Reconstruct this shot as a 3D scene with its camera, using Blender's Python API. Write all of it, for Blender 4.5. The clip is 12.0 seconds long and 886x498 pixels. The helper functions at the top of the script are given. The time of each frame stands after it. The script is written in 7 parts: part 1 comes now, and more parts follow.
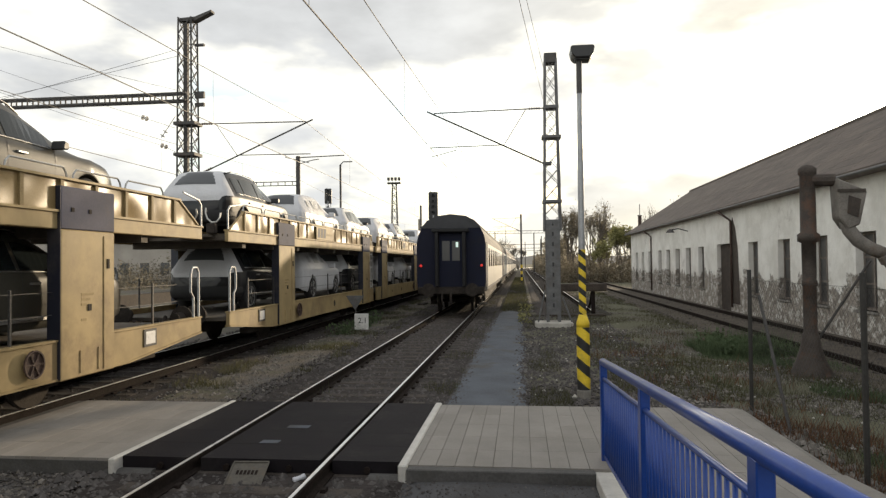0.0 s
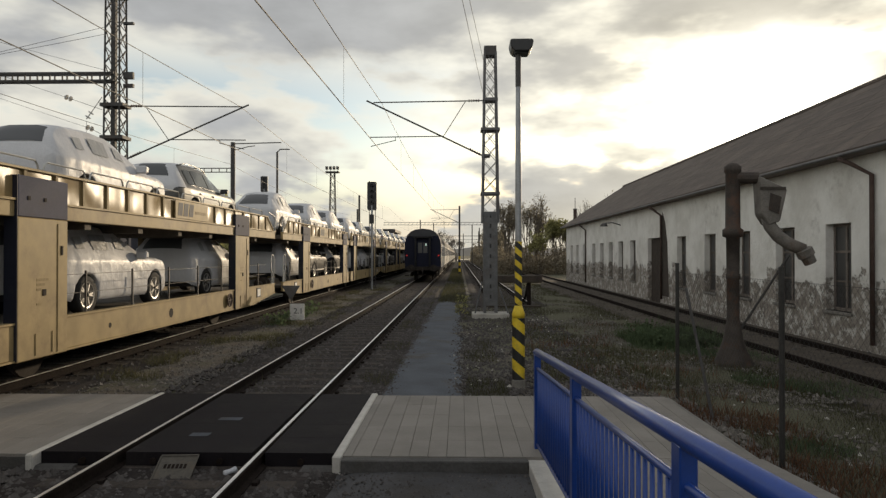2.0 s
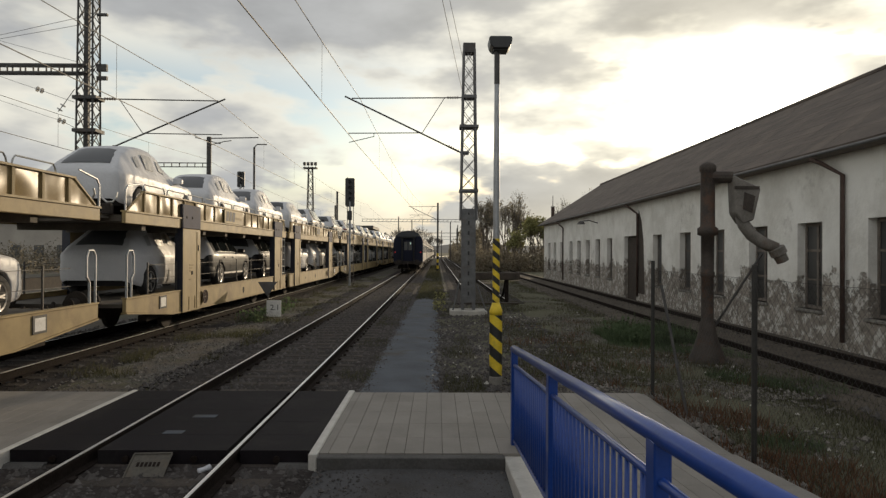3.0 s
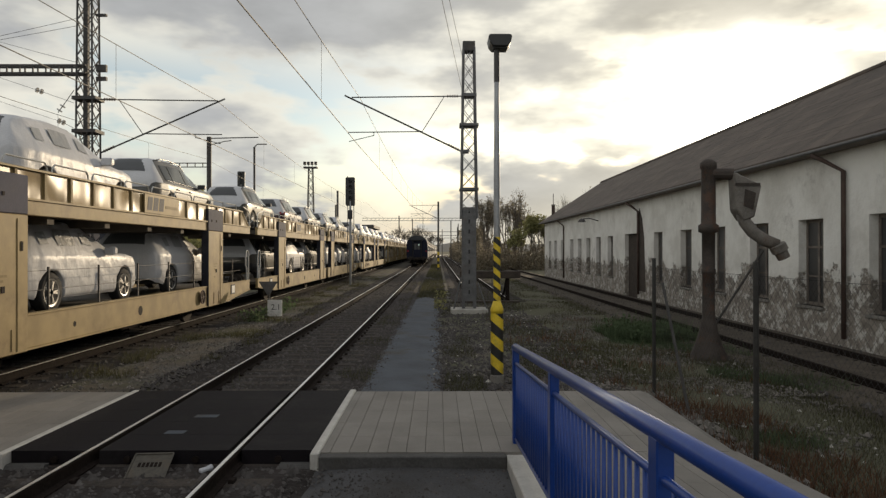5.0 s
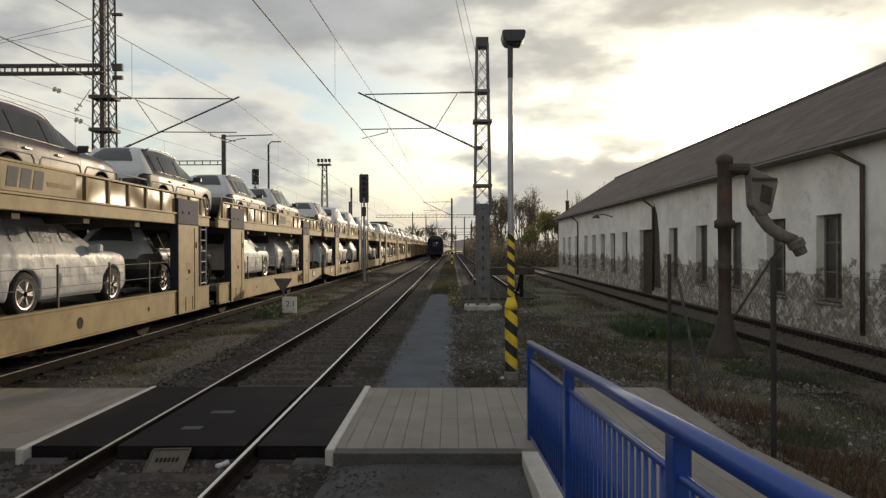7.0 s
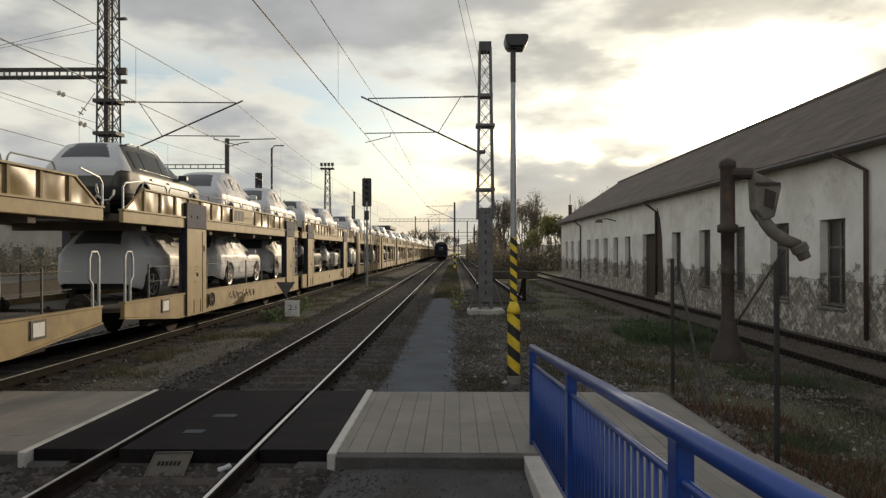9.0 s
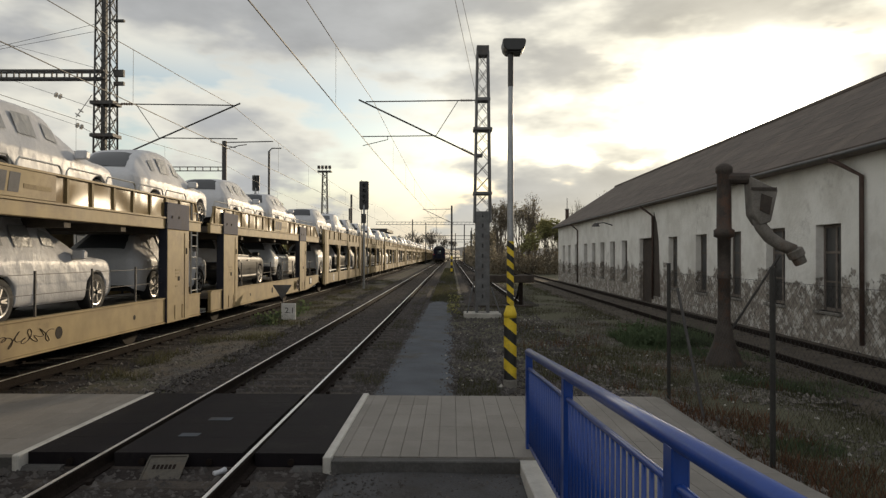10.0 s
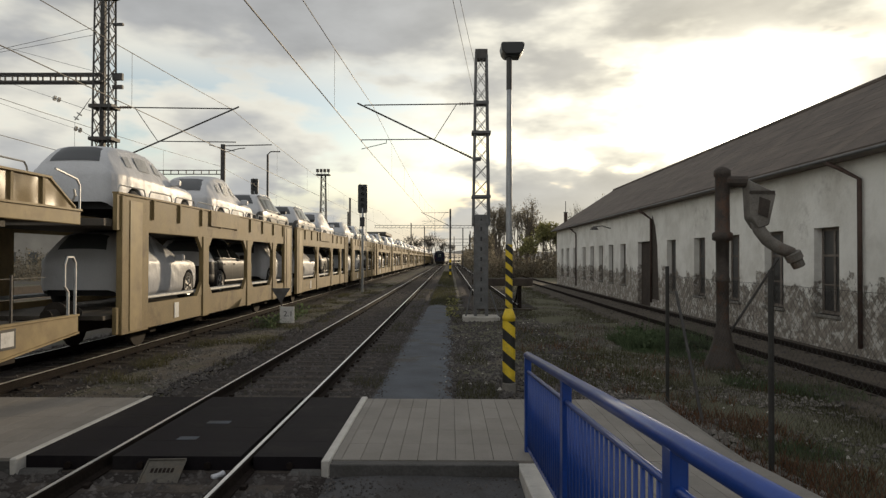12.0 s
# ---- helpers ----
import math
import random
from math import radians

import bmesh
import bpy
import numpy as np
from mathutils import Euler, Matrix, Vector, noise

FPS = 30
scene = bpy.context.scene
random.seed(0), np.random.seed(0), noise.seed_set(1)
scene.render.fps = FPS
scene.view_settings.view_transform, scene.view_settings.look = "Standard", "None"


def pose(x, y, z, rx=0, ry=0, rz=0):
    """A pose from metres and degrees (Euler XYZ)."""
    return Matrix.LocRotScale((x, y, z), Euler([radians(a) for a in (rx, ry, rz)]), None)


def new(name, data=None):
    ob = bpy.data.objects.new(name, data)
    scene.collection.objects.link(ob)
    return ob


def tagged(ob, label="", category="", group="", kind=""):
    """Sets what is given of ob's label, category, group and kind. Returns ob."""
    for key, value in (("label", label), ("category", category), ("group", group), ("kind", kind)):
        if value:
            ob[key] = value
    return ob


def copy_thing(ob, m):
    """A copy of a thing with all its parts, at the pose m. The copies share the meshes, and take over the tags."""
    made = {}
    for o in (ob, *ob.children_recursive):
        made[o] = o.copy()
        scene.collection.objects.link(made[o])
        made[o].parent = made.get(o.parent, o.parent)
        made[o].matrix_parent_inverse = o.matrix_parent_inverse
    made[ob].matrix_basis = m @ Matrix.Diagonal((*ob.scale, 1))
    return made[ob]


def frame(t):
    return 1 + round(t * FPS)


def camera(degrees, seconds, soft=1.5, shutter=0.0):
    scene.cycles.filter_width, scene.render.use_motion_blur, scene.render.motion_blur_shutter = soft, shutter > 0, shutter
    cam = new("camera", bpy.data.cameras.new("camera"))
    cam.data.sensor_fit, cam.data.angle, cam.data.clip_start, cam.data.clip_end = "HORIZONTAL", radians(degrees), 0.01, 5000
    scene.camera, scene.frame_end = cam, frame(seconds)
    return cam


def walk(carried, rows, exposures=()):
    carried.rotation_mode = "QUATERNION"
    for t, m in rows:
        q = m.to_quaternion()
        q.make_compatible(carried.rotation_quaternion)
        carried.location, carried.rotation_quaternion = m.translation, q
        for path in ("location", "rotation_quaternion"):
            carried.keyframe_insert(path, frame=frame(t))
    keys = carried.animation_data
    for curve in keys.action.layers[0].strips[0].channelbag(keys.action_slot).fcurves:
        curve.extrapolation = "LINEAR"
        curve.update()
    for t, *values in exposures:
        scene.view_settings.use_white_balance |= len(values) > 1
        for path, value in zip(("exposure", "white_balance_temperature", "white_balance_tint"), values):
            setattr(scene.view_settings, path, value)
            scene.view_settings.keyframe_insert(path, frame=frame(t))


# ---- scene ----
cam = camera(66.17, 12.0, soft=1.35)
ROWS = (
    (0.0, -0.012, -0.038, 2.060, 6.537, 1.284, 0.618),
    (0.5, -0.013, -0.033, 2.058, 5.446, 1.079, 0.352),
    (1.0, -0.012, -0.027, 2.054, 3.838, 0.852, 0.361),
    (1.5, -0.013, -0.032, 2.055, 2.707, 0.661, 0.131),
    (2.0, -0.003, -0.023, 2.055, 1.349, 0.491, 0.001),
    (2.5, 0.002, -0.019, 2.054, 0.250, 0.368, -0.081),
    (3.0, 0.001, -0.012, 2.052, -0.488, 0.241, -0.278),
    (5.0, 0.002, -0.001, 2.049, -0.430, 0.137, 0.047),
    (5.5, -0.001, 0.007, 2.049, -0.106, 0.082, 0.020),
    (6.0, 0.001, 0.012, 2.048, 0.215, -0.019, 0.154),
    (6.5, 0.002, 0.012, 2.045, 0.496, -0.109, 0.144),
    (7.0, -0.004, 0.002, 2.048, 0.712, -0.145, 0.194),
    (9.0, -0.001, 0.005, 2.046, 0.943, 0.194, 0.087),
    (9.5, 0.003, -0.002, 2.051, 0.808, 0.382, -0.031),
    (10.0, 0.001, 0.003, 2.053, 0.690, 0.467, -0.133),
    (10.5, 0.003, 0.004, 2.055, 0.707, 0.518, 0.091),
    (11.0, 0.002, -0.001, 2.051, 0.670, 0.678, -0.039),
    (11.5, 0.001, -0.005, 2.053, 0.659, 0.725, -0.008),
    (12.0, 0.000, 0.000, 2.050, 0.572, 0.751, -0.124),
)
walk(cam, [(t, pose(x, y, z, 90 + p, r, w)) for t, x, y, z, w, p, r in ROWS],
     exposures=((0.0, 0.75), (0.4, 0.55), (0.9, 0.2), (1.4, 0.0), (2.0, 0.0), (12.0, 0.0)))

# ---- light ----
SUN = Vector((0.456, 1.0, 0.193)).normalized()
lamp_data = bpy.data.lights.new("sun", "SUN")
lamp_data.energy, lamp_data.angle, lamp_data.color = 2.3, radians(1.2), (1.0, 0.80, 0.55)
sun = new("sun", lamp_data)
sun.matrix_world = Matrix.Translation((20, 40, 30)) @ SUN.to_track_quat("Z", "Y").to_matrix().to_4x4()


class Nodes:
    """Short hand for building node trees."""
    def __init__(self, tree):
        self.t = tree
        tree.nodes.clear()

    def add(self, kind, **kw):
        n = self.t.nodes.new("ShaderNode" + kind)
        for k, v in kw.items():
            if k in n.inputs:
                self.set(n.inputs[k], v)
            else:
                setattr(n, k, v)
        return n

    def set(self, sock, v):
        if isinstance(v, bpy.types.NodeSocket):
            self.t.links.new(v, sock)
        else:
            sock.default_value = v

    def math(self, op, a, b=0.0, c=0.0, clamp=False):
        n = self.t.nodes.new("ShaderNodeMath")
        n.operation, n.use_clamp = op, clamp
        for i, v in enumerate((a, b, c)):
            self.set(n.inputs[i], v)
        return n.outputs[0]

    def vmath(self, op, a, b=(0, 0, 0)):
        n = self.t.nodes.new("ShaderNodeVectorMath")
        n.operation = op
        self.set(n.inputs[0], a)
        if op == "SCALE":
            self.set(n.inputs[3], b)
        else:
            self.set(n.inputs[1], b)
        return n.outputs["Value"] if op in ("DOT_PRODUCT", "LENGTH") else n.outputs[0]

    def mix(self, f, a, b, mode="MIX"):
        n = self.t.nodes.new("ShaderNodeMix")
        n.data_type, n.blend_type = "RGBA", mode
        self.set(n.inputs[0], f)
        for i, v in ((6, a), (7, b)):
            self.set(n.inputs[i], v if isinstance(v, bpy.types.NodeSocket) else (*v[:3], 1))
        return n.outputs[2]

    def ramp(self, f, lo, hi):
        n = self.t.nodes.new("ShaderNodeMapRange")
        n.interpolation_type = "SMOOTHSTEP"
        self.set(n.inputs[0], f)
        n.inputs[1].default_value, n.inputs[2].default_value = lo, hi
        return n.outputs[0]

    def noise(self, vec, scale, detail=4, rough=0.55):
        n = self.t.nodes.new("ShaderNodeTexNoise")
        self.set(n.inputs["Vector"], vec)
        n.inputs["Scale"].default_value, n.inputs["Detail"].default_value, n.inputs["Roughness"].default_value = scale, detail, rough
        return n.outputs[0]


world = bpy.data.worlds.new("evening_sky")
scene.world = world
world.use_nodes = True
w = Nodes(world.node_tree)
d = w.add("TexCoord").outputs["Generated"]
sky = w.add("TexSky", sky_type="NISHITA", sun_disc=False, sun_elevation=math.asin(SUN.z), sun_rotation=math.atan2(SUN.x, SUN.y)).outputs[0]
sky = w.vmath("SCALE", sky, 0.15)
sep = w.add("SeparateXYZ", Vector=d)
up = w.math("MAXIMUM", sep.outputs[2], 0.0)
cl = w.add("CombineXYZ", X=sep.outputs[0], Y=sep.outputs[1], Z=w.math("MULTIPLY", sep.outputs[2], 2.6)).outputs[0]
big = w.noise(w.vmath("ADD", cl, (3.1, 0.4, 1.7)), 4.0, 5, 0.52)
fine = w.noise(cl, 8.0, 4, 0.5)
dens = w.math("ADD", w.math("MULTIPLY", big, 0.80), w.math("MULTIPLY", fine, 0.20))
cover = w.math("MAXIMUM", w.ramp(dens, 0.39, 0.50), w.math("MAXIMUM", w.ramp(up, 0.20, 0.30), w.math("MULTIPLY", w.ramp(up, 0.15, 0.05), 0.8)))
thick = w.ramp(w.math("ADD", dens, w.math("MULTIPLY", w.math("ADD", w.math("MULTIPLY", w.math("MAXIMUM", w.math("SUBTRACT", up, 0.215), -0.008), 0.75), w.math("ADD", w.math("MULTIPLY", sep.outputs[0], 0.035), w.math("MULTIPLY", w.ramp(up, 0.18, 0.07), 0.085))), 1.5)), 0.43, 0.63)
near_sun = w.math("MAXIMUM", w.vmath("DOT_PRODUCT", d, tuple(SUN)), 0.0)
halo = w.math("POWER", near_sun, 14.0)
core = w.math("POWER", near_sun, 420.0)
bright = w.math("ADD", w.math("MULTIPLY", halo, 0.80), 0.86)
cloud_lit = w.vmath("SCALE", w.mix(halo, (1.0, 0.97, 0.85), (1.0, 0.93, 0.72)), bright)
cloud_dark = w.vmath("SCALE", w.mix(halo, (0.80, 0.815, 0.82), (1.0, 0.93, 0.76)), w.math("ADD", w.math("MULTIPLY", halo, 0.14), 0.56))
cloud_dark = w.vmath("SCALE", cloud_dark, w.math("ADD", w.math("MULTIPLY", w.noise(cl, 6.5, 5, 0.55), 0.75), 0.62))
cloud = w.mix(thick, cloud_lit, cloud_dark)
away = w.math("MULTIPLY", w.math("MAXIMUM", w.vmath("DOT_PRODUCT", d, tuple(-SUN)), 0.0), 0.52)
cloud = w.vmath("SCALE", cloud, w.math("ADD", away, 1.0))
both = w.mix(cover, sky, cloud)
low = w.ramp(up, 0.10, 0.0)
both = w.mix(w.math("MULTIPLY", low, 0.45), both, w.mix(halo, (0.62, 0.60, 0.53), (1.5, 1.25, 0.75)))
glow = w.vmath("SCALE", w.mix(0.5, (1.0, 0.9, 0.66), (1.0, 0.97, 0.9)), w.math("MULTIPLY", core, 9.0))
both = w.mix(1.0, both, glow, "ADD")
bg = w.add("Background", Color=both, Strength=1.0)
w.t.links.new(bg.outputs[0], w.add("OutputWorld").inputs[0])

# ---- materials ----


def material(name, colour, rough=0.7, metal=0.0, scale=3.0, vary=0.25, dirt=(0.12, 0.10, 0.08), dirty=0.0, bump=0.0, fine_scale=40.0, island=0.0, coat=0.0, obj=False, per_object=0.0, wrinkle=0.0, spec=0.5, dent=0.0, coat_rough=0.06):
    """A surface with two scales of variation, stains, bump and wear."""
    m = bpy.data.materials.new(name)
    m.use_nodes = True
    n = Nodes(m.node_tree)
    co = n.add("TexCoord").outputs["Object"] if obj else n.add("NewGeometry").outputs["Position"]
    a = n.noise(co, scale, 5)
    b = n.noise(co, fine_scale, 3)
    c = tuple(colour)
    f = n.math("ADD", n.math("MULTIPLY", a, 0.6), n.math("MULTIPLY", b, 0.4))
    col = n.mix(n.ramp(f, 0.32, 0.68), tuple(v * (1 - vary) for v in c), tuple(min(1, v * (1 + vary)) for v in c))
    if island:
        r = n.add("NewGeometry").outputs["Random Per Island"]
        col = n.mix(n.math("MULTIPLY", r, island), col, tuple(v * 0.3 for v in c))
    if per_object:
        r = n.add("ObjectInfo").outputs["Random"]
        col = n.mix(n.math("MULTIPLY", r, per_object), col, tuple(v * 0.45 for v in c))
    if dirty:
        s = n.ramp(n.noise(co, scale * 0.6, 7, 0.7), 0.50, 0.68)
        col = n.mix(n.math("MULTIPLY", s, dirty), col, dirt)
    p = n.add("BsdfPrincipled", Metallic=metal)
    p.inputs["Specular IOR Level"].default_value = spec
    n.set(p.inputs["Base Color"], col)
    n.set(p.inputs["Roughness"], n.math("ADD", rough - 0.08, n.math("MULTIPLY", a, 0.16), clamp=True))
    if coat:
        p.inputs["Coat Weight"].default_value = coat
        p.inputs["Coat Roughness"].default_value = coat_rough
    h = None
    if wrinkle:
        mp = n.add("Mapping", Vector=co)
        mp.inputs["Scale"].default_value, mp.inputs["Rotation"].default_value = (1.0, 1.5, 0.8), (0.6, 0.0, 0.5)
        folds = n.noise(mp.outputs[0], 2.4, 4, 0.55)
        ridge = n.math("ABSOLUTE", n.math("SUBTRACT", folds, 0.5))
        h = n.add("Bump", Strength=min(1.0, wrinkle * 4), Distance=0.05, Height=n.math("ADD", n.math("MULTIPLY", ridge, 5.0), n.noise(co, 9.0, 3))).outputs[0]
    if dent:
        h = n.add("Bump", Strength=dent, Distance=0.16, Height=n.noise(co, 1.45, 0, 0.4)).outputs[0]
    if bump:
        k = n.add("Bump", Strength=bump, Distance=0.02, Height=n.math("ADD", b, a))
        if h:
            n.set(k.inputs["Normal"], h)
        h = k.outputs[0]
    if h:
        n.set(p.inputs["Normal"], h)
    n.t.links.new(p.outputs[0], n.add("OutputMaterial").inputs[0])
    return m


def glass_material(name, colour, rough=0.05, gloss=0.8):
    m = bpy.data.materials.new(name)
    m.use_nodes = True
    n = Nodes(m.node_tree)
    p = n.add("BsdfPrincipled", Roughness=rough)
    p.inputs["Base Color"].default_value = (*colour, 1)
    p.inputs["Specular IOR Level"].default_value = gloss
    n.t.links.new(p.outputs[0], n.add("OutputMaterial").inputs[0])
    return m


def lit_material(name, colour, power):
    m = bpy.data.materials.new(name)
    m.use_nodes = True
    n = Nodes(m.node_tree)
    p = n.add("BsdfPrincipled", Roughness=0.3)
    p.inputs["Base Color"].default_value = (*colour, 1)
    p.inputs["Emission Color"].default_value = (*colour, 1)
    p.inputs["Emission Strength"].default_value = power
    n.t.links.new(p.outputs[0], n.add("OutputMaterial").inputs[0])
    return m


def ground_material():
    """Gravel and trodden soil with patches of dry grass."""
    m = bpy.data.materials.new("gravelly_ground")
    m.use_nodes = True
    n = Nodes(m.node_tree)
    co = n.add("NewGeometry").outputs["Position"]
    v = n.add("TexVoronoi", Scale=22.0)
    n.set(v.inputs["Vector"], co)
    stone = n.mix(v.outputs["Color"], (0.060, 0.057, 0.055), (0.165, 0.157, 0.150))
    soil = n.mix(n.noise(co, 6, 6), (0.070, 0.060, 0.050), (0.172, 0.148, 0.120))
    grit = n.mix(n.ramp(n.noise(co, 1.2, 6, 0.65), 0.42, 0.6), soil, stone)
    green = n.mix(n.noise(co, 18, 5), (0.076, 0.076, 0.050), (0.150, 0.142, 0.096))
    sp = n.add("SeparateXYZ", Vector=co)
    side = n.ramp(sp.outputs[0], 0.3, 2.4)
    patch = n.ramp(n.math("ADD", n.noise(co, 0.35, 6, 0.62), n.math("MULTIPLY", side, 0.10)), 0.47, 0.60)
    col = n.mix(patch, grit, green)
    p = n.add("BsdfPrincipled", Roughness=0.95)
    n.set(p.inputs["Base Color"], col)
    p.inputs["Specular IOR Level"].default_value = 0.2
    h = n.math("ADD", n.math("MULTIPLY", v.outputs["Distance"], 0.6), n.noise(co, 30, 5))
    n.set(p.inputs["Normal"], n.add("Bump", Strength=0.7, Distance=0.05, Height=h).outputs[0])
    n.t.links.new(p.outputs[0], n.add("OutputMaterial").inputs[0])
    return m


def wall_material():
    """Pale old plaster that has come off along the foot of the wall and shows the bricks and stones beneath."""
    m = bpy.data.materials.new("peeling_plaster")
    m.use_nodes = True
    n = Nodes(m.node_tree)
    co = n.add("NewGeometry").outputs["Position"]
    sp = n.add("SeparateXYZ", Vector=co)
    plaster = n.mix(n.ramp(n.noise(co, 0.9, 7, 0.65), 0.35, 0.7), (0.84, 0.825, 0.78), (0.66, 0.64, 0.59))
    v = n.add("TexVoronoi", Scale=6.5)
    n.set(v.inputs["Vector"], co)
    stone = n.mix(v.outputs["Color"], (0.16, 0.142, 0.122), (0.36, 0.32, 0.275))
    stone = n.mix(n.ramp(n.noise(co, 4.5, 7, 0.7), 0.50, 0.60), stone, (0.58, 0.56, 0.52))
    edge = n.math("ADD", sp.outputs[2], n.math("MULTIPLY", n.math("SUBTRACT", n.noise(co, 1.1, 7, 0.7), 0.5), 2.4))
    bare = n.ramp(edge, 1.50, 1.38)
    col = n.mix(bare, plaster, stone)
    col = n.mix(n.math("MULTIPLY", n.ramp(n.noise(co, 0.5, 8, 0.75), 0.56, 0.72), 0.5), col, (0.20, 0.17, 0.14))
    p = n.add("BsdfPrincipled", Roughness=0.92)
    n.set(p.inputs["Base Color"], col)
    h = n.math("ADD", n.math("MULTIPLY", n.math("SUBTRACT", 1.0, bare), 0.8), n.math("MULTIPLY", n.noise(co, 9, 6), 0.6))
    n.set(p.inputs["Normal"], n.add("Bump", Strength=0.8, Distance=0.04, Height=h).outputs[0])
    n.t.links.new(p.outputs[0], n.add("OutputMaterial").inputs[0])
    return m


GROUND = ground_material()
PLASTER = wall_material()
STONE = material("ballast_stone", (0.122, 0.112, 0.107), 0.95, island=0.7, vary=0.3)
RUST = material("rusty_steel", (0.021, 0.016, 0.014), 0.9, 0.0, 5, 0.35, bump=0.3, spec=0.08)
RAILTOP = material("polished_rail", (0.80, 0.79, 0.78), 0.42, 1.0, 6, 0.1)
SLEEPER = material("old_concrete_sleeper", (0.060, 0.051, 0.045), 0.9, 0, 4, 0.3, dirty=0.5, bump=0.4)
RUBBER = material("black_rubber_panel", (0.0115, 0.0095, 0.0115), 0.78, 0, 2, 0.3, dirt=(0.04, 0.036, 0.033), dirty=0.35, bump=0.25, fine_scale=90)
PAVING = material("concrete_paving", (0.245, 0.226, 0.203), 0.85, 0, 1.6, 0.14, dirt=(0.15, 0.135, 0.115), dirty=0.35, bump=0.15, fine_scale=70, per_object=0.25)
WHITE_EDGE = material("white_painted_kerb", (0.54, 0.52, 0.48), 0.7, 0, 5, 0.1, dirty=0.4, dirt=(0.35, 0.33, 0.30), bump=0.2)
CONCRETE = material("weathered_concrete", (0.20, 0.188, 0.168), 0.9, 0, 2.5, 0.2, dirty=0.5, dirt=(0.14, 0.13, 0.11), bump=0.35)
# darker than CONCRETE, for the kerb front, kerb feet and far paving bed
DARK_CONCRETE = material("dark_stained_concrete", (0.082, 0.079, 0.076), 0.9, 0, 2.5, 0.25, dirty=0.5, dirt=(0.07, 0.065, 0.055), bump=0.35)
ASPHALT = material("worn_asphalt", (0.098, 0.108, 0.126), 0.9, 0, 1.5, 0.22, dirt=(0.085, 0.075, 0.058), dirty=0.75, bump=0.4, fine_scale=80)
BLUE = material("blue_gloss_paint", (0.008, 0.050, 0.27), 0.45, 0.0, 4, 0.12, bump=0.03, coat=0.55, coat_rough=0.15, spec=0.35)
GALV = material("galvanised_steel", (0.34, 0.35, 0.36), 0.5, 0.6, 5, 0.15, dirty=0.2, bump=0.05)
DARK_STEEL = material("dark_painted_steel", (0.075, 0.072, 0.070), 0.65, 0.4, 6, 0.3, dirty=0.3, dirt=(0.12, 0.07, 0.045))
MAST_GREY = material("grey_painted_lattice", (0.135, 0.135, 0.137), 0.6, 0.3, 5, 0.25, dirty=0.35, dirt=(0.11, 0.075, 0.055))
BLACK = material("black_plastic", (0.018, 0.018, 0.019), 0.45, 0, 8, 0.2)
YELLOW_BAND = material("yellow_hazard_paint", (0.72, 0.52, 0.03), 0.6, 0, 6, 0.15, dirty=0.3)
BLACK_BAND = material("black_hazard_paint", (0.02, 0.02, 0.02), 0.6, 0, 6, 0.2)
SAND = material("sand_yellow_wagon_paint", (0.355, 0.265, 0.132), 0.55, 0.0, 1.3, 0.14, dirt=(0.17, 0.115, 0.07), dirty=0.55, bump=0.10, fine_scale=2.6, obj=True, spec=0.18)
SHEET = material("dented_wagon_sheet", (0.29, 0.205, 0.092), 0.36, 0.0, 1.3, 0.15, dirt=(0.13, 0.085, 0.05), dirty=0.5, obj=True, coat=0.06, dent=1.0, spec=0.28)
OCHRE = material("dull_ochre_wagon_paint", (0.27, 0.20, 0.098), 0.60, 0.0, 1.6, 0.18, dirt=(0.13, 0.085, 0.05), dirty=0.6, bump=0.12, obj=True, spec=0.15)
NAVY = material("navy_post_edge", (0.016, 0.018, 0.032), 0.45, 0.1, 3, 0.15, dirty=0.3, obj=True)
PALE_CONCRETE = material("pale_concrete", (0.42, 0.40, 0.36), 0.9, 0, 2.5, 0.2, dirty=0.4, dirt=(0.2, 0.18, 0.15), bump=0.3)
SLATE = material("slate_blue_post_cap", (0.092, 0.092, 0.125), 0.75, 0.0, 3, 0.15, dirty=0.3, obj=True, spec=0.2)
HOOP_PAINT = material("worn_galvanised_tube", (0.50, 0.49, 0.46), 0.45, 0.3, 5, 0.15, dirty=0.3, obj=True)
FADED = material("faded_grey_lettering", (0.17, 0.165, 0.165), 0.7, 0, 3, 0.2, obj=True, spec=0.2)
DECK = material("dark_deck_steel", (0.10, 0.085, 0.068), 0.8, 0.2, 3, 0.3, dirty=0.4, bump=0.2, obj=True)
UNDER = material("grimy_running_gear", (0.045, 0.038, 0.033), 0.85, 0.2, 5, 0.35, bump=0.2, obj=True)
FILM = material("white_protective_film", (0.56, 0.56, 0.575), 0.42, 0, 0.8, 0.10, bump=0.02, obj=True, wrinkle=0.028, spec=0.25)
FILM_WINDOW = material("film_over_window", (0.30, 0.305, 0.31), 0.36, 0, 0.8, 0.15, obj=True, wrinkle=0.05)
# paler than the ballast; behind the fence this tone stands in for light
PALE_STONE = material("pale_loose_stone", (0.215, 0.195, 0.172), 0.95, island=0.8, vary=0.3)
NETTING = material("thin_dark_netting", (0.045, 0.043, 0.040), 0.7, 0.3, 8, 0.2)
GRIT = material("dark_fine_grit", (0.084, 0.083, 0.086), 0.95, 0, 1.8, 0.25, dirt=(0.055, 0.048, 0.042), dirty=0.6, bump=0.6, fine_scale=60, spec=0.2)
WEEDY_BED = material("weedy_brown_ballast", (0.088, 0.074, 0.060), 0.95, 0, 2.0, 0.35, bump=0.8, fine_scale=22, spec=0.2)
BED = material("brown_ballast_bed", (0.042, 0.036, 0.034), 0.95, 0, 2.0, 0.35, bump=0.8, fine_scale=22)
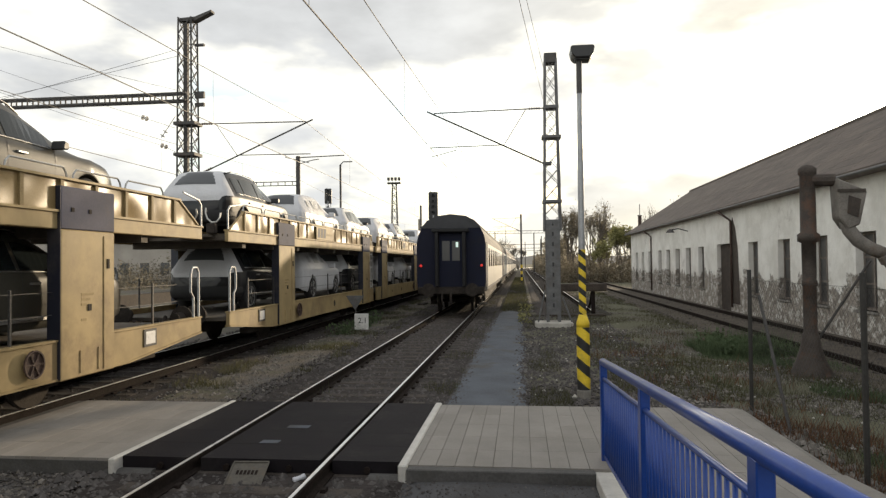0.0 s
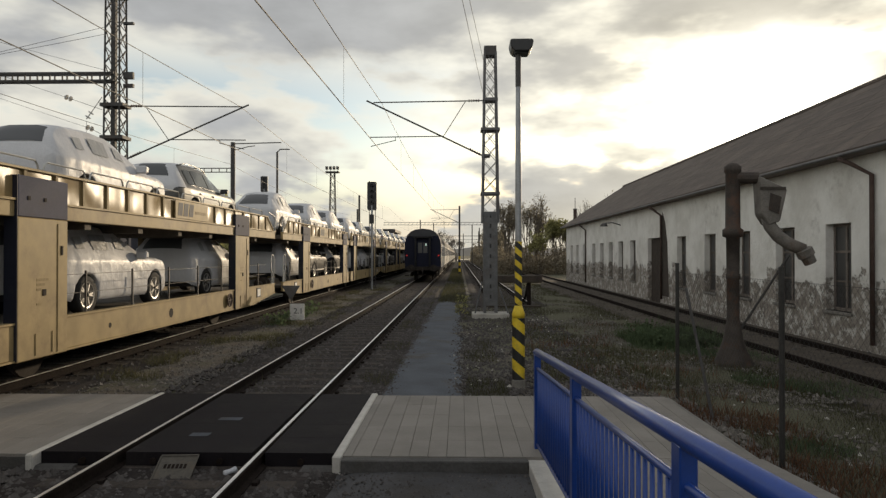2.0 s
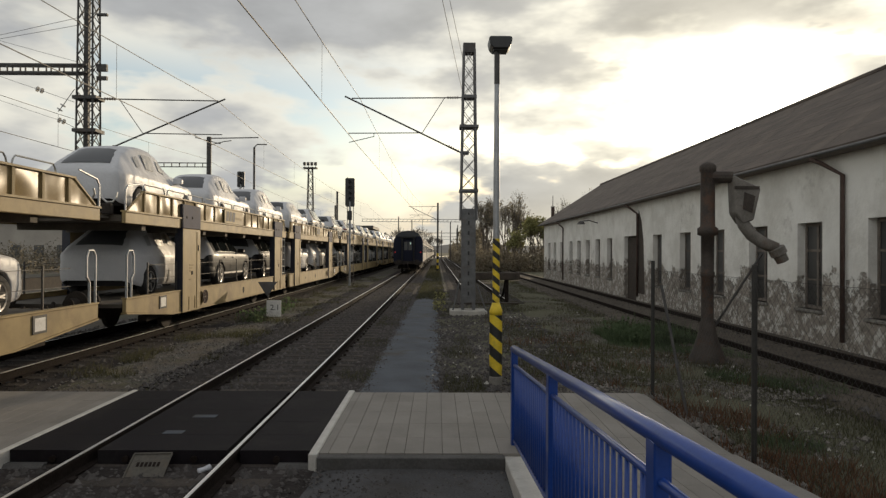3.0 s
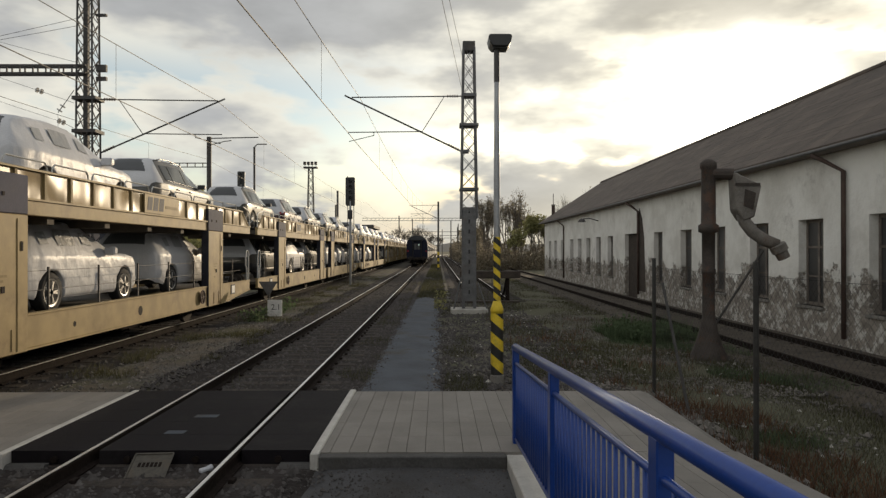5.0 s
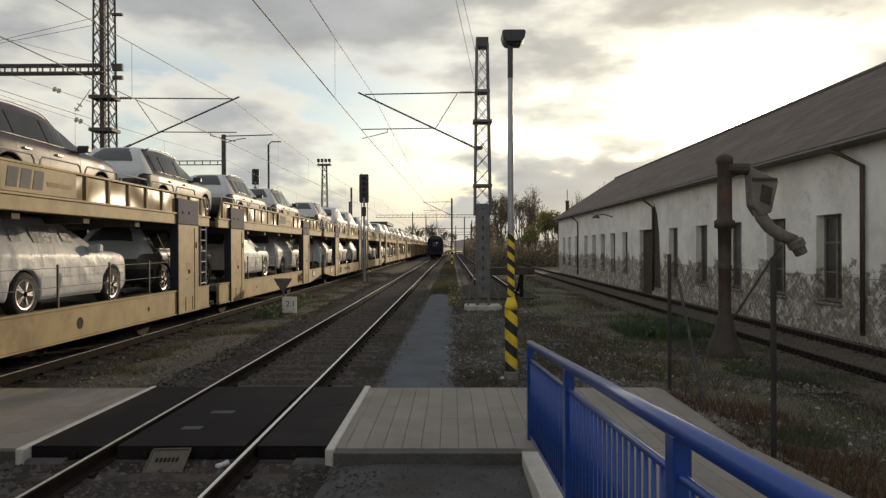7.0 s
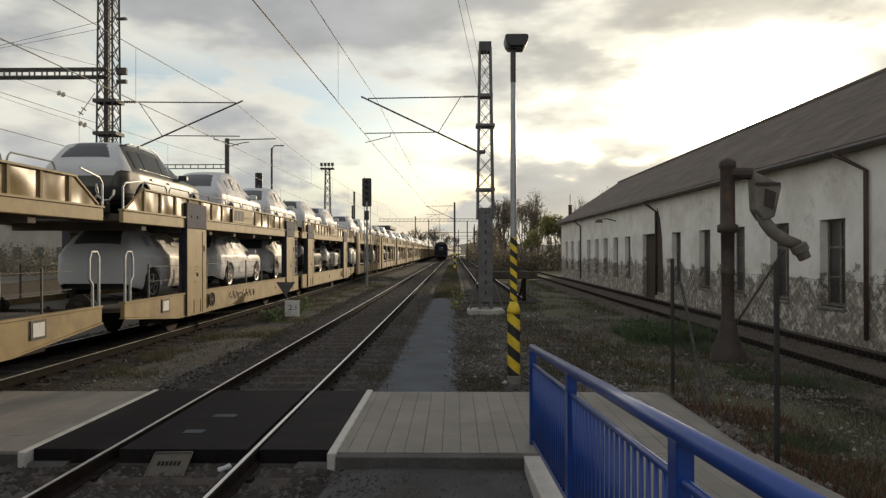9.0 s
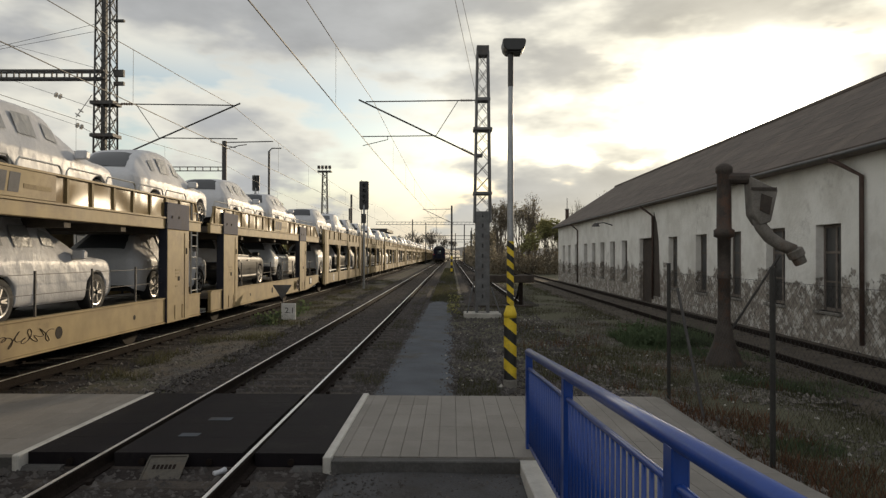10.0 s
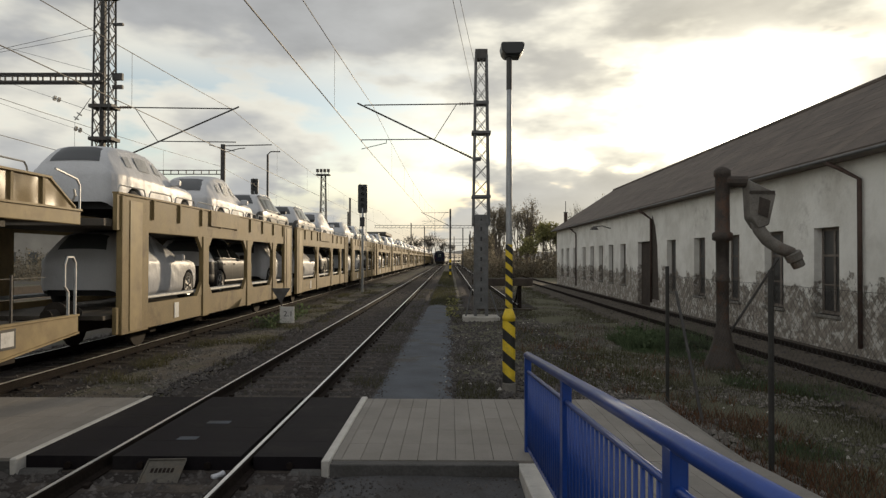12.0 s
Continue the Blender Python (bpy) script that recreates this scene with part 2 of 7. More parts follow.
FILM_PANE = glass_material("smoky_film_pane", (0.075, 0.078, 0.083), 0.28, 0.5)
PAINT = {
    "black": material("black_car_paint", (0.012, 0.012, 0.014), 0.40, 0.0, 2, 0.1, coat=0.45, coat_rough=0.025, obj=True, spec=0.12),
    "bronze": material("bronze_grey_car_paint", (0.060, 0.056, 0.046), 0.40, 0.0, 2, 0.1, coat=0.45, coat_rough=0.025, obj=True, spec=0.12),
    "silver": material("steel_grey_car_paint", (0.100, 0.098, 0.094), 0.40, 0.0, 2, 0.08, coat=0.45, coat_rough=0.025, obj=True, spec=0.12),
    "plum": material("dark_plum_car_paint", (0.045, 0.022, 0.035), 0.40, 0.0, 2, 0.1, coat=0.45, coat_rough=0.025, obj=True, spec=0.12),
    "white": material("white_car_paint", (0.74, 0.73, 0.71), 0.4, 0.0, 2, 0.05, coat=0.6, coat_rough=0.025, obj=True, spec=0.2),
}
CAR_GLASS = glass_material("dark_car_glass", (0.014, 0.018, 0.019), 0.04, 0.4)
BUMPER = material("matt_black_plastic", (0.017, 0.017, 0.018), 0.6, 0, 8, 0.2, obj=True, spec=0.25)
TYRE = material("tyre_rubber", (0.020, 0.019, 0.019), 0.85, 0, 10, 0.25, obj=True)
RIM = material("alloy_rim", (0.42, 0.41, 0.40), 0.42, 0.8, 10, 0.1, obj=True)
REDLENS = glass_material("red_lamp_lens", (0.30, 0.012, 0.010), 0.15)
COACH = material("dark_blue_coach_paint", (0.008, 0.010, 0.026), 0.75, 0.0, 1.5, 0.2, dirty=0.4, dirt=(0.018, 0.018, 0.020), obj=True, spec=0.2)
COACH_SIDE = material("pale_coach_side_paint", (0.62, 0.60, 0.55), 0.4, 0.1, 1.5, 0.08, dirty=0.3, dirt=(0.32, 0.29, 0.25), obj=True, coat=0.3)
COACH_ROOF = material("sooty_coach_roof", (0.040, 0.041, 0.046), 0.6, 0.2, 2, 0.25, obj=True)
TAIL = lit_material("red_tail_light", (1.0, 0.05, 0.04), 0.15)
LIT = lit_material("lit_coach_lamp", (0.75, 0.95, 0.85), 0.35)
ROOF = material("old_roof_covering", (0.115, 0.092, 0.078), 0.85, 0, 1.0, 0.3, dirt=(0.19, 0.15, 0.12), dirty=0.4, bump=0.35, island=0.35)
WOOD_DARK = material("weathered_dark_wood", (0.055, 0.042, 0.033), 0.85, 0, 4, 0.35, bump=0.4)
FRAME_PAINT = material("flaking_window_paint", (0.17, 0.145, 0.125), 0.8, 0, 6, 0.3, bump=0.3)
OLD_GLASS = glass_material("dusty_window_glass", (0.035, 0.036, 0.037), 0.3)
PIPE = material("rusty_brown_pipe", (0.075, 0.047, 0.038), 0.7, 0.2, 5, 0.3, dirty=0.3)
CRANE = material("old_cast_iron_paint", (0.055, 0.044, 0.037), 0.75, 0.2, 4, 0.35, dirt=(0.14, 0.06, 0.03), dirty=0.5, bump=0.3)

SPOUT = material("weathered_grey_spout", (0.17, 0.155, 0.138), 0.75, 0.1, 4, 0.3, dirt=(0.11, 0.06, 0.035), dirty=0.6, bump=0.25)


def leaf_material(name, colour):
    m = bpy.data.materials.new(name)
    m.use_nodes = True
    n = Nodes(m.node_tree)
    r = n.add("NewGeometry").outputs["Random Per Island"]
    col = n.mix(r, tuple(v * 0.55 for v in colour), tuple(v * 1.4 for v in colour))
    d1, d2 = n.add("BsdfDiffuse", Color=col), n.add("BsdfTranslucent", Color=col)
    mx = n.add("MixShader")
    mx.inputs[0].default_value = 0.6
    n.t.links.new(d1.outputs[0], mx.inputs[1])
    n.t.links.new(d2.outputs[0], mx.inputs[2])
    n.t.links.new(mx.outputs[0], n.add("OutputMaterial").inputs[0])
    return m


BARK = material("tree_bark", (0.15, 0.128, 0.105), 0.95, 0, 6, 0.3, bump=0.4)
LEAF = leaf_material("autumn_leaves", (0.22, 0.19, 0.08))
LEAF_GREEN = leaf_material("green_leaves", (0.105, 0.140, 0.078))
BRUSH = leaf_material("brown_brush", (0.25, 0.215, 0.150))
THICKET = leaf_material("grey_brown_thicket", (0.215, 0.190, 0.145))
DRY_WEED = leaf_material("reddish_dry_weeds", (0.150, 0.085, 0.055))
LEAF_DARK = leaf_material("olive_leaves", (0.29, 0.28, 0.13))
GRASS = leaf_material("dry_grass", (0.092, 0.092, 0.055))
FAR = material("hazy_far_woods", (0.085, 0.09, 0.095), 1.0, 0, 0.02, 0.3)
SIGN_WHITE = material("white_sign_enamel", (0.72, 0.71, 0.69), 0.5, 0, 8, 0.08, dirty=0.3)
FAR_WALL = material("far_rendered_wall", (0.36, 0.33, 0.29), 0.9, 0, 0.6, 0.15)
PALE_GLASS = material("pale_glazed_insulator", (0.50, 0.49, 0.47), 0.25, 0, 10, 0.15)
COPPER = material("dark_contact_wire", (0.035, 0.033, 0.032), 0.6, 0.5, 5, 0.1)
PLATE_TIN = material("tinted_metal_plate", (0.085, 0.076, 0.062), 0.55, 0.3, 12, 0.25, dirty=0.5, dirt=(0.12, 0.09, 0.06))
LITTER = material("pale_litter", (0.55, 0.56, 0.60), 0.4, 0, 12, 0.2)

for dull, amount in ((RUBBER, 0.15), (ASPHALT, 0.2), (BED, 0.15), (SLEEPER, 0.2), (STONE, 0.2), (COACH, 0.3), (UNDER, 0.2)):
    for node in dull.node_tree.nodes:
        if node.type == "BSDF_PRINCIPLED":
            node.inputs["Specular IOR Level"].default_value = amount

# ---- building blocks ----


def mesh_of(bm, name, mat, bevel=0.0, smooth=False):
    if bevel:
        bmesh.ops.bevel(bm, geom=list(bm.edges), offset=bevel, segments=1, affect="EDGES", clamp_overlap=True)
    bmesh.ops.recalc_face_normals(bm, faces=bm.faces)
    me = bpy.data.meshes.new(name)
    bm.to_mesh(me)
    bm.free()
    me.materials.append(mat)
    if smooth:
        for p in me.polygons:
            p.use_smooth = True
    return me


def part(name, bm, mat, parent=None, label="", bevel=0.0, smooth=False, at=None):
    """Links a bmesh, or a ready mesh, as one mesh object under a thing or a part."""
    me = mesh_of(bm, name, mat, bevel, smooth) if isinstance(bm, bmesh.types.BMesh) else bm
    ob = new(name, me)
    if parent is not None:
        ob.parent = parent
    if at is not None:
        ob.matrix_basis = at
    return tagged(ob, label)


def thing(name, label, category, at=None, group="", kind=""):
    ob = new(name)
    ob.empty_display_size = 0.2
    if at is not None:
        ob.matrix_basis = at
    return tagged(ob, label, category, group, kind)


def box(bm, x0, x1, y0, y1, z0, z1):
    vs = [bm.verts.new((x, y, z)) for z in (z0, z1) for x, y in ((x0, y0), (x1, y0), (x1, y1), (x0, y1))]
    for f in ((3, 2, 1, 0), (4, 5, 6, 7), (0, 1, 5, 4), (1, 2, 6, 5), (2, 3, 7, 6), (3, 0, 4, 7)):
        bm.faces.new([vs[i] for i in f])
    return bm


def boxes(*dims):
    bm = bmesh.new()
    for b in dims:
        box(bm, *b)
    return bm


def beam(bm, a, b, r, n=6, r2=None, square=False):
    """A bar from a to b."""
    a, b = Vector(a), Vector(b)
    q = (b - a).to_track_quat("Z", "Y")
    r2 = r if r2 is None else r2
    n = 4 if square else n
    rings = []
    for c, rr in ((a, r), (b, r2)):
        rings.append([bm.verts.new(c + q @ Vector((rr * math.cos(t), rr * math.sin(t), 0))) for t in (2 * math.pi * (i + 0.5) / n for i in range(n))])
    for i in range(n):
        bm.faces.new((rings[0][i], rings[0][(i + 1) % n], rings[1][(i + 1) % n], rings[1][i]))
    bm.faces.new(rings[0][::-1])
    bm.faces.new(rings[1])
    return bm


def tube(bm, pts, r, n=6):
    """A bar bent along points, as one skin."""
    pts = [Vector(p) for p in pts]
    rings = []
    q = None
    for i, p in enumerate(pts):
        t = (pts[min(i + 1, len(pts) - 1)] - pts[max(i - 1, 0)]).normalized()
        q = t.to_track_quat("Z", "Y") if q is None else (q @ Vector((0, 0, 1))).rotation_difference(t) @ q
        rings.append([bm.verts.new(p + q @ Vector((r * math.cos(a), r * math.sin(a), 0))) for a in (2 * math.pi * (k + 0.5) / n for k in range(n))])
    for u, v in zip(rings, rings[1:]):
        for k in range(n):
            bm.faces.new((u[k], u[(k + 1) % n], v[(k + 1) % n], v[k]))
    bm.faces.new(rings[0][::-1])
    bm.faces.new(rings[-1])
    return bm


def prism(bm, poly, axis, a, b):
    """A polygon in the plane across axis, drawn out from a to b."""
    def at(p, v):
        return {"x": (v, p[0], p[1]), "y": (p[0], v, p[1]), "z": (p[0], p[1], v)}[axis]
    lo = [bm.verts.new(at(p, a)) for p in poly]
    hi = [bm.verts.new(at(p, b)) for p in poly]
    n = len(poly)
    for i in range(n):
        bm.faces.new((lo[i], lo[(i + 1) % n], hi[(i + 1) % n], hi[i]))
    bm.faces.new(lo[::-1])
    bm.faces.new(hi)
    return bm


def lathe(bm, prof, n=16, axis="z"):
    """A profile of (radius, height) turned round an axis."""
    rings = []
    for r, h in prof:
        ring = []
        for i in range(n):
            c, s = r * math.cos(2 * math.pi * i / n), r * math.sin(2 * math.pi * i / n)
            ring.append(bm.verts.new({"z": (c, s, h), "x": (h, c, s), "y": (c, h, s)}[axis]))
        rings.append(ring)
    for a, b in zip(rings, rings[1:]):
        for i in range(n):
            bm.faces.new((a[i], a[(i + 1) % n], b[(i + 1) % n], b[i]))
    for r in (rings[0], rings[-1]):
        if (r[0].co - r[n // 2].co).length > 0.001:
            bm.faces.new(r)
    return bm


def scatter(name, count, place, size, mat, label, category, seed, kind="stuff"):
    """Many small stones as one loose cover."""
    rng = np.random.default_rng(seed)
    base = np.array(((1, 0, 0), (0, 1, 0), (-1, 0, 0), (0, -1, 0), (0, 0, 0.8), (0, 0, -0.8)), float)
    tri = np.array(((0, 1, 4), (1, 2, 4), (2, 3, 4), (3, 0, 4), (1, 0, 5), (2, 1, 5), (3, 2, 5), (0, 3, 5)))
    P = place(rng, count)
    s = size * rng.lognormal(0, 0.35, (len(P), 1, 1))
    a = rng.uniform(0, 6.28, len(P))
    V = np.repeat(base[None], len(P), 0) * rng.uniform(0.6, 1.3, (len(P), 6, 1))
    x, y = V[..., 0].copy(), V[..., 1].copy()
    V[..., 0], V[..., 1] = x * np.cos(a)[:, None] - y * np.sin(a)[:, None], x * np.sin(a)[:, None] + y * np.cos(a)[:, None]
    V = V * s + P[:, None]
    F = tri[None] + 6 * np.arange(len(P))[:, None, None]
    me = bpy.data.meshes.new(name)
    me.from_pydata(V.reshape(-1, 3).tolist(), [], F.reshape(-1, 3).tolist())
    me.materials.append(mat)
    return tagged(new(name, me), label, category, kind=kind)


def blades(name, P, height, width, mat, label, category, seed):
    """Upright tapering blades or leaves of grass as one cover."""
    rng = np.random.default_rng(seed)
    n = len(P)
    a = rng.uniform(0, 6.28, n)
    h = height * rng.lognormal(0, 0.4, n)
    lean = rng.normal(0, 0.35, (n, 2)) * h[:, None]
    dx, dy = np.cos(a) * width / 2, np.sin(a) * width / 2
    V = np.zeros((n, 3, 3))
    V[:, 0] = P + np.stack((dx, dy, -0.02 + 0 * dx), 1)
    V[:, 1] = P - np.stack((dx, dy, 0.02 + 0 * dx), 1)
    V[:, 2] = P + np.stack((lean[:, 0], lean[:, 1], h), 1)
    me = bpy.data.meshes.new(name)
    me.from_pydata(V.reshape(-1, 3).tolist(), [], np.arange(3 * n).reshape(-1, 3).tolist())
    me.materials.append(mat)
    return tagged(new(name, me), label, category, kind="stuff")

# ---- ground, tracks and crossing ----
GZ = -0.20


def make_ground():
    xs = np.concatenate((np.linspace(-900, -40, 16), np.linspace(-36, 36, 73), np.linspace(40, 900, 16)))
    ys = np.concatenate((np.linspace(-60, 0, 8), np.linspace(1, 60, 119), np.linspace(64, 300, 60), np.linspace(330, 2200, 14)))
    V, F = [], []
    for y in ys:
        for x in xs:
            z = GZ + 0.035 * noise.noise((x * 0.8, y * 0.8, 0)) + 0.02 * noise.noise((x * 3, y * 3, 5))
            if 3.6 < x < 6.6:
                z += 0.03
            if y < 200 and min(abs(x - c) for c in (-2.83, -8.01, 7.62, -13.3)) < 1.8:
                z -= 0.07
            if x < -9.5:
                z -= 0.03
            V.append((x, y, z))
    nx = len(xs)
    for j in range(len(ys) - 1):
        for i in range(nx - 1):
            a = j * nx + i
            F.append((a, a + 1, a + nx + 1, a + nx))
    me = bpy.data.meshes.new("ground")
    me.from_pydata(V, [], F)
    me.materials.append(GROUND)
    for p in me.polygons:
        p.use_smooth = True
    tagged(new("ground", me), "gravel and patchy dry grass around the tracks", "ground", kind="structure")


def rail_mesh(y0, y1, name="rail"):
    """A flat-bottom rail from y0 to y1, its top at z = 0."""
    prof = [(-0.07, -0.16), (0.07, -0.16), (0.07, -0.147), (0.012, -0.13), (0.012, -0.045), (0.036, -0.035), (0.036, -0.004), (-0.036, -0.004), (-0.036, -0.035), (-0.012, -0.045), (-0.012, -0.13), (-0.07, -0.147)]
    return prism(bmesh.new(), prof, "y", y0, y1)


def make_track(name, xc, y0, y1, label, rusty=False, z=0.0, near=(0, 0)):
    tr = thing(name, label, "railway track", pose(xc, 0, z), kind="structure")
    for sx in (-0.7525, 0.7525):
        part("rail", rail_mesh(y0, y1), RUST, tr, at=pose(sx, 0, 0))
        part("rail_head", boxes((sx - 0.018, sx + 0.018, y0, y1, -0.003, 0.001)), RUST if rusty else RAILTOP, tr, "shiny worn running surface" if not rusty else "")
    sl = mesh_of(boxes((-1.25, 1.25, -0.12, 0.12, -0.36, -0.155)), "sleeper", SLEEPER, 0.015)
    clip = mesh_of(boxes((-0.90, -0.845, -0.05, 0.05, -0.155, -0.12), (-0.66, -0.605, -0.05, 0.05, -0.155, -0.12), (0.605, 0.66, -0.05, 0.05, -0.155, -0.12), (0.845, 0.90, -0.05, 0.05, -0.155, -0.12)), "rail_clip", RUST)
    far = bmesh.new()
    y = y0 + 0.3
    while y < y1:
        if near[0] <= y <= near[1]:
            s = part("sleeper", sl, SLEEPER, tr, at=pose(random.uniform(-0.02, 0.02), y, 0, 0, 0, random.uniform(-0.6, 0.6)))
            part("rail_clip", clip, RUST, s)
        elif y < 220:
            box(far, -1.25, 1.25, y - 0.12, y + 0.12, -0.34, -0.157)
        y += 0.61
    tagged(part("far_sleepers", far, SLEEPER, tr), "sleepers further along the line", kind="stuff")
    # ballast bed with sloping shoulders
    zb = -0.130 if rusty else -0.165
    part("ballast_bed", prism(bmesh.new(), [(-2.1, -0.32), (2.1, -0.32), (1.55, zb), (-1.55, zb)], "y", y0, y1), WEEDY_BED if rusty else BED, tr)
    return tr


T1X, T2X, SX, RX = -2.83, -8.01, 2.25, 7.62
make_ground()
main = make_track("track_main", T1X, -6, 195, "single track with polished rails on concrete sleepers", near=(-1, 75))


def bend(y):
    """How far the main line has swung to the right at y."""
    return 0.00037 * max(0.0, y - 195.0) ** 2


for sx in (-0.7525, 0.7525):
    part("far_rail", tube(bmesh.new(), [(sx + bend(y), y, -0.04) for y in range(195, 430, 10)], 0.04, 4), RAILTOP, main)
make_track("track_goods", T2X, -8, 420, "goods track with worn rails under the car train", near=(2, 30))
make_track("track_siding", SX, 29.4, 300, "dead-end siding behind a buffer stop", near=(29, 50))
make_track("track_shed", RX, -4, 160, "rusty overgrown track along the old shed", True, z=0.0, near=(4, 40))
make_track("track_yard", -13.3, -8, 300, "rusty yard track beyond the car train", True, z=-0.02, near=(0, 0))


def strip_points(x0, x1, y0, y1, z=GZ, power=1.0, skip=()):
    def place(rng, n):
        x, y = rng.uniform(x0, x1, n), y0 + (y1 - y0) * rng.uniform(0, 1, n) ** power
        keep = np.ones(n, bool)
        for a, b, c, e in skip:
            keep &= ~((x > a) & (x < b) & (y > c) & (y < e))
        return np.stack((x, y, np.full(n, z))[0:3], 1)[keep]
    return place


CROSS = (-7.4, 3.15, 6.95, 10.2)
RAILS = tuple((c + s - 0.09, c + s + 0.09, -9, 90) for c in (T1X, T2X) for s in (-0.7525, 0.7525))
scatter("ballast_stones", 16000, strip_points(-4.9, -1.3, 4.5, 45, -0.172, 1.7, (CROSS,) + RAILS), 0.034, STONE, "loose grey-brown ballast between and beside the rails", "ballast", 1)
scatter("verge_stones", 9000, strip_points(-7.2, -4.2, 4.0, 45, -0.195, 1.6, (CROSS,)), 0.024, PALE_STONE, "loose stones on the strip between the tracks", "gravel", 2)
scatter("goods_ballast_stones", 7000, strip_points(-9.9, -6.5, 8.0, 40, -0.18, 1.5, (CROSS,) + RAILS), 0.036, STONE, "dark ballast under the goods track", "ballast", 3)
scatter("path_edge_stones", 9000, strip_points(-0.2, 3.2, 10.3, 32, -0.19, 1.8), 0.030, STONE, "stones scattered beside the path", "gravel", 4)
scatter("path_grit", 9000, strip_points(-1.42, -0.98, 10.3, 34, -0.185, 1.5), 0.022, STONE, "grit spilling over the edge of the path", "gravel", 9)
scatter("near_gravel", 12000, strip_points(-6.5, 0.7, 3.4, 7.0, -0.195, 1.0, RAILS), 0.018, STONE, "gravel in front of the crossing", "gravel", 6)
scatter("shed_ballast_stones", 6000, strip_points(5.9, 9.1, 6, 45, -0.15, 1.6), 0.034, STONE, "brown ballast round the rusty shed track", "ballast", 7)


def grass_points(rng, n, x0, x1, y0, y1, thr, power=1.5, f=0.7):
    x, y = rng.uniform(x0, x1, n), y0 + (y1 - y0) * rng.uniform(0, 1, n) ** power
    k = np.array([noise.noise((a * f, b * f, 3.0)) > thr for a, b in zip(x, y)])
    inside = (x > CROSS[0]) & (x < CROSS[1]) & (y > CROSS[2] - 0.1) & (y < CROSS[3] + 0.1)
    k &= ~inside
    return np.stack((x, y, np.full(n, GZ)), 1)[k]


scatter("pale_stones", 240, strip_points(-0.2, 6.0, 4.0, 26, -0.165, 1.4, (CROSS, (0.6, 3.15, -2, 7.2))), 0.024, PALE_CONCRETE, "pale stones and scraps on the rough ground", "stones", 8)
rng0 = np.random.default_rng(11)


def patchy(x0, x1, y0, y1, z, power, thr, f):
    def place(rng, n):
        P = grass_points(rng, n, x0, x1, y0, y1, thr, power, f)
        P[:, 2] = z
        return P
    return place


# pale stones brighten the dim ground behind the fence through their colour
scatter("fence_side_stones", 5500, patchy(3.15, 6.3, 3.0, 16, -0.165, 1.2, 0.08, 0.75), 0.024, PALE_STONE, "patches of stones along the fence", "gravel", 5)
scatter("kerb_stones", 900, strip_points(3.12, 3.5, 3.0, 10.6, -0.16, 1.0), 0.032, PALE_STONE, "stones along the edge of the ramp", "gravel", 12)
scatter("yard_stones", 9000, patchy(1.3, 6.3, 10.3, 26, -0.165, 1.5, 0.05, 0.6), 0.022, PALE_STONE, "patches of pale stones on the yard ground", "gravel", 10)
blades("green_weeds", grass_points(rng0, 60000, 3.6, 6.6, 3.2, 17, 0.20, 1.2, 0.55), 0.11, 0.014, LEAF_GREEN, "patches of green weeds behind the fence", "weeds", 8)
blades("shrub_grass", grass_points(rng0, 9000, 4.3, 6.4, 15.6, 18.8, -0.1, 1.0, 0.8), 0.26, 0.02, LEAF_GREEN, "tall green grass beside the rusty track", "grass", 9)
blades("verge_grass", grass_points(rng0, 60000, -6.6, -4.2, 3.5, 60, 0.16), 0.11, 0.012, GRASS, "tufts of dry grass between the tracks", "grass", 1)
blades("track_grass", grass_points(rng0, 12000, -3.9, -1.4, 10.5, 60, 0.22), 0.07, 0.012, GRASS, "weeds between the sleepers", "weeds", 2)
blades("yard_grass", grass_points(rng0, 60000, 1.6, 6.7, 11, 60, -0.12, 1.4, 0.5), 0.09, 0.014, GRASS, "rough grass in front of the shed", "grass", 3)
blades("fence_grass", grass_points(rng0, 30000, 3.4, 6.6, 3, 16, -0.15, 1.0, 0.6), 0.075, 0.012, GRASS, "dry grass behind the fence", "grass", 4)
blades("path_weeds", np.concatenate((grass_points(rng0, 9000, -1.8, -1.15, 10.6, 50, 0.10), grass_points(rng0, 9000, 0.12, 0.8, 10.6, 50, 0.10))), 0.085, 0.012, GRASS, "weeds along the path", "weeds", 5)
blades("dry_weeds", np.concatenate((grass_points(rng0, 7000, 3.15, 4.3, 3, 10.5, -0.05, 1.0, 0.9), grass_points(rng0, 5000, 1.5, 5.5, 10.5, 22, 0.15, 1.2, 0.8))), 0.13, 0.016, DRY_WEED, "reddish dry weeds along the fence", "weeds", 7)
blades("far_verge_grass", grass_points(rng0, 16000, -1.0, 0.35, 32, 110, -0.25, 1.2, 0.5), 0.10, 0.03, GRASS, "rough grass beyond the end of the path", "grass", 11)
scatter("far_verge_stones", 5000, strip_points(-1.1, 0.4, 31, 80, -0.19, 1.3), 0.035, STONE, "stones beyond the end of the path", "gravel", 13)
blades("near_weeds", grass_points(rng0, 5000, -7, -4.0, 3.2, 7, 0.1), 0.08, 0.010, GRASS, "weeds in front of the crossing", "weeds", 6)


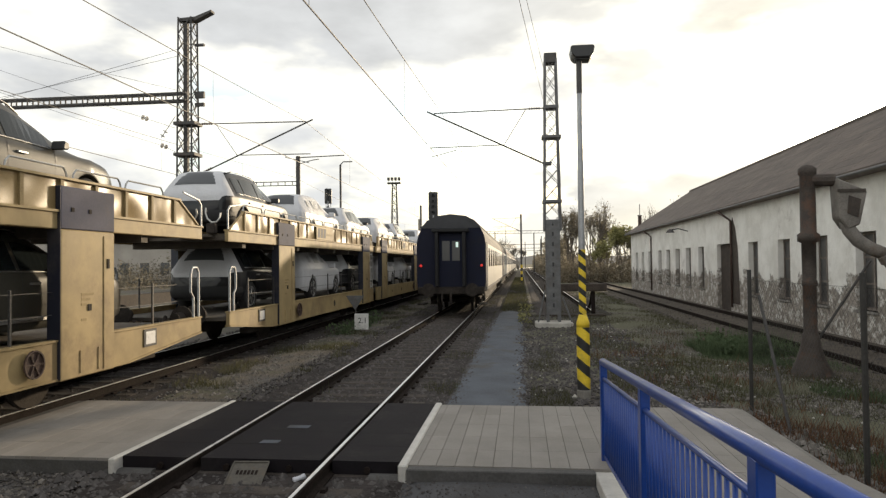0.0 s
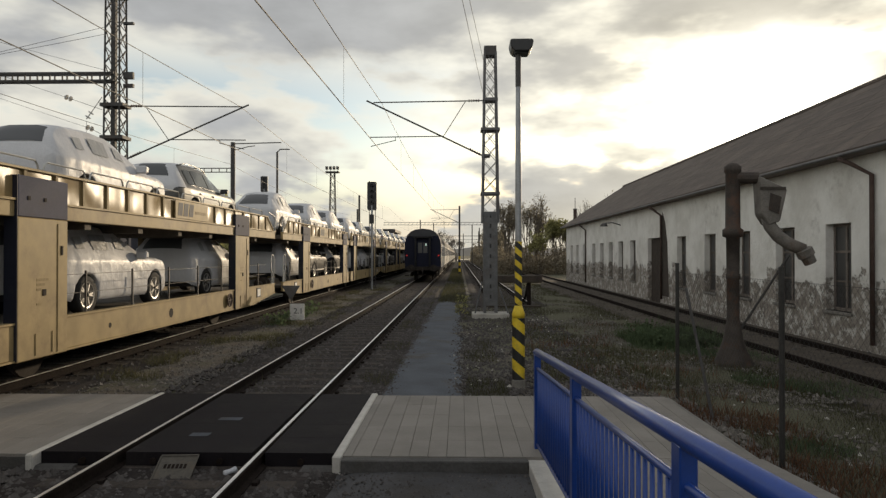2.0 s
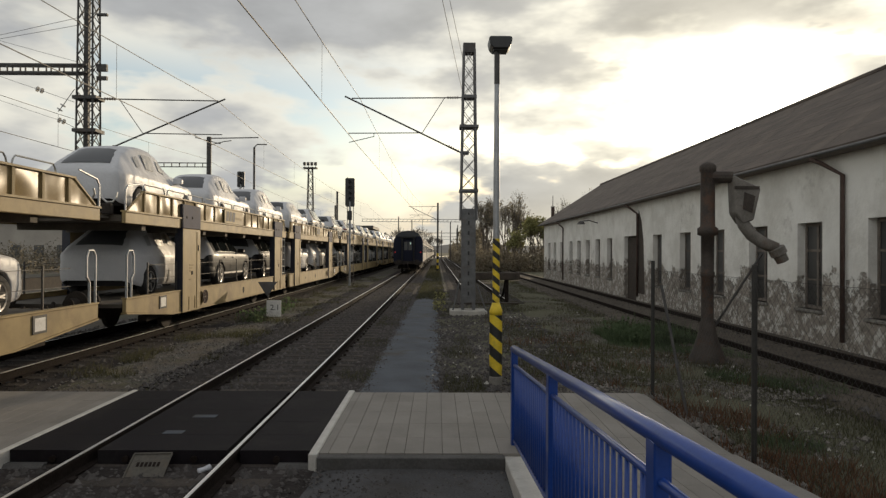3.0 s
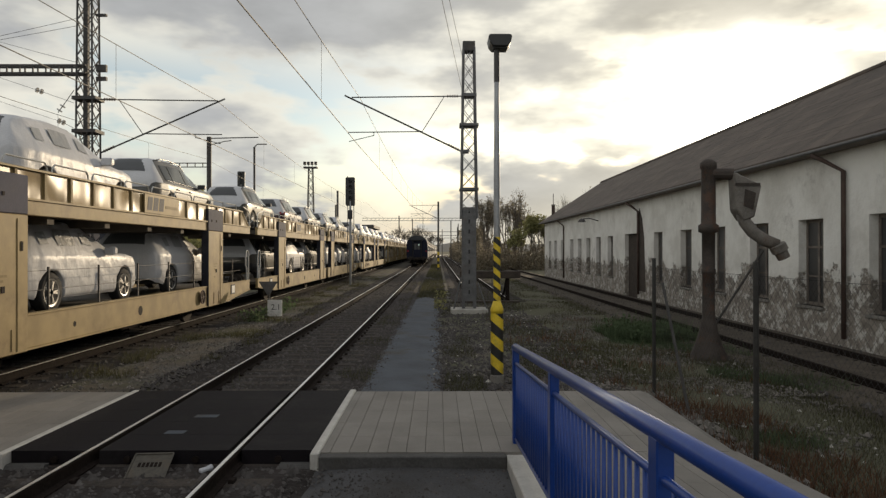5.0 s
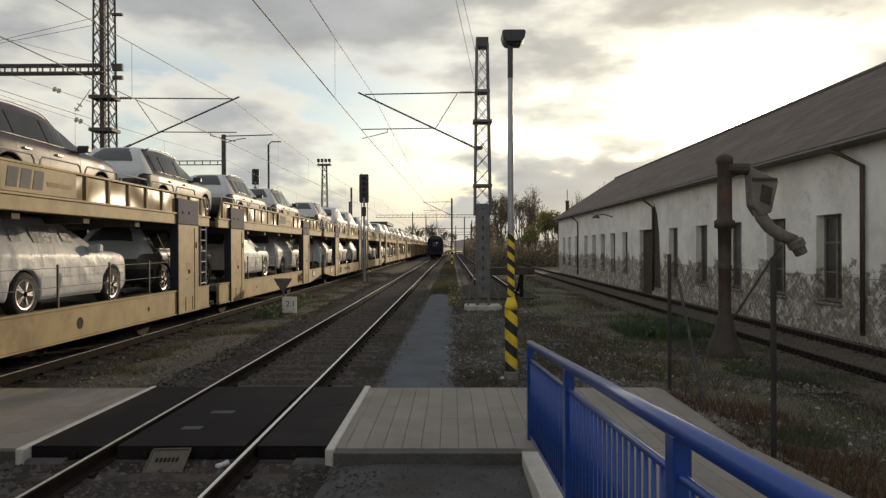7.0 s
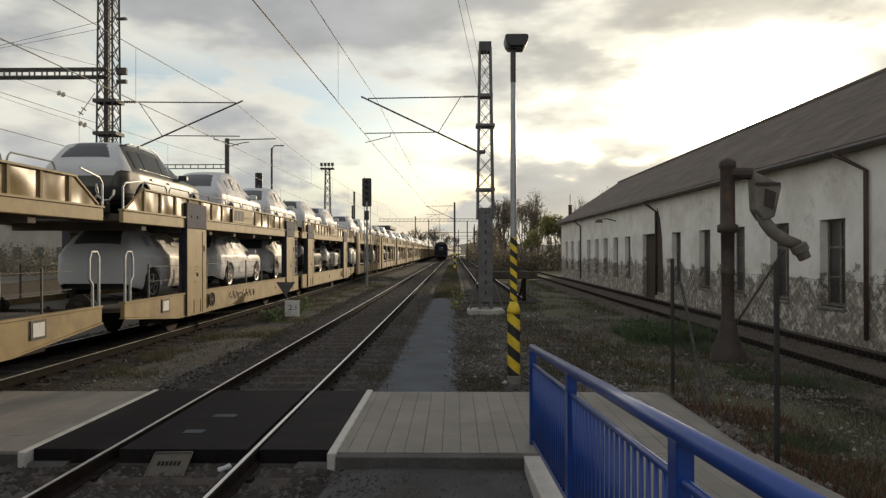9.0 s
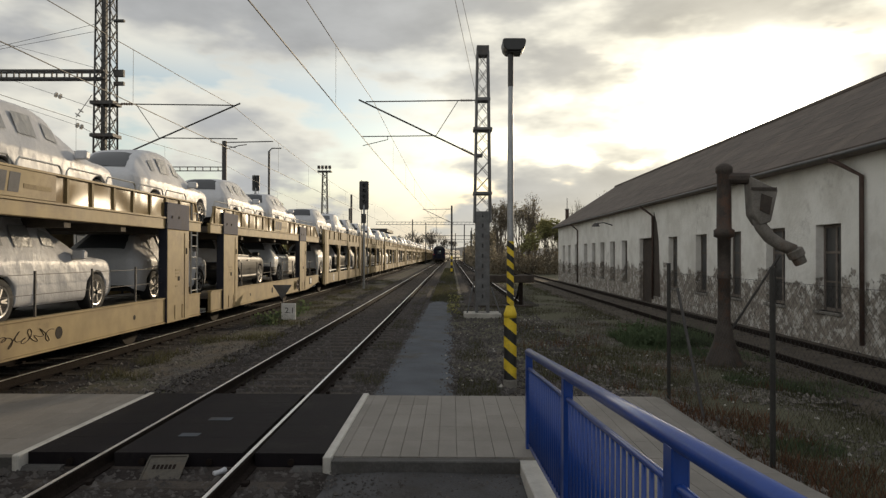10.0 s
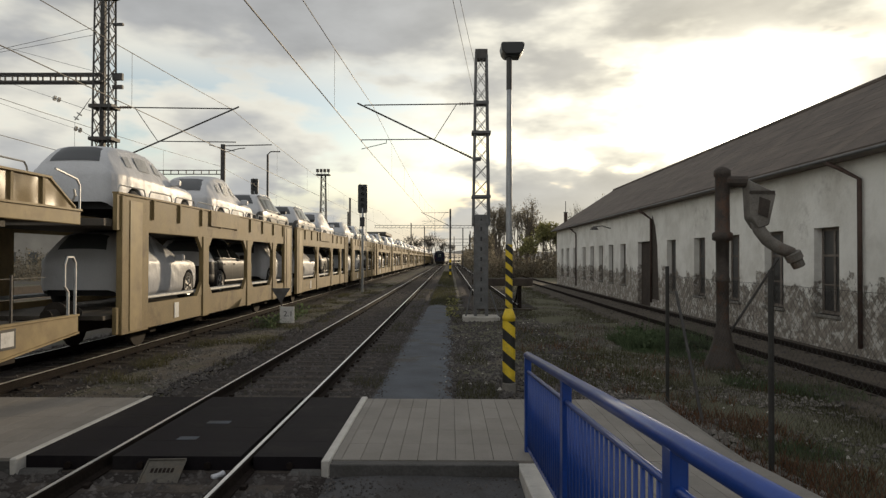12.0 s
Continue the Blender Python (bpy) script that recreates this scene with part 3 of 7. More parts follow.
def make_path():
    """A worn strip that sinks into the gravel along both ragged sides and at its far end."""
    bm = bmesh.new()
    rows = []
    for i in range(150):
        y = 10.13 + i * 0.17
        k = i / 149
        a = -1.22 + 0.27 * k + 0.10 * noise.noise((y * 0.9, 1, 0)) + 0.06 * noise.noise((y * 3.1, 2, 0))
        b = -0.13 + 0.0 * k + 0.12 * noise.noise((y * 0.8, 7, 0)) + 0.07 * noise.noise((y * 3.3, 9, 0))
        mid, half = (a + b) / 2, (b - a) / 2 * (1 - 0.75 * max(0.0, (k - 0.70) / 0.30) ** 2)
        a, b = mid - half, mid + half
        sink = 0.10 * max(0.0, (k - 0.80) / 0.20) ** 2
        line = ((a - 0.40, -0.25), (a - 0.12, -0.188), (a + 0.12, -0.160), ((a + b) / 2, -0.145), (b - 0.12, -0.160), (b + 0.12, -0.188), (b + 0.40, -0.25))
        rows.append([bm.verts.new((x, y, z - sink + 0.008 * noise.noise((x * 4, y * 4, 2)))) for x, z in line])
    for p, q in zip(rows, rows[1:]):
        for i in range(6):
            bm.faces.new((p[i], p[i + 1], q[i + 1], q[i]))
    tagged(part("path", bm, ASPHALT, smooth=True), "narrow worn grey asphalt path beside the track", "path", kind="structure")


make_path()


def make_crossing():
    c = thing("level_crossing", "pedestrian level crossing of black rubber panels", "crossing", kind="structure")
    y0, y1 = 7.05, 10.05
    rl, rr = T1X - 0.7525, T1X + 0.7525
    spans = ((-4.40, rl - 0.045), (rl + 0.085, rr - 0.085), (rr + 0.045, -1.30))
    for a, b in spans:
        for i in range(5):
            ya = y0 + i * (y1 - y0) / 5
            part("rubber_panel", boxes((a, b, ya + 0.0004, ya + (y1 - y0) / 5 - 0.0004, -0.17, -0.012)), RUBBER, c, bevel=0.002)
    for x in (-3.95, -3.2, -2.5, -2.1, -1.65):
        part("panel_bolt", lathe(bmesh.new(), [(0.035, y0 - 0.035), (0.035, y0)], 8, "y"), RUST, c, at=pose(x, 0, -0.10))
    for x, y, s in ((-2.88, 8.5, 0.14), (-2.98, 7.75, 0.11)):
        part("scuffed_patch", boxes((x - s, x + s, y - 0.07, y + 0.07, -0.0118, -0.0085)), ASPHALT, c, "pale scuffed patch")
    for x0, x1 in ((-4.475, -4.402), (-1.298, -1.206)):
        part("edge_kerb", boxes((x0, x1, y0 - 0.16, y1 + 0.02, -0.26, 0.0)), WHITE_EDGE, c, "white edge kerb", bevel=0.012)
    # kerb feet that slope to the ground at the near end
    for xa, xb in ((-4.55, -4.0), (-1.62, -1.15)):
        part("kerb_foot", prism(bmesh.new(), [(y0 - 0.22, -0.26), (y0 - 0.02, -0.26), (y0 - 0.02, -0.13), (y0 - 0.10, -0.13)], "x", xa, xb), DARK_CONCRETE, c)
    # sheet-metal sign that leans against the panels
    pl = thing("metal_plate", "tinted metal plate with worn lettering leaning on the panels", "plate", pose(-2.86, 6.60, -0.215, 26, 0, 4))
    part("plate", boxes((-0.19, 0.19, 0.0, 0.42, 0.0, 0.012)), PLATE_TIN, pl, bevel=0.004)
    part("rim_bar", boxes((-0.19, 0.19, 0.405, 0.425, 0.012, 0.020), (-0.195, -0.180, 0.0, 0.405, 0.012, 0.020), (0.180, 0.195, 0.0, 0.405, 0.012, 0.020)), PLATE_TIN, pl)
    part("worn_letters", boxes(*[(-0.12 + i * 0.04, -0.094 + i * 0.04, 0.23, 0.29, 0.012, 0.015) for i in range(6)]), RUST, pl, "unreadable worn lettering")
    bt = thing("crushed_can", "crumpled pale can lying by the rail", "litter", pose(-2.33, 6.86, -0.15, 0, 80, 40))
    part("can", lathe(bmesh.new(), [(0.02, -0.07), (0.035, -0.06), (0.028, 0.0), (0.035, 0.06), (0.02, 0.07)], 10), LITTER, bt, smooth=True)


make_crossing()


def make_paving():
    slab = mesh_of(boxes((0.0020, 0.1940, 0.0002, 0.6048, -0.05, 0)), "paving_slab", PAVING, 0.002)
    pv = thing("pavement", "pale concrete paving slabs beside the crossing", "pavement", kind="structure")
    part("paving_bed", boxes((-1.204, 3.10, 6.98, 10.12, -0.30, -0.055)), CONCRETE, pv)
    part("front_kerb", boxes((-1.204, 0.70, 6.86, 6.985, -0.32, -0.03)), DARK_CONCRETE, pv, bevel=0.01)
    for i in range(22):
        for j in range(5):
            part("paving_slab", slab, PAVING, pv, at=pose(-1.307 + i * 0.196, 7.0 + j * 0.605, -0.022 + random.uniform(-0.0012, 0.0012)))
    lf = thing("pavement_far_side", "pale concrete paving between the two tracks", "pavement", kind="structure")
    part("paving_bed", boxes((-7.05, -4.478, 6.98, 10.12, -0.30, -0.055)), DARK_CONCRETE, lf)
    for i in range(12):
        for j in range(5):
            part("paving_slab", slab, PAVING, lf, at=pose(-6.831 + i * 0.196, 7.0 + j * 0.605, -0.024 + random.uniform(-0.0012, 0.0012)))
    rp = thing("ramp", "paved access ramp beside the blue railing", "ramp", kind="structure")
    part("ramp_bed", prism(bmesh.new(), [(6.97, -0.30), (6.97, -0.06), (-1.5, 0.585), (-1.5, -0.30)], "x", 0.93, 3.10), CONCRETE, rp)
    tilt = math.degrees(math.atan(0.0762))
    for i in range(11):
        for j in range(9):
            y = 6.38 - j * 0.605
            part("paving_slab", slab, PAVING, rp, at=pose(0.935 + i * 0.196, y, -0.022 + (6.98 - y) * 0.0762, -tilt, 0, 0))
    # platform end on which one stands
    part_p = thing("platform_end", "concrete end of the platform", "platform", kind="structure")
    part("platform_slab", boxes((-1.0, 0.66, -6.0, 1.2, -0.30, 0.50)), CONCRETE, part_p, bevel=0.02)


make_paving()


def make_apron():
    """Trodden fine grit that slopes from the paving's edge down to the track."""
    bm = bmesh.new()
    rows = []
    for y in np.linspace(2.4, 6.858, 34):
        line = ((-1.75, -0.30), (-1.45, -0.215), (-1.15, -0.165), (-0.7, -0.145), (-0.2, -0.140), (0.3, -0.142), (0.698, -0.145))
        rows.append([bm.verts.new((x + (0.10 * noise.noise((y * 1.3, x, 4)) if x < -0.3 else 0.0), float(y), z + 0.012 * noise.noise((x * 3, y * 3, 8)))) for x, z in line])
    for p, q in zip(rows, rows[1:]):
        for i in range(6):
            bm.faces.new((p[i], p[i + 1], q[i + 1], q[i]))
    tagged(part("grit_apron", bm, GRIT, smooth=True), "trodden dark grit in front of the paving", "ground", kind="structure")
    scatter("apron_stones", 2600, strip_points(-1.5, 0.68, 3.2, 6.84, -0.145, 1.0), 0.011, STONE, "small stones on the trodden grit", "gravel", 21)


make_apron()


def make_railing():
    r = thing("ramp_railing", "blue painted steel railing along the ramp on a pale kerb", "railing")
    x, k = 0.84, 0.0762

    def base(y):
        return (7.36 - y) * k
    low = -0.125
    part("kerb", prism(bmesh.new(), [(7.42, -0.32), (7.42, 0.04 + low), (-1.2, 0.04 + low + base(-1.2)), (-1.2, -0.32)], "x", 0.70, 0.90), WHITE_EDGE, r, "pale concrete kerb", bevel=0.01)
    part("handrail", tube(bmesh.new(), [(x, 7.38, 1.0), (x, -1.0, 1.0 + base(-1.0))], 0.040, 14), BLUE, r, smooth=True)
    part("rail_end", lathe(bmesh.new(), [(0.040, 0.0), (0.034, 0.012), (0.018, 0.022)], 14, "y"), BLUE, r, at=pose(x, 7.38, 1.0), smooth=True)
    part("upper_bar", tube(bmesh.new(), [(x, 7.36, 0.83), (x, -1.0, 0.83 + base(-1.0))], 0.020, 8), BLUE, r, smooth=True)
    part("lower_bar", tube(bmesh.new(), [(x, 7.36, 0.02), (x, -1.0, 0.02 + base(-1.0))], 0.020, 8), BLUE, r, smooth=True)
    posts = (7.34, 4.93, 2.55, 0.14)
    for y in posts:
        f = base(y) + low
        p = part("post", boxes((x - 0.034, x + 0.034, y - 0.052, y + 0.052, f + 0.035, base(y) + 0.985)), BLUE, r, bevel=0.006)
        part("foot_plate", boxes((x - 0.07, x + 0.07, y - 0.09, y + 0.09, f + 0.038, f + 0.052)), BLUE, p)
        for dx, dy in ((-0.045, 0.065), (0.045, -0.065)):
            part("bolt", lathe(bmesh.new(), [(0.012, 0.0), (0.012, 0.016), (0.006, 0.026)], 6), GALV, p, at=pose(x + dx, y + dy, f + 0.052))
    bar = mesh_of(beam(bmesh.new(), (0, 0, 0), (0, 0, 0.80), 0.0115, 8), "baluster", BLUE, smooth=True)
    y = 7.23
    while y > -0.9:
        if min(abs(y - q) for q in posts) > 0.07:
            part("baluster", bar, BLUE, r, at=pose(x, y, base(y) + 0.025))
        y -= 0.115


make_railing()


def make_fence():
    f = thing("chain_link_fence", "sagging chain-link fence on dark steel posts", "fence")
    x = 3.33
    posts = (3.2, 7.09, 10.45)
    for y in posts:
        part("fence_post", beam(bmesh.new(), (x, y, -0.3), (x, y, 1.93), 0.029, 8), NETTING, f)
    part("brace", beam(bmesh.new(), (x + 0.1, 10.35, 1.55), (x + 0.05, 9.1, -0.2), 0.022, 6), DARK_STEEL, f)
    bm = bmesh.new()
    y0, y1, h = 1.6, 10.45, 1.86
    step = 0.085
    for sgn in (1, -1):
        c = y0 - h
        while c < y1 + h:
            a, b = (c, 0.0), (c + sgn * h, h)
            pts = [(a[0] + (b[0] - a[0]) * t, h * t) for t in (max(0, min(1, ((y0 - a[0]) / (b[0] - a[0])))), max(0, min(1, ((y1 - a[0]) / (b[0] - a[0])))))]
            (ya, za), (yb, zb) = pts
            if abs(za - zb) > 0.05:
                beam(bm, (x + 0.04, ya, za - 0.08), (x + 0.04, yb, zb - 0.08), 0.0013, 3)
            c += step
    for z in (0.0, 0.9, 1.78):
        beam(bm, (x + 0.035, y0, z), (x + 0.035, y1, z), 0.002, 3)
    tagged(part("wire_netting", bm, NETTING, f), "thin rusty wire netting", kind="stuff")


make_fence()

# ---- the old shed ----
WX, EAVE, RIDGEX, RIDGEZ, SHED0, SHED1 = 9.22, 4.45, 13.0, 7.44, -6.0, 58.6
WINS = (8.2, 11.05, 13.9, 16.75, 19.45, 22.3, 25.2, 28.4, 36.3, 39.0, 41.6, 44.2, 46.8, 50.3, 53.2, 55.8)


def make_shed():
    s = thing("goods_shed", "long old goods shed with peeling pale plaster", "building", kind="structure")
    ww, z0, z1 = 0.56, 0.68, 2.82
    holes = [(c - ww, c + ww, z0, z1) for c in WINS] + [(31.4, 33.4, -0.35, 2.85)]
    holes.sort()
    bm = bmesh.new()
    y = SHED0
    for a, b, lo, hi in holes:
        box(bm, WX, WX + 0.5, y, a, -0.6, EAVE)
        if lo > -0.3:
            box(bm, WX, WX + 0.5, a, b, -0.6, lo)
        box(bm, WX, WX + 0.5, a, b, hi, EAVE)
        y = b
    box(bm, WX, WX + 0.5, y, SHED1, -0.6, EAVE)
    part("long_wall", bm, PLASTER, s)
    part("back_wall", boxes((16.3, 16.8, SHED0, SHED1, -0.6, EAVE)), PLASTER, s)
    part("end_wall", boxes((WX + 0.5, 16.3, SHED1 - 0.5, SHED1, -0.6, EAVE)), PLASTER, s)
    part("near_end_wall", boxes((WX + 0.5, 16.3, SHED0, SHED0 + 0.5, -0.6, EAVE)), PLASTER, s)
    part("inner_floor", boxes((WX + 0.5, 16.3, SHED0 + 0.5, SHED1 - 0.5, -0.6, 0.1)), CONCRETE, s)
    for c in WINS:
        wn = part("window", boxes((WX + 0.20, WX + 0.27, c - ww, c - ww + 0.07, z0, z1), (WX + 0.20, WX + 0.27, c + ww - 0.07, c + ww, z0, z1), (WX + 0.20, WX + 0.27, c - ww + 0.07, c + ww - 0.07, z1 - 0.08, z1), (WX + 0.20, WX + 0.27, c - ww + 0.07, c + ww - 0.07, z0, z0 + 0.08), (WX + 0.205, WX + 0.265, c - 0.04, c + 0.04, z0 + 0.08, z1 - 0.08), (WX + 0.205, WX + 0.265, c - ww + 0.07, c - 0.04, 2.10, 2.16), (WX + 0.205, WX + 0.265, c + 0.04, c + ww - 0.07, 2.10, 2.16), (WX + 0.21, WX + 0.26, c - ww + 0.07, c - 0.04, 1.38, 1.42), (WX + 0.21, WX + 0.26, c + 0.04, c + ww - 0.07, 1.38, 1.42)), FRAME_PAINT, s, "flaking brown window frame")
        part("pane", boxes((WX + 0.228, WX + 0.236, c - ww + 0.07, c - 0.04, z0 + 0.08, z1 - 0.08), (WX + 0.228, WX + 0.236, c + 0.04, c + ww - 0.07, z0 + 0.08, z1 - 0.08)), OLD_GLASS, wn, "dusty dark pane")
        part("sill", boxes((WX - 0.06, WX + 0.2, c - ww - 0.06, c + ww + 0.06, z0 - 0.08, z0)), CONCRETE, wn, bevel=0.01)
    dr = part("door", boxes((WX + 0.20, WX + 0.28, 31.4, 33.4, -0.3, 2.85)), WOOD_DARK, s, "weathered dark wooden door")
    for i in range(10):
        part("door_board", boxes((WX + 0.17, WX + 0.198, 31.42 + i * 0.2, 31.59 + i * 0.2, -0.25, 2.8)), WOOD_DARK, dr)
    # roof with a hipped far end
    ov = 0.42
    ex, bx = WX - ov, 16.8 + ov
    ez = EAVE - 0.02
    hip = SHED1 - 4.6
    th = 0.09
    V = [(ex, SHED0 - ov, ez), (ex, SHED1 + ov, ez), (bx, SHED1 + ov, ez), (bx, SHED0 - ov, ez), (RIDGEX, SHED0 - ov, RIDGEZ), (RIDGEX, hip, RIDGEZ)]
    bm = bmesh.new()
    top = [bm.verts.new(v) for v in V]
    bot = [bm.verts.new((v[0], v[1], v[2] - th)) for v in V]
    for f in ((0, 1, 5, 4), (1, 2, 5), (2, 3, 4, 5), (3, 0, 4)):
        bm.faces.new([top[i] for i in f])
        bm.faces.new([bot[i] for i in f[::-1]])
    for a, b in ((0, 1), (1, 2), (2, 3), (3, 0)):
        bm.faces.new((top[a], bot[a], bot[b], top[b]))
    rf = part("roof", bm, ROOF, s, "dark weathered roof with a hipped end")
    # courses of roofing laid as stepped strips on the slope towards the tracks
    n = 22
    dx, dz = (RIDGEX - ex) / n, (RIDGEZ - ez) / n
    up = Vector((-dz, 0, dx)).normalized()
    bm = bmesh.new()
    for i in range(n):
        f0 = i / n
        far = SHED1 + ov + (hip - SHED1 - ov) * f0
        y = SHED0 - ov
        while y < far - 0.05:
            e = min(y + 2.0, far)
            p = Vector((ex + dx * i, 0, ez + dz * i)) + up * 0.004
            q = p + Vector((dx * 0.985, 0, dz * 0.985))
            lift = 0.007 + random.uniform(0, 0.006)
            poly = [(p.x, p.z), (p.x + up.x * lift, p.z + up.z * lift), (q.x + up.x * 0.010, q.z + up.z * 0.010), (q.x, q.z)]
            prism(bm, poly, "y", y + 0.006, e - 0.006)
            y = e
    tagged(part("roofing_courses", bm, ROOF, rf), "courses of old roofing", kind="stuff")
    part("ridge_cap", beam(bmesh.new(), (RIDGEX, SHED0 - ov, RIDGEZ + 0.02), (RIDGEX, hip, RIDGEZ + 0.02), 0.09, 8), ROOF, rf)
    part("gutter", beam(bmesh.new(), (ex - 0.05, SHED0 - ov, ez - 0.08), (ex - 0.05, SHED1 + ov, ez - 0.08), 0.038, 8), MAST_GREY, rf, "thin dull gutter")
    part("soffit", boxes((ex + 0.02, WX, SHED0, SHED1, EAVE - 0.125, EAVE - 0.105)), FRAME_PAINT, rf)
    for y, k in ((15.25, 1), (31.0, 1), (49.4, 1)):
        bm = tube(bmesh.new(), [(ex - 0.06, y + 0.6, ez - 0.16), (ex + 0.1, y + 0.4, ez - 0.30), (WX - 0.08, y, EAVE - 0.62), (WX - 0.08, y, 0.05)], 0.052, 8)
        part("downpipe", bm, PIPE, s, "rusty brown downpipe", smooth=True)
    part("crumbled_patch", prism(bmesh.new(), [(30.1, 0.2), (31.2, 0.2), (31.3, 2.9), (31.0, 4.0), (30.6, 3.5), (30.3, 2.6)], "x", WX - 0.012, WX + 0.05), WOOD_DARK, s, "bare stained patch beside the door")
    ch = part("chimney", boxes((9.62, 9.88, 57.2, 57.46, 4.4, 5.85)), PIPE, s, "brick chimney", bevel=0.02)
    part("chimney_cap", boxes((9.59, 9.91, 57.17, 57.49, 5.85, 5.93)), CONCRETE, ch)
    part("chimney_pole", beam(bmesh.new(), (9.75, 57.33, 5.93), (9.75, 57.33, 6.85), 0.03, 6), DARK_STEEL, ch)
    lp = thing("wall_lamp", "small bracket lamp on the shed wall", "lamp")
    part("bracket", tube(bmesh.new(), [(WX, 39.0, 3.75), (WX - 0.5, 39.0, 3.9), (WX - 0.9, 39.0, 3.85)], 0.03, 6), DARK_STEEL, lp)
    part("shade", lathe(bmesh.new(), [(0.05, 0.12), (0.16, 0.05), (0.24, -0.08)], 12), DARK_STEEL, lp, at=pose(WX - 0.95, 39.0, 3.76))


make_shed()

# ---- cars ----
PROFILES = {
    "suv": dict(L=4.75, w=0.95, belt=1.08, top=((0, 0.98), (0.04, 1.10), (0.10, 1.19), (0.32, 1.56), (0.54, 1.68), (1.5, 1.74), (2.3, 1.71), (2.75, 1.56), (3.30, 1.17), (3.6, 1.11), (4.3, 1.02), (4.55, 0.95), (4.69, 0.84), (4.75, 0.68)), wheels=(0.92, 3.80), r=0.37),
    "crossover": dict(L=4.80, w=0.95, belt=1.06, top=((0, 0.98), (0.04, 1.08), (0.12, 1.16), (0.48, 1.47), (0.92, 1.71), (1.40, 1.82), (2.1, 1.83), (2.6, 1.71), (3.35, 1.20), (3.65, 1.10), (4.35, 1.01), (4.60, 0.93), (4.74, 0.82), (4.80, 0.66)), wheels=(0.94, 3.86), r=0.37),
    "estate": dict(L=4.85, w=0.93, belt=0.97, top=((0, 0.86), (0.04, 0.98), (0.12, 1.05), (0.62, 1.36), (0.95, 1.44), (1.9, 1.48), (2.5, 1.44), (2.95, 1.30), (3.50, 1.02), (3.8, 0.97), (4.45, 0.88), (4.68, 0.80), (4.80, 0.70), (4.85, 0.58)), wheels=(0.98, 3.90), r=0.345),
    "sedan": dict(L=4.75, w=0.92, belt=0.95, top=((0, 0.80), (0.04, 0.94), (0.15, 1.02), (0.60, 1.07), (1.20, 1.34), (1.55, 1.43), (2.2, 1.45), (2.6, 1.40), (3.40, 1.0), (3.7, 0.95), (4.35, 0.86), (4.58, 0.78), (4.70, 0.68), (4.75, 0.56)), wheels=(0.98, 3.83), r=0.34),
}


def section(P, u):
    """Half cross-section of a car at u metres from its tail: (x, z) from the sill to the middle of the roof."""
    L = P["L"]
    top = sum(float(np.interp(min(L, max(0.0, u + d)), *zip(*P["top"]))) for d in (-0.16, -0.08, 0.0, 0.08, 0.16)) / 5 if 0.2 < u < L - 0.2 else float(np.interp(u, *zip(*P["top"])))
    w = P["w"] * float(np.interp(u, (0, 0.06, 0.25, 0.7, L - 0.9, L - 0.35, L - 0.08, L), (0.74, 0.87, 0.955, 1.0, 1.0, 0.945, 0.84, 0.72)))
    zb = float(np.interp(u, (0, 0.12, 0.5, L - 0.6, L - 0.1, L), (0.42, 0.34, 0.26, 0.24, 0.30, 0.42)))
    for c in P["wheels"]:
        a = P["r"] + 0.045
        if abs(u - c) < a:
            zb = max(zb, P["r"] + math.sqrt(a * a - (u - c) ** 2) - 0.01)
    belt = min(P["belt"] - 0.05 * max(0, u / L - 0.2), top - 0.02)
    k = max(0.0, min(1.0, (top - belt) / 0.5))
    wr = w * (0.93 - 0.24 * k)
    zm = max(0.62, zb + 0.03)
    return [(w * 0.93, zb), (w * 0.985, zb + min(0.08, (zm - zb) / 2)), (w, zm), (w * 0.99, max(belt - 0.09, zm + 0.01)), (w * 0.945, max(belt, zm + 0.02)),
            (wr, max(belt + 0.005, top - 0.03 - 0.10 * k)), (wr * 0.90, top - 0.035 * k - 0.004), (wr * 0.55, top - 0.004), (0, top)]


def rounded(pts, times=2):
    """Cuts the corners of an open line."""
    for _ in range(times):
        out = [pts[0]]
        for (xa, za), (xb, zb) in zip(pts, pts[1:]):
            out += [(xa * 0.75 + xb * 0.25, za * 0.75 + zb * 0.25), (xa * 0.25 + xb * 0.75, za * 0.25 + zb * 0.75)]
        pts = out + [pts[-1]]
    return pts


def folds(x, u, z):
    """Height of the folds of loose film: long slanting creases and small crumples."""
    a = noise.noise((x * 1.3 + z * 0.9, u * 2.6 + z * 1.4, z * 2.4))
    b = noise.noise((x * 3.1, u * 6.5 - z * 3.0, z * 4.5 + u * 1.7))
    return 0.9 * (1 - 2.4 * abs(a)) + 0.42 * (1 - 2.6 * abs(b)) + 0.16 * noise.noise((x * 9, u * 11, z * 9))


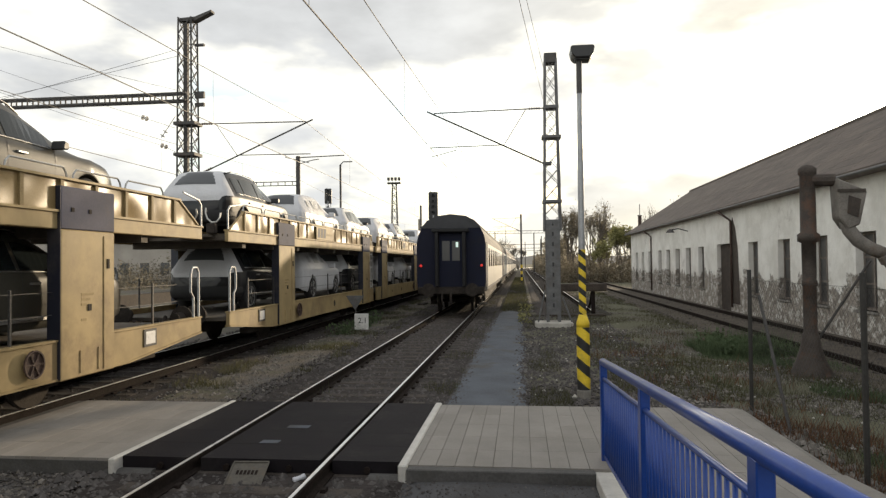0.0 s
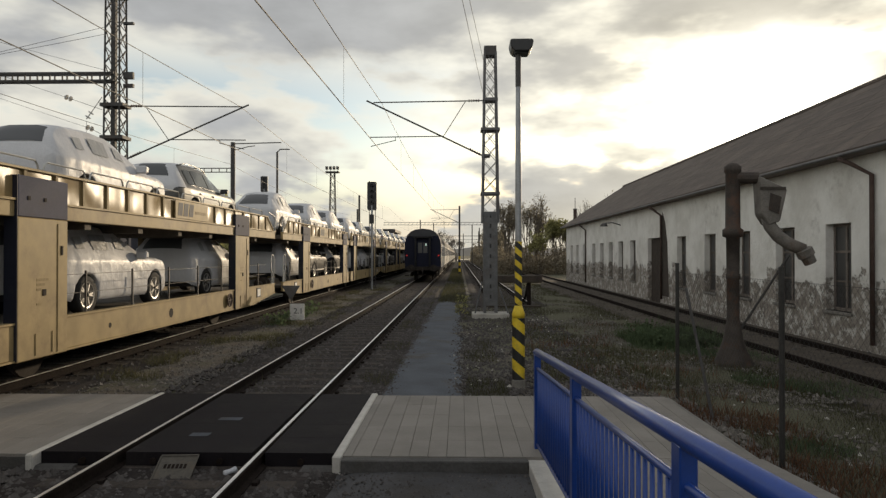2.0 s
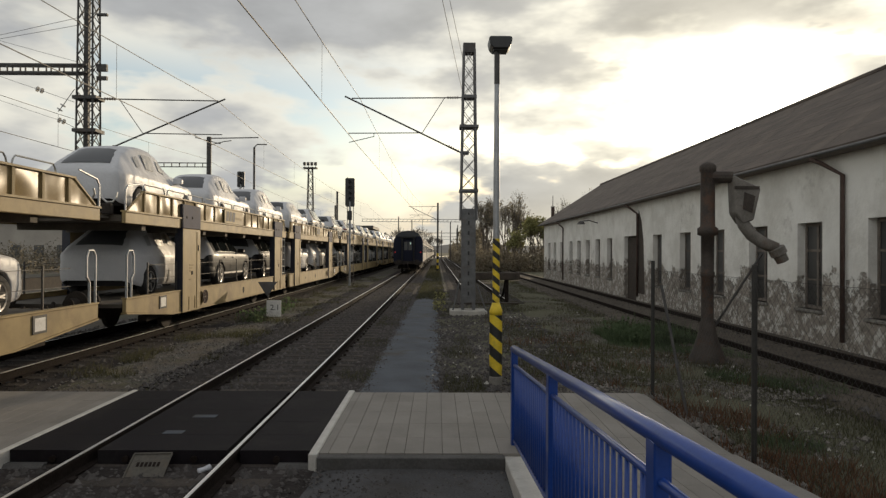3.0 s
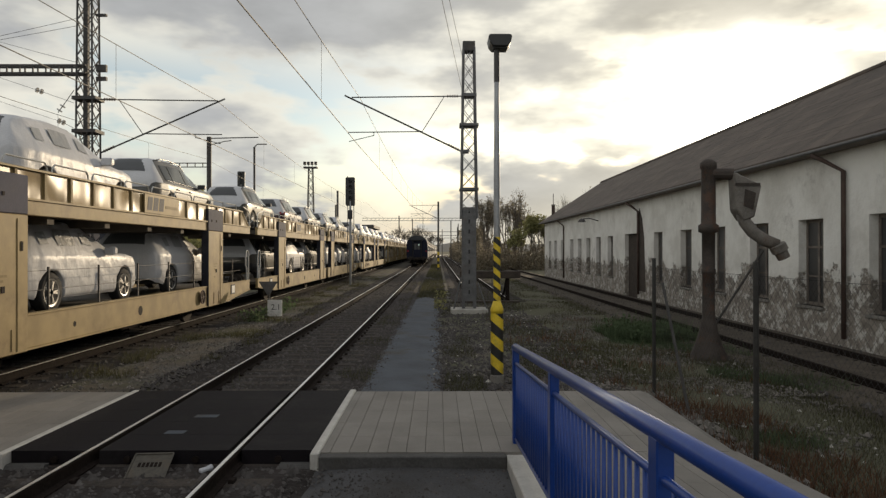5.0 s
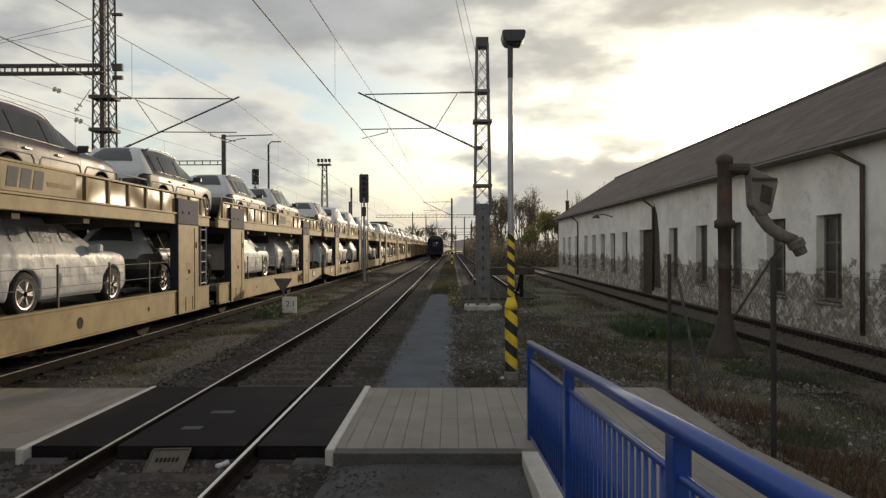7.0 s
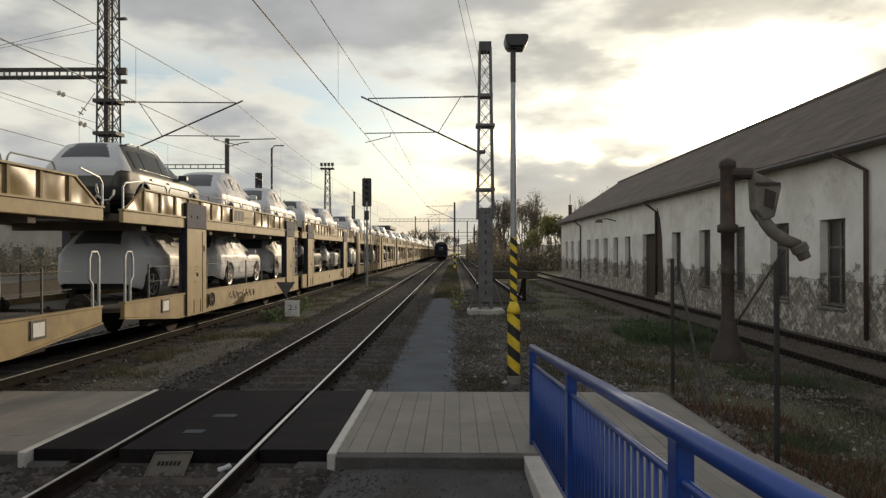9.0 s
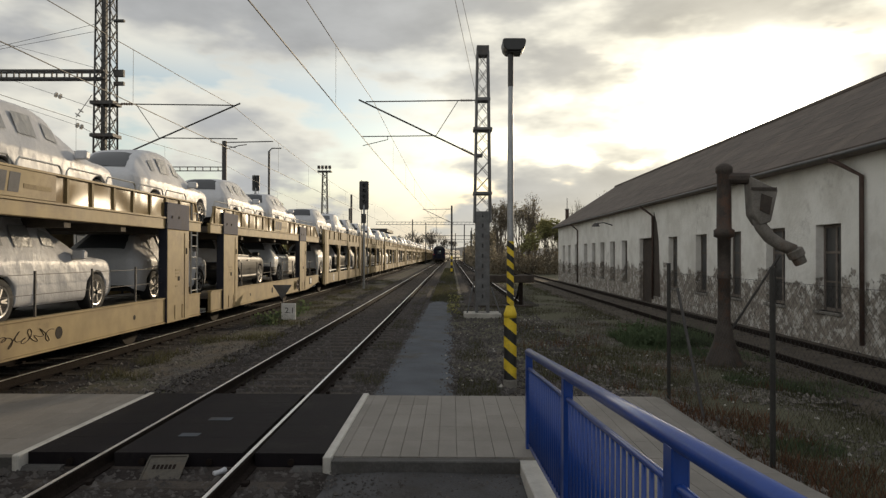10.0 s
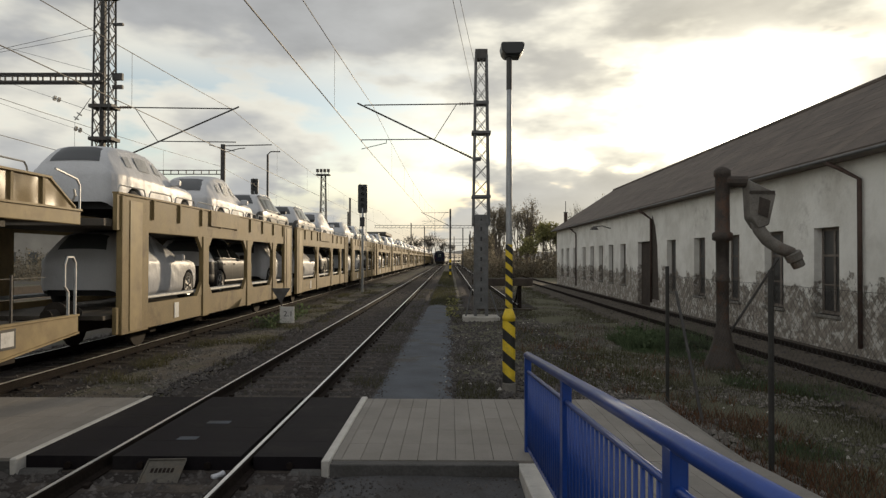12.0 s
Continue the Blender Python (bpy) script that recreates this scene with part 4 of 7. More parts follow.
def body_mesh(kind, mat, puff=0.0, name="body"):
    """The painted shell, or, with puff, the skin of film drawn over it."""
    P = PROFILES[kind]
    L = P["L"]
    us = sorted(set([0, 0.02, 0.06, L - 0.06, L - 0.02, L] + [round(v, 3) for v in np.linspace(0.1, L - 0.1, 96 if puff else 60)] + [c + s * (P["r"] + 0.045) for c in P["wheels"] for s in (-1, 1)]))
    bm = bmesh.new()
    rings = []
    for u in us:
        s = section(P, u)
        pts = rounded([(x, z) for x, z in s] + [(-x, z) for x, z in s[-2::-1]])
        ring = []
        for x, z in pts:
            o = puff * folds(x, u, z) if puff else 0.0
            # film bridges the hollow between the shoulder and the roof
            swell = puff * 1.6 * max(0.0, 1 - abs(z - P["belt"] - 0.08) / 0.30) if puff else 0.0
            k = 1 + (o + swell) / max(0.3, abs(x))
            ring.append(bm.verts.new((x * k, u - L / 2, z + (o * 0.8 if z > 0.7 else 0))))
        rings.append(ring)
    for a, b in zip(rings, rings[1:]):
        for i in range(len(a) - 1):
            bm.faces.new((a[i], a[i + 1], b[i + 1], b[i]))
    bm.faces.new(rings[0])
    bm.faces.new(rings[-1])
    return mesh_of(bm, name, mat, smooth=True)


def floor_mesh(kind):
    """Dark floor pan and wheel houses, a little way up."""
    P = PROFILES[kind]
    return mesh_of(boxes((-P["w"] * 0.84, P["w"] * 0.84, -P["L"] / 2 + 0.25, P["L"] / 2 - 0.25, 0.28, 0.66)), "underbody", TYRE)


def glass_meshes(kind, mat, off=0.008, wide=0.93, trim=0.0):
    """Rear window and windscreen; wide and trim say how much of the opening stays clear."""
    P = PROFILES[kind]
    tp = P["top"]
    ub0, ub1 = tp[2][0] + 0.02, tp[4][0] - 0.05
    if kind == "sedan":
        ub0, ub1 = 0.66, 1.42
    uw0, uw1 = (2.48, 3.22) if kind in ("suv", "crossover") else ((2.60, 3.42) if kind == "estate" else (2.55, 3.33))
    out = []
    for a, b in ((ub0, ub1), (uw0, uw1)):
        bm = bmesh.new()
        rows = []
        a, b = a + (b - a) * trim, b - (b - a) * trim
        for u in np.linspace(a, b, 10):
            s = section(P, u)
            e = s[5]
            pts = [(e[0] * wide, e[1] + (s[6][1] - e[1]) * (1 - wide) * 3 + off), (s[6][0] * wide * 1.02, s[6][1] + off), (s[7][0] * wide, s[7][1] + off), (0, s[8][1] + off)]
            rows.append([bm.verts.new((x, u - P["L"] / 2, z)) for x, z in pts + [(-x, z) for x, z in pts[-2::-1]]])
        for p, q in zip(rows, rows[1:]):
            for i in range(len(p) - 1):
                bm.faces.new((p[i], p[i + 1], q[i + 1], q[i]))
        out.append(mesh_of(bm, "glass", mat, smooth=True))
    return out


SIDE_SPANS = {
    "suv": ((0.62, 1.05), (1.12, 1.98), (2.06, 2.95)),
    "crossover": ((0.85, 1.22), (1.28, 2.04), (2.12, 3.02)),
    "estate": ((0.78, 1.20), (1.27, 2.12), (2.20, 3.12)),
    "sedan": ((1.15, 1.50), (1.55, 2.18), (2.26, 3.02)),
}


def side_glass(kind, sgn, a, b, mat, off, lo=0.10, hi=0.90):
    """One side window between a and b, from lo to hi of the height above the belt."""
    P = PROFILES[kind]
    bm = bmesh.new()
    rows = []
    for u in np.linspace(a, b, 8):
        s = section(P, u)
        (x4, z4), (x5, z5) = s[4], s[5]
        rows.append([bm.verts.new((sgn * (x4 + (x5 - x4) * t + off), u - P["L"] / 2, z4 + (z5 - z4) * t)) for t in (lo, hi)])
    for p, q in zip(rows, rows[1:]):
        bm.faces.new((p[0], p[1], q[1], q[0]))
    return mesh_of(bm, "side_window", mat)


def roof_rail(kind, sgn):
    P = PROFILES[kind]
    pts = []
    for u in np.linspace(0.75, 2.65, 10):
        s = section(P, u)
        pts.append((sgn * s[6][0] * 0.98, u - P["L"] / 2, s[6][1] + (0.035 if 0.8 < u < 2.6 else 0.0)))
    return mesh_of(tube(bmesh.new(), pts, 0.016, 6), "roof_rail", RIM, smooth=True)


def window_trim(kind, sgn):
    """Bright strip along the foot of the side windows."""
    P = PROFILES[kind]
    sp = SIDE_SPANS[kind]
    pts = []
    for u in np.linspace(sp[0][0], sp[-1][1], 14):
        s = section(P, u)
        (x4, z4), (x5, z5) = s[4], s[5]
        pts.append((sgn * (x4 + (x5 - x4) * 0.06 + 0.008), u - P["L"] / 2, z4 + (z5 - z4) * 0.06))
    return mesh_of(tube(bmesh.new(), pts, 0.010, 5), "window_trim", RIM, smooth=True)


def wheel_meshes(r):
    t = lathe(bmesh.new(), [(r * 0.66, -0.10), (r * 0.93, -0.115), (r, -0.08), (r, 0.08), (r * 0.93, 0.115), (r * 0.66, 0.10)], 22, "x")
    m = bmesh.new()
    lathe(m, [(r * 0.69, 0.06), (r * 0.69, 0.112), (r * 0.62, 0.105), (r * 0.60, 0.05)], 22, "x")
    lathe(m, [(0.001, 0.10), (0.07, 0.10), (0.08, 0.05)], 10, "x")
    for i in range(5):
        a = 2 * math.pi * i / 5
        for da in (-0.13, 0.13):
            beam(m, (0.095, 0.05 * math.cos(a), 0.05 * math.sin(a)), (0.085, r * 0.65 * math.cos(a + da), r * 0.65 * math.sin(a + da)), 0.026, 4, 0.020)
    return mesh_of(t, "wheel", TYRE, smooth=True), mesh_of(m, "rim", RIM)


WHEELS = {r: wheel_meshes(r) for r in (0.37, 0.345, 0.34)}
MIRROR = mesh_of(prism(bmesh.new(), [(-0.06, 0.0), (0.09, 0.02), (0.10, 0.12), (-0.03, 0.15)], "x", 0.0, 0.22), "mirror", BLACK, 0.02)
MIRROR_FILM = mesh_of(prism(bmesh.new(), [(-0.08, -0.02), (0.10, 0.0), (0.11, 0.14), (-0.04, 0.17)], "x", 0.0, 0.24), "mirror", FILM, 0.03)
TAILLIGHT = mesh_of(boxes((-0.17, 0.17, -0.02, 0.10, -0.06, 0.07)), "tail_light", REDLENS, 0.02)
CAR_LABEL = {
    "film": "new %s wrapped in wrinkled white protective film",
    "black": "new glossy black %s with white film over its tail",
    "bronze": "new dark bronze-grey %s with white film over its tail",
    "silver": "new steel-grey %s with white film over its tail",
    "plum": "new dark plum %s with white film over its tail",
    "white": "new white %s partly wrapped",
}
KIND_WORD = {"suv": "sport utility car", "crossover": "sloping-backed crossover car", "estate": "estate car", "sedan": "saloon car"}
car_stock = {}


def tail_film(kind):
    """A skin of film over the tailgate and the rear edge of the roof."""
    P = PROFILES[kind]
    bm = bmesh.new()
    rows = []
    for u in [0.0, 0.03, 0.08] + list(np.linspace(0.14, 0.9, 10)):
        s = section(P, u)
        pts = s[3:]
        if u > 0.45:
            pts = [pts[3], pts[3], pts[3], pts[3], pts[4], pts[5]] if len(pts) == 6 else pts
        rows.append([bm.verts.new((x * 1.012 + 0.004, u - P["L"] / 2 - (0.012 if u < 0.05 else 0), z + 0.012)) for x, z in pts] + [bm.verts.new((-x * 1.012 - 0.004, u - P["L"] / 2 - (0.012 if u < 0.05 else 0), z + 0.012)) for x, z in pts[-2::-1]])
    for p, q in zip(rows, rows[1:]):
        for i in range(len(p) - 1):
            bm.faces.new((p[i], p[i + 1], q[i + 1], q[i]))
    bm.faces.new(rows[0])
    bmesh.ops.remove_doubles(bm, verts=bm.verts, dist=0.0005)
    return mesh_of(bm, "film_skin", FILM, smooth=True)


def bumper(kind):
    P = PROFILES[kind]
    e = -P["L"] / 2
    half = [(section(P, u)[2][0] * 1.008 + 0.004, e + u - 0.022) for u in (0.0, 0.012, 0.03, 0.06, 0.12, 0.20, 0.30, 0.40)]
    bm = bmesh.new()
    rows = []
    for z, k in ((0.36, 0.94), (0.40, 0.985), (0.50, 1.0), (0.60, 0.995), (0.65, 0.97)):
        rows.append([bm.verts.new((x * k, y + (1 - k) * 0.4, z)) for x, y in [(-x, y) for x, y in half[::-1]] + half])
    for p, q in zip(rows, rows[1:]):
        for i in range(len(p) - 1):
            bm.faces.new((p[i], p[i + 1], q[i + 1], q[i]))
    return mesh_of(bm, "rear_bumper", BUMPER, smooth=True)


def make_car(kind, finish):
    P = PROFILES[kind]
    c = thing("car", CAR_LABEL[finish] % KIND_WORD[kind], "car", group="new cars on the car train")
    film = finish == "film"
    part("body", body_mesh(kind, FILM if film else PAINT[finish], 0.0085 if film else 0.0), None, c)
    part("underbody", floor_mesh(kind), None, c)
    part("rear_window", glass_meshes(kind, FILM_PANE, 0.030, 0.74, 0.10)[0], None, c, "smoky film-covered rear window")
    part("windscreen", glass_meshes(kind, FILM_WINDOW if film else CAR_GLASS, 0.022 if film else 0.008)[1], None, c)
    spans = SIDE_SPANS[kind]
    for sgn in (1, -1):
        if film:
            # only the rear quarter and the rear door show dimly through the film
            (a, b), (p, q), (e, f) = spans
            part("side_window", side_glass(kind, sgn, a + 0.10, b - 0.06, FILM_WINDOW, 0.034, 0.35, 0.82), None, c)
            part("side_window", side_glass(kind, sgn, p + 0.16, q - 0.10, FILM_WINDOW, 0.034, 0.30, 0.88), None, c)
            part("side_window", side_glass(kind, sgn, e + 0.12, f - 0.42, FILM_WINDOW, 0.034, 0.38, 0.84), None, c)
        else:
            for a, b in spans:
                part("side_window", side_glass(kind, sgn, a, b, CAR_GLASS, 0.010), None, c)
            part("window_trim", window_trim(kind, sgn), None, c, "bright window trim")
            if kind == "suv":
                part("roof_rail", roof_rail(kind, sgn), None, c, "bright roof rail")
            if finish == "plum":
                part("tail_light", TAILLIGHT, None, c, at=pose(sgn * P["w"] * 0.865, -P["L"] / 2 + 0.13, P["belt"] - 0.10, 0, 0, sgn * 58))
    if not film:
        part("film_skin", tail_film(kind), None, c, "white film over the tail")
        part("rear_bumper", bumper(kind), None, c, "black plastic bumper")
    if not film:
        for sx in (-1, 1):
            for u in (1.10, 2.03, 3.00):
                part("door_joint", seam_mesh(kind, u, sx), None, c)
            for u in (1.35, 2.28):
                part("door_handle", HANDLE, None, c, at=pose(sx * (section(P, u)[3][0] + 0.012), u - P["L"] / 2, P["belt"] - 0.16))
            part("sill_trim", SILL, None, c, at=pose(sx * (P["w"] * 0.99), 2.30 - P["L"] / 2, 0.40))
    tyre, rim = WHEELS[P["r"]]
    for u in P["wheels"]:
        for sx in (-1, 1):
            wv = part("wheel", tyre, None, c, at=pose(sx * (P["w"] - 0.125), u - P["L"] / 2, P["r"], 0, 0, 0 if sx > 0 else 180))
            part("rim", rim, None, wv)
    for sx in (-1, 1):
        part("mirror", MIRROR_FILM if film else MIRROR, None, c, at=pose(sx * (P["w"] * 0.93), (3.0 if kind == "suv" else 3.1) - P["L"] / 2, P["belt"] - 0.02, 0, 0, 0) if sx > 0 else pose(-P["w"] * 0.93 - 0.22, (3.0 if kind == "suv" else 3.1) - P["L"] / 2, P["belt"] - 0.02))
    return c


MOVERS = []


def seam_mesh(kind, u, sgn):
    """A dark joint between two doors, from the sill to the belt line."""
    P = PROFILES[kind]
    bm = bmesh.new()
    rows = [[bm.verts.new((sgn * (x + 0.004), v - P["L"] / 2, z)) for x, z in section(P, u)[1:5]] for v in (u - 0.006, u + 0.006)]
    for i in range(3):
        bm.faces.new((rows[0][i], rows[0][i + 1], rows[1][i + 1], rows[1][i]))
    return mesh_of(bm, "door_joint", BLACK)


HANDLE = mesh_of(boxes((-0.02, 0.025, -0.10, 0.10, -0.018, 0.018)), "door_handle", RIM, 0.008)
SILL = mesh_of(boxes((-0.02, 0.02, -1.05, 1.05, -0.03, 0.03)), "sill_trim", RIM, 0.01)


def place_car(kind, finish, m):
    key = (kind, finish)
    if key in car_stock:
        c = copy_thing(car_stock[key], m)
    else:
        c = car_stock[key] = make_car(kind, finish)
        c.matrix_basis = m
    return c


# ---- the car train ----
DZ1, DZ2 = 0.92, 2.80
YEND = (-3.1, 27.8)
POSTS = (0.0, 9.80, 13.65, 23.4)


def hoop(bm, x, y0, y1, z0, z1, r=0.016):
    tube(bm, [(x, y0, z0), (x, y0 + 0.03, z1 - 0.06), (x, y0 + 0.09, z1), (x, y1 - 0.09, z1), (x, y1 - 0.03, z1 - 0.06), (x, y1, z0)], r, 5)


hoop_bm = bmesh.new()
hoop(hoop_bm, 0, 0, 1.22, 0, 0.15)
HOOP = mesh_of(hoop_bm, "hoop_rail", HOOP_PAINT)


def running_gear(w, ys):
    tread = [(0.06, -0.80), (0.06, -0.78), (0.46, -0.775), (0.48, -0.745), (0.455, -0.70), (0.455, -0.66), (0.06, -0.65), (0.06, 0.65), (0.455, 0.66), (0.455, 0.70), (0.48, 0.745), (0.46, 0.775), (0.06, 0.78), (0.06, 0.80)]
    me = mesh_of(lathe(bmesh.new(), tread, 18, "x"), "wheelset", UNDER)
    ax = mesh_of(boxes((-0.13, 0.13, -0.16, 0.16, -0.14, 0.098), (-0.08, 0.08, -0.65, 0.65, 0.10, 0.20)), "axle_box", UNDER, 0.02)
    for y in ys:
        s = part("wheelset", me, None, w, at=pose(0, y, 0.46))
        for sx in (-0.99, 0.99):
            part("axle_box", ax, None, s, at=pose(sx, 0, 0))


RIB = mesh_of(boxes((-0.044, 0.044, -0.034, 0.034, 0.0, 0.435)), "rib", OCHRE)
BEARER = mesh_of(boxes((-1.39, 1.39, -0.1, 0.1, 2.50, 2.66)), "cross_bearer", DECK)


def car_wagon():
    """One car-carrying wagon of two coupled halves, sand yellow with slate-topped posts."""
    w = thing("car_wagon", "sand-yellow double-deck car-carrying wagon with slate-topped posts", "railway wagon", group="wagons of the car train")
    halves = ((YEND[0], 12.0), (12.7, YEND[1]))
    for a, b in halves:
        lead = a < 0
        part("lower_deck", boxes((-1.40, 1.40, a, b, 0.84, DZ1)), DECK, w)
        part("upper_deck", boxes((-1.40, 1.40, a, b, 2.66, DZ2)), DECK, w)
        for sx in (-1, 1):
            x0, x1 = (1.40, 1.485) if sx > 0 else (-1.485, -1.40)
            # the beam grows shallower towards the open end
            ya, yb = a + 0.05, b - 0.05
            foot = [(ya, 0.74), (ya + 2.6, 0.50), (yb, 0.50)] if lead else [(ya, 0.50), (yb - 2.6, 0.50), (yb, 0.74)]
            part("lower_side_beam", prism(bmesh.new(), foot + [(yb, 1.02), (ya, 1.02)], "x", x0, x1), SAND, w, bevel=0.012)
            part("beam_lip", boxes((x0 - 0.02, x1 + 0.02, ya, yb, 1.02, 1.05)), SAND, w)
            part("beam_lip", prism(bmesh.new(), foot + [(y, z - 0.03) for y, z in foot[::-1]], "x", x0 - 0.02, x1 + 0.02), SAND, w)
            for yq, rr in (((5.6, 0.105), (8.3, 0.05)) if lead else ((19.1, 0.105), (16.4, 0.05))):
                hx = 1.4855 if sx > 0 else -1.4885
                part("beam_hole", lathe(bmesh.new(), [(rr, hx), (rr, hx + 0.003)], 14, "x"), UNDER, w, "dark round hole in the beam", at=pose(0, yq, 0.74))
            # upper side: deep beam, lip and panels between ribs, cut slanting at the open end
            part("upper_side_beam", boxes((x0, x1, a, b, 2.62, 2.86)), SAND, w, bevel=0.012)
            part("upper_lip", boxes((x0 - 0.02, x1 + 0.03, a, b, 2.86, 2.895)), SAND, w)
            e0, e1 = (a + 0.15, b - 0.10) if lead else (a + 0.10, b - 0.15)
            s0, s1 = (0.75, 0.25) if lead else (0.25, 0.75)
            sheet = prism(bmesh.new(), [(e0, 2.895), (e1, 2.895), (e1, 2.93), (e1 - s1, 3.34), (e0 + s0, 3.34), (e0, 2.93)], "x", x0 + 0.030, x1 - 0.03)
            part("side_sheet", sheet, SHEET, w, "dented sand-yellow side sheet")
            y = e0 + s0 + 0.05
            mid = (a + b) / 2
            while y < e1 - s1:
                if abs(y - mid) > 1.0:
                    part("rib", RIB, None, w, at=pose(sx * 1.444, y, 2.895))
                y += 0.80
            part("top_rail", boxes((x0 - 0.005, x1 + 0.02, e0 + s0, e1 - s1, 3.34, 3.375)), SAND, w)
            part("end_strut", tube(bmesh.new(), [(sx * 1.46, e0, 2.92), (sx * 1.46, e0 + s0, 3.35)], 0.025, 5), SAND, w)
            part("end_strut", tube(bmesh.new(), [(sx * 1.46, e1, 2.92), (sx * 1.46, e1 - s1, 3.35)], 0.025, 5), SAND, w)
            board = part("name_board", boxes((x1 + 0.001 if sx > 0 else x0 - 0.031, x1 + 0.031 if sx > 0 else x0 - 0.001, mid - 1.0, mid + 1.0, 2.90, 3.33)), SAND, w, "plain board with a grey maker's mark", bevel=0.006)
            q0, q1 = (x1 + 0.0315, x1 + 0.036) if sx > 0 else (x0 - 0.036, x0 - 0.0315)
            for k in range(3):
                yk = mid - 0.88 + k * 0.32
                part("mark", prism(bmesh.new(), [(yk, 2.97), (yk + 0.25, 2.97), (yk + 0.31, 3.27), (yk + 0.06, 3.27)], "x", q0, q1), FADED, board, "grey mark as a plain shape")
            part("mark_line", boxes((q0, q1, mid + 0.14, mid + 0.86, 3.05, 3.12)), OCHRE, board, "faded line of lettering")
            # hoops along the upper deck
            y = e0 + s0
            while y < e1 - s1 - 1.0:
                part("hoop_rail", HOOP, None, w, at=pose(sx * 1.45, y, 3.37))
                y += 1.34
            # low fence along the lower deck
            fb = bmesh.new()
            y = a + 1.3
            while y < b - 0.6:
                beam(fb, (sx * 1.40, y, 1.03), (sx * 1.40, y, 1.78), 0.022, 4)
                y += 1.72
            beam(fb, (sx * 1.40, a + 1.3, 1.72), (sx * 1.40, b - 0.9, 1.72), 0.007, 4)
            beam(fb, (sx * 1.40, a + 1.3, 1.40), (sx * 1.40, b - 0.9, 1.40), 0.007, 4)
            part("lower_fence", fb, DARK_STEEL, w)
            # stanchion hoop at the open end and a white plate
            ye = a + 0.12 if lead else b - 0.12
            hs = bmesh.new()
            sg = 1 if lead else -1
            tube(hs, [(sx * 1.46, ye, 0.95), (sx * 1.46, ye, 1.95), (sx * 1.46, ye + sg * 0.08, 2.05), (sx * 1.46, ye + sg * 0.26, 2.05), (sx * 1.46, ye + sg * 0.33, 1.92), (sx * 1.46, ye + sg * 0.33, 1.55), (sx * 1.46, ye + sg * 0.22, 1.45), (sx * 1.46, ye + sg * 0.22, 0.95)], 0.024, 6)
            part("end_handrail", hs, GALV, w)
            yt = a + 0.02 if lead else b - 0.02
            ht = bmesh.new()
            tube(ht, [(sx * 1.47, yt, 2.88), (sx * 1.47, yt, 3.32), (sx * 1.47, yt + sg * 0.10, 3.42), (sx * 1.47, yt + sg * 0.75, 3.52)], 0.020, 6)
            part("upper_handrail", ht, GALV, w)
            yp = -1.35 if lead else 25.6
            xp = (x1 + 0.002, x1 + 0.02) if sx > 0 else (x0 - 0.02, x0 - 0.002)
            pl = part("label_frame", boxes((*xp, yp, yp + 0.40, 0.68, 0.98)), BLACK, w)
            part("label_card", boxes((xp[0] + 0.019 * (sx > 0) - (0.003 if sx < 0 else 0), xp[1] + 0.004 if sx > 0 else xp[0] - 0.001, yp + 0.05, yp + 0.35, 0.72, 0.94)), SIGN_WHITE, pl)
            yh = POSTS[0] + 1.62 if lead else POSTS[3] - 0.55
            hw = bmesh.new()
            lathe(hw, [(0.172, -0.014), (0.192, -0.014), (0.192, 0.014), (0.172, 0.014), (0.172, -0.014)], 18, "x")
            for k in range(3):
                an = math.pi * k / 3
                beam(hw, (0, -0.18 * math.cos(an), -0.18 * math.sin(an)), (0, 0.18 * math.cos(an), 0.18 * math.sin(an)), 0.012, 4)
            part("handwheel", hw, PIPE, w, "rusty brown handwheel", at=pose(sx * 1.56, yh, 0.78))
        part("underframe", boxes((-0.55, 0.55, a + 0.4, b - 0.3, 0.52, 0.84), (-1.3, -1.1, a + 1.5, b - 1.5, 0.42, 0.55), (1.1, 1.3, a + 1.5, b - 1.5, 0.42, 0.55)), UNDER, w)
        for i in range(7):
            part("cross_bearer", BEARER, None, w, at=pose(0, a + 1.1 + i * 2.0, 0))
    for i, y in enumerate(POSTS):
        for sx in (-1, 1):
            x0, x1 = (1.33, 1.535) if sx > 0 else (-1.535, -1.33)
            p = part("post", boxes((x0, x1, y, y + 1.28, 0.46, 2.62)), SAND, w, bevel=0.015)
            part("post_cap", boxes((x0, x1 + 0.002 * sx, y, y + 1.28, 2.622, 3.24)), SLATE, p, "faded slate-blue post cap", bevel=0.015)
            part("post_edge", boxes((x0, x1 - 0.004 if sx > 0 else x1, y - 0.006, y - 0.001, 0.48, 3.23)), NAVY, p, "navy blue edge of the post")
            f0, f1 = (x1, x1 + 0.014) if sx > 0 else (x0 - 0.014, x0)
            part("post_seam", boxes((f0, f1, y + 0.99, y + 1.01, 0.5, 2.55), (f0, f1, y + 0.42, y + 0.46, 0.52, 0.85), (f0, f1, y + 0.85, y + 0.89, 0.52, 0.85)), SAND, p)
            part("slot", boxes((f0, f1, y + 0.60, y + 0.68, 1.42, 1.52), (f0, f1, y + 1.08, y + 1.13, 2.05, 2.2), (f0, f1, y + 0.22, y + 0.28, 2.88, 2.94), (f0, f1, y + 0.62, y + 0.68, 2.88, 2.94)), UNDER, p)
            tagged(part("stencilling", boxes(*[(f0, f0 + 0.004 if sx > 0 else f1, y + 0.45, y + 0.45 + (0.30 - 0.09 * (j % 3)), 1.65 - j * 0.075, 1.69 - j * 0.075) for j in (0, 1, 2, 5)]), OCHRE, p), "small unreadable stencilling", kind="stuff")
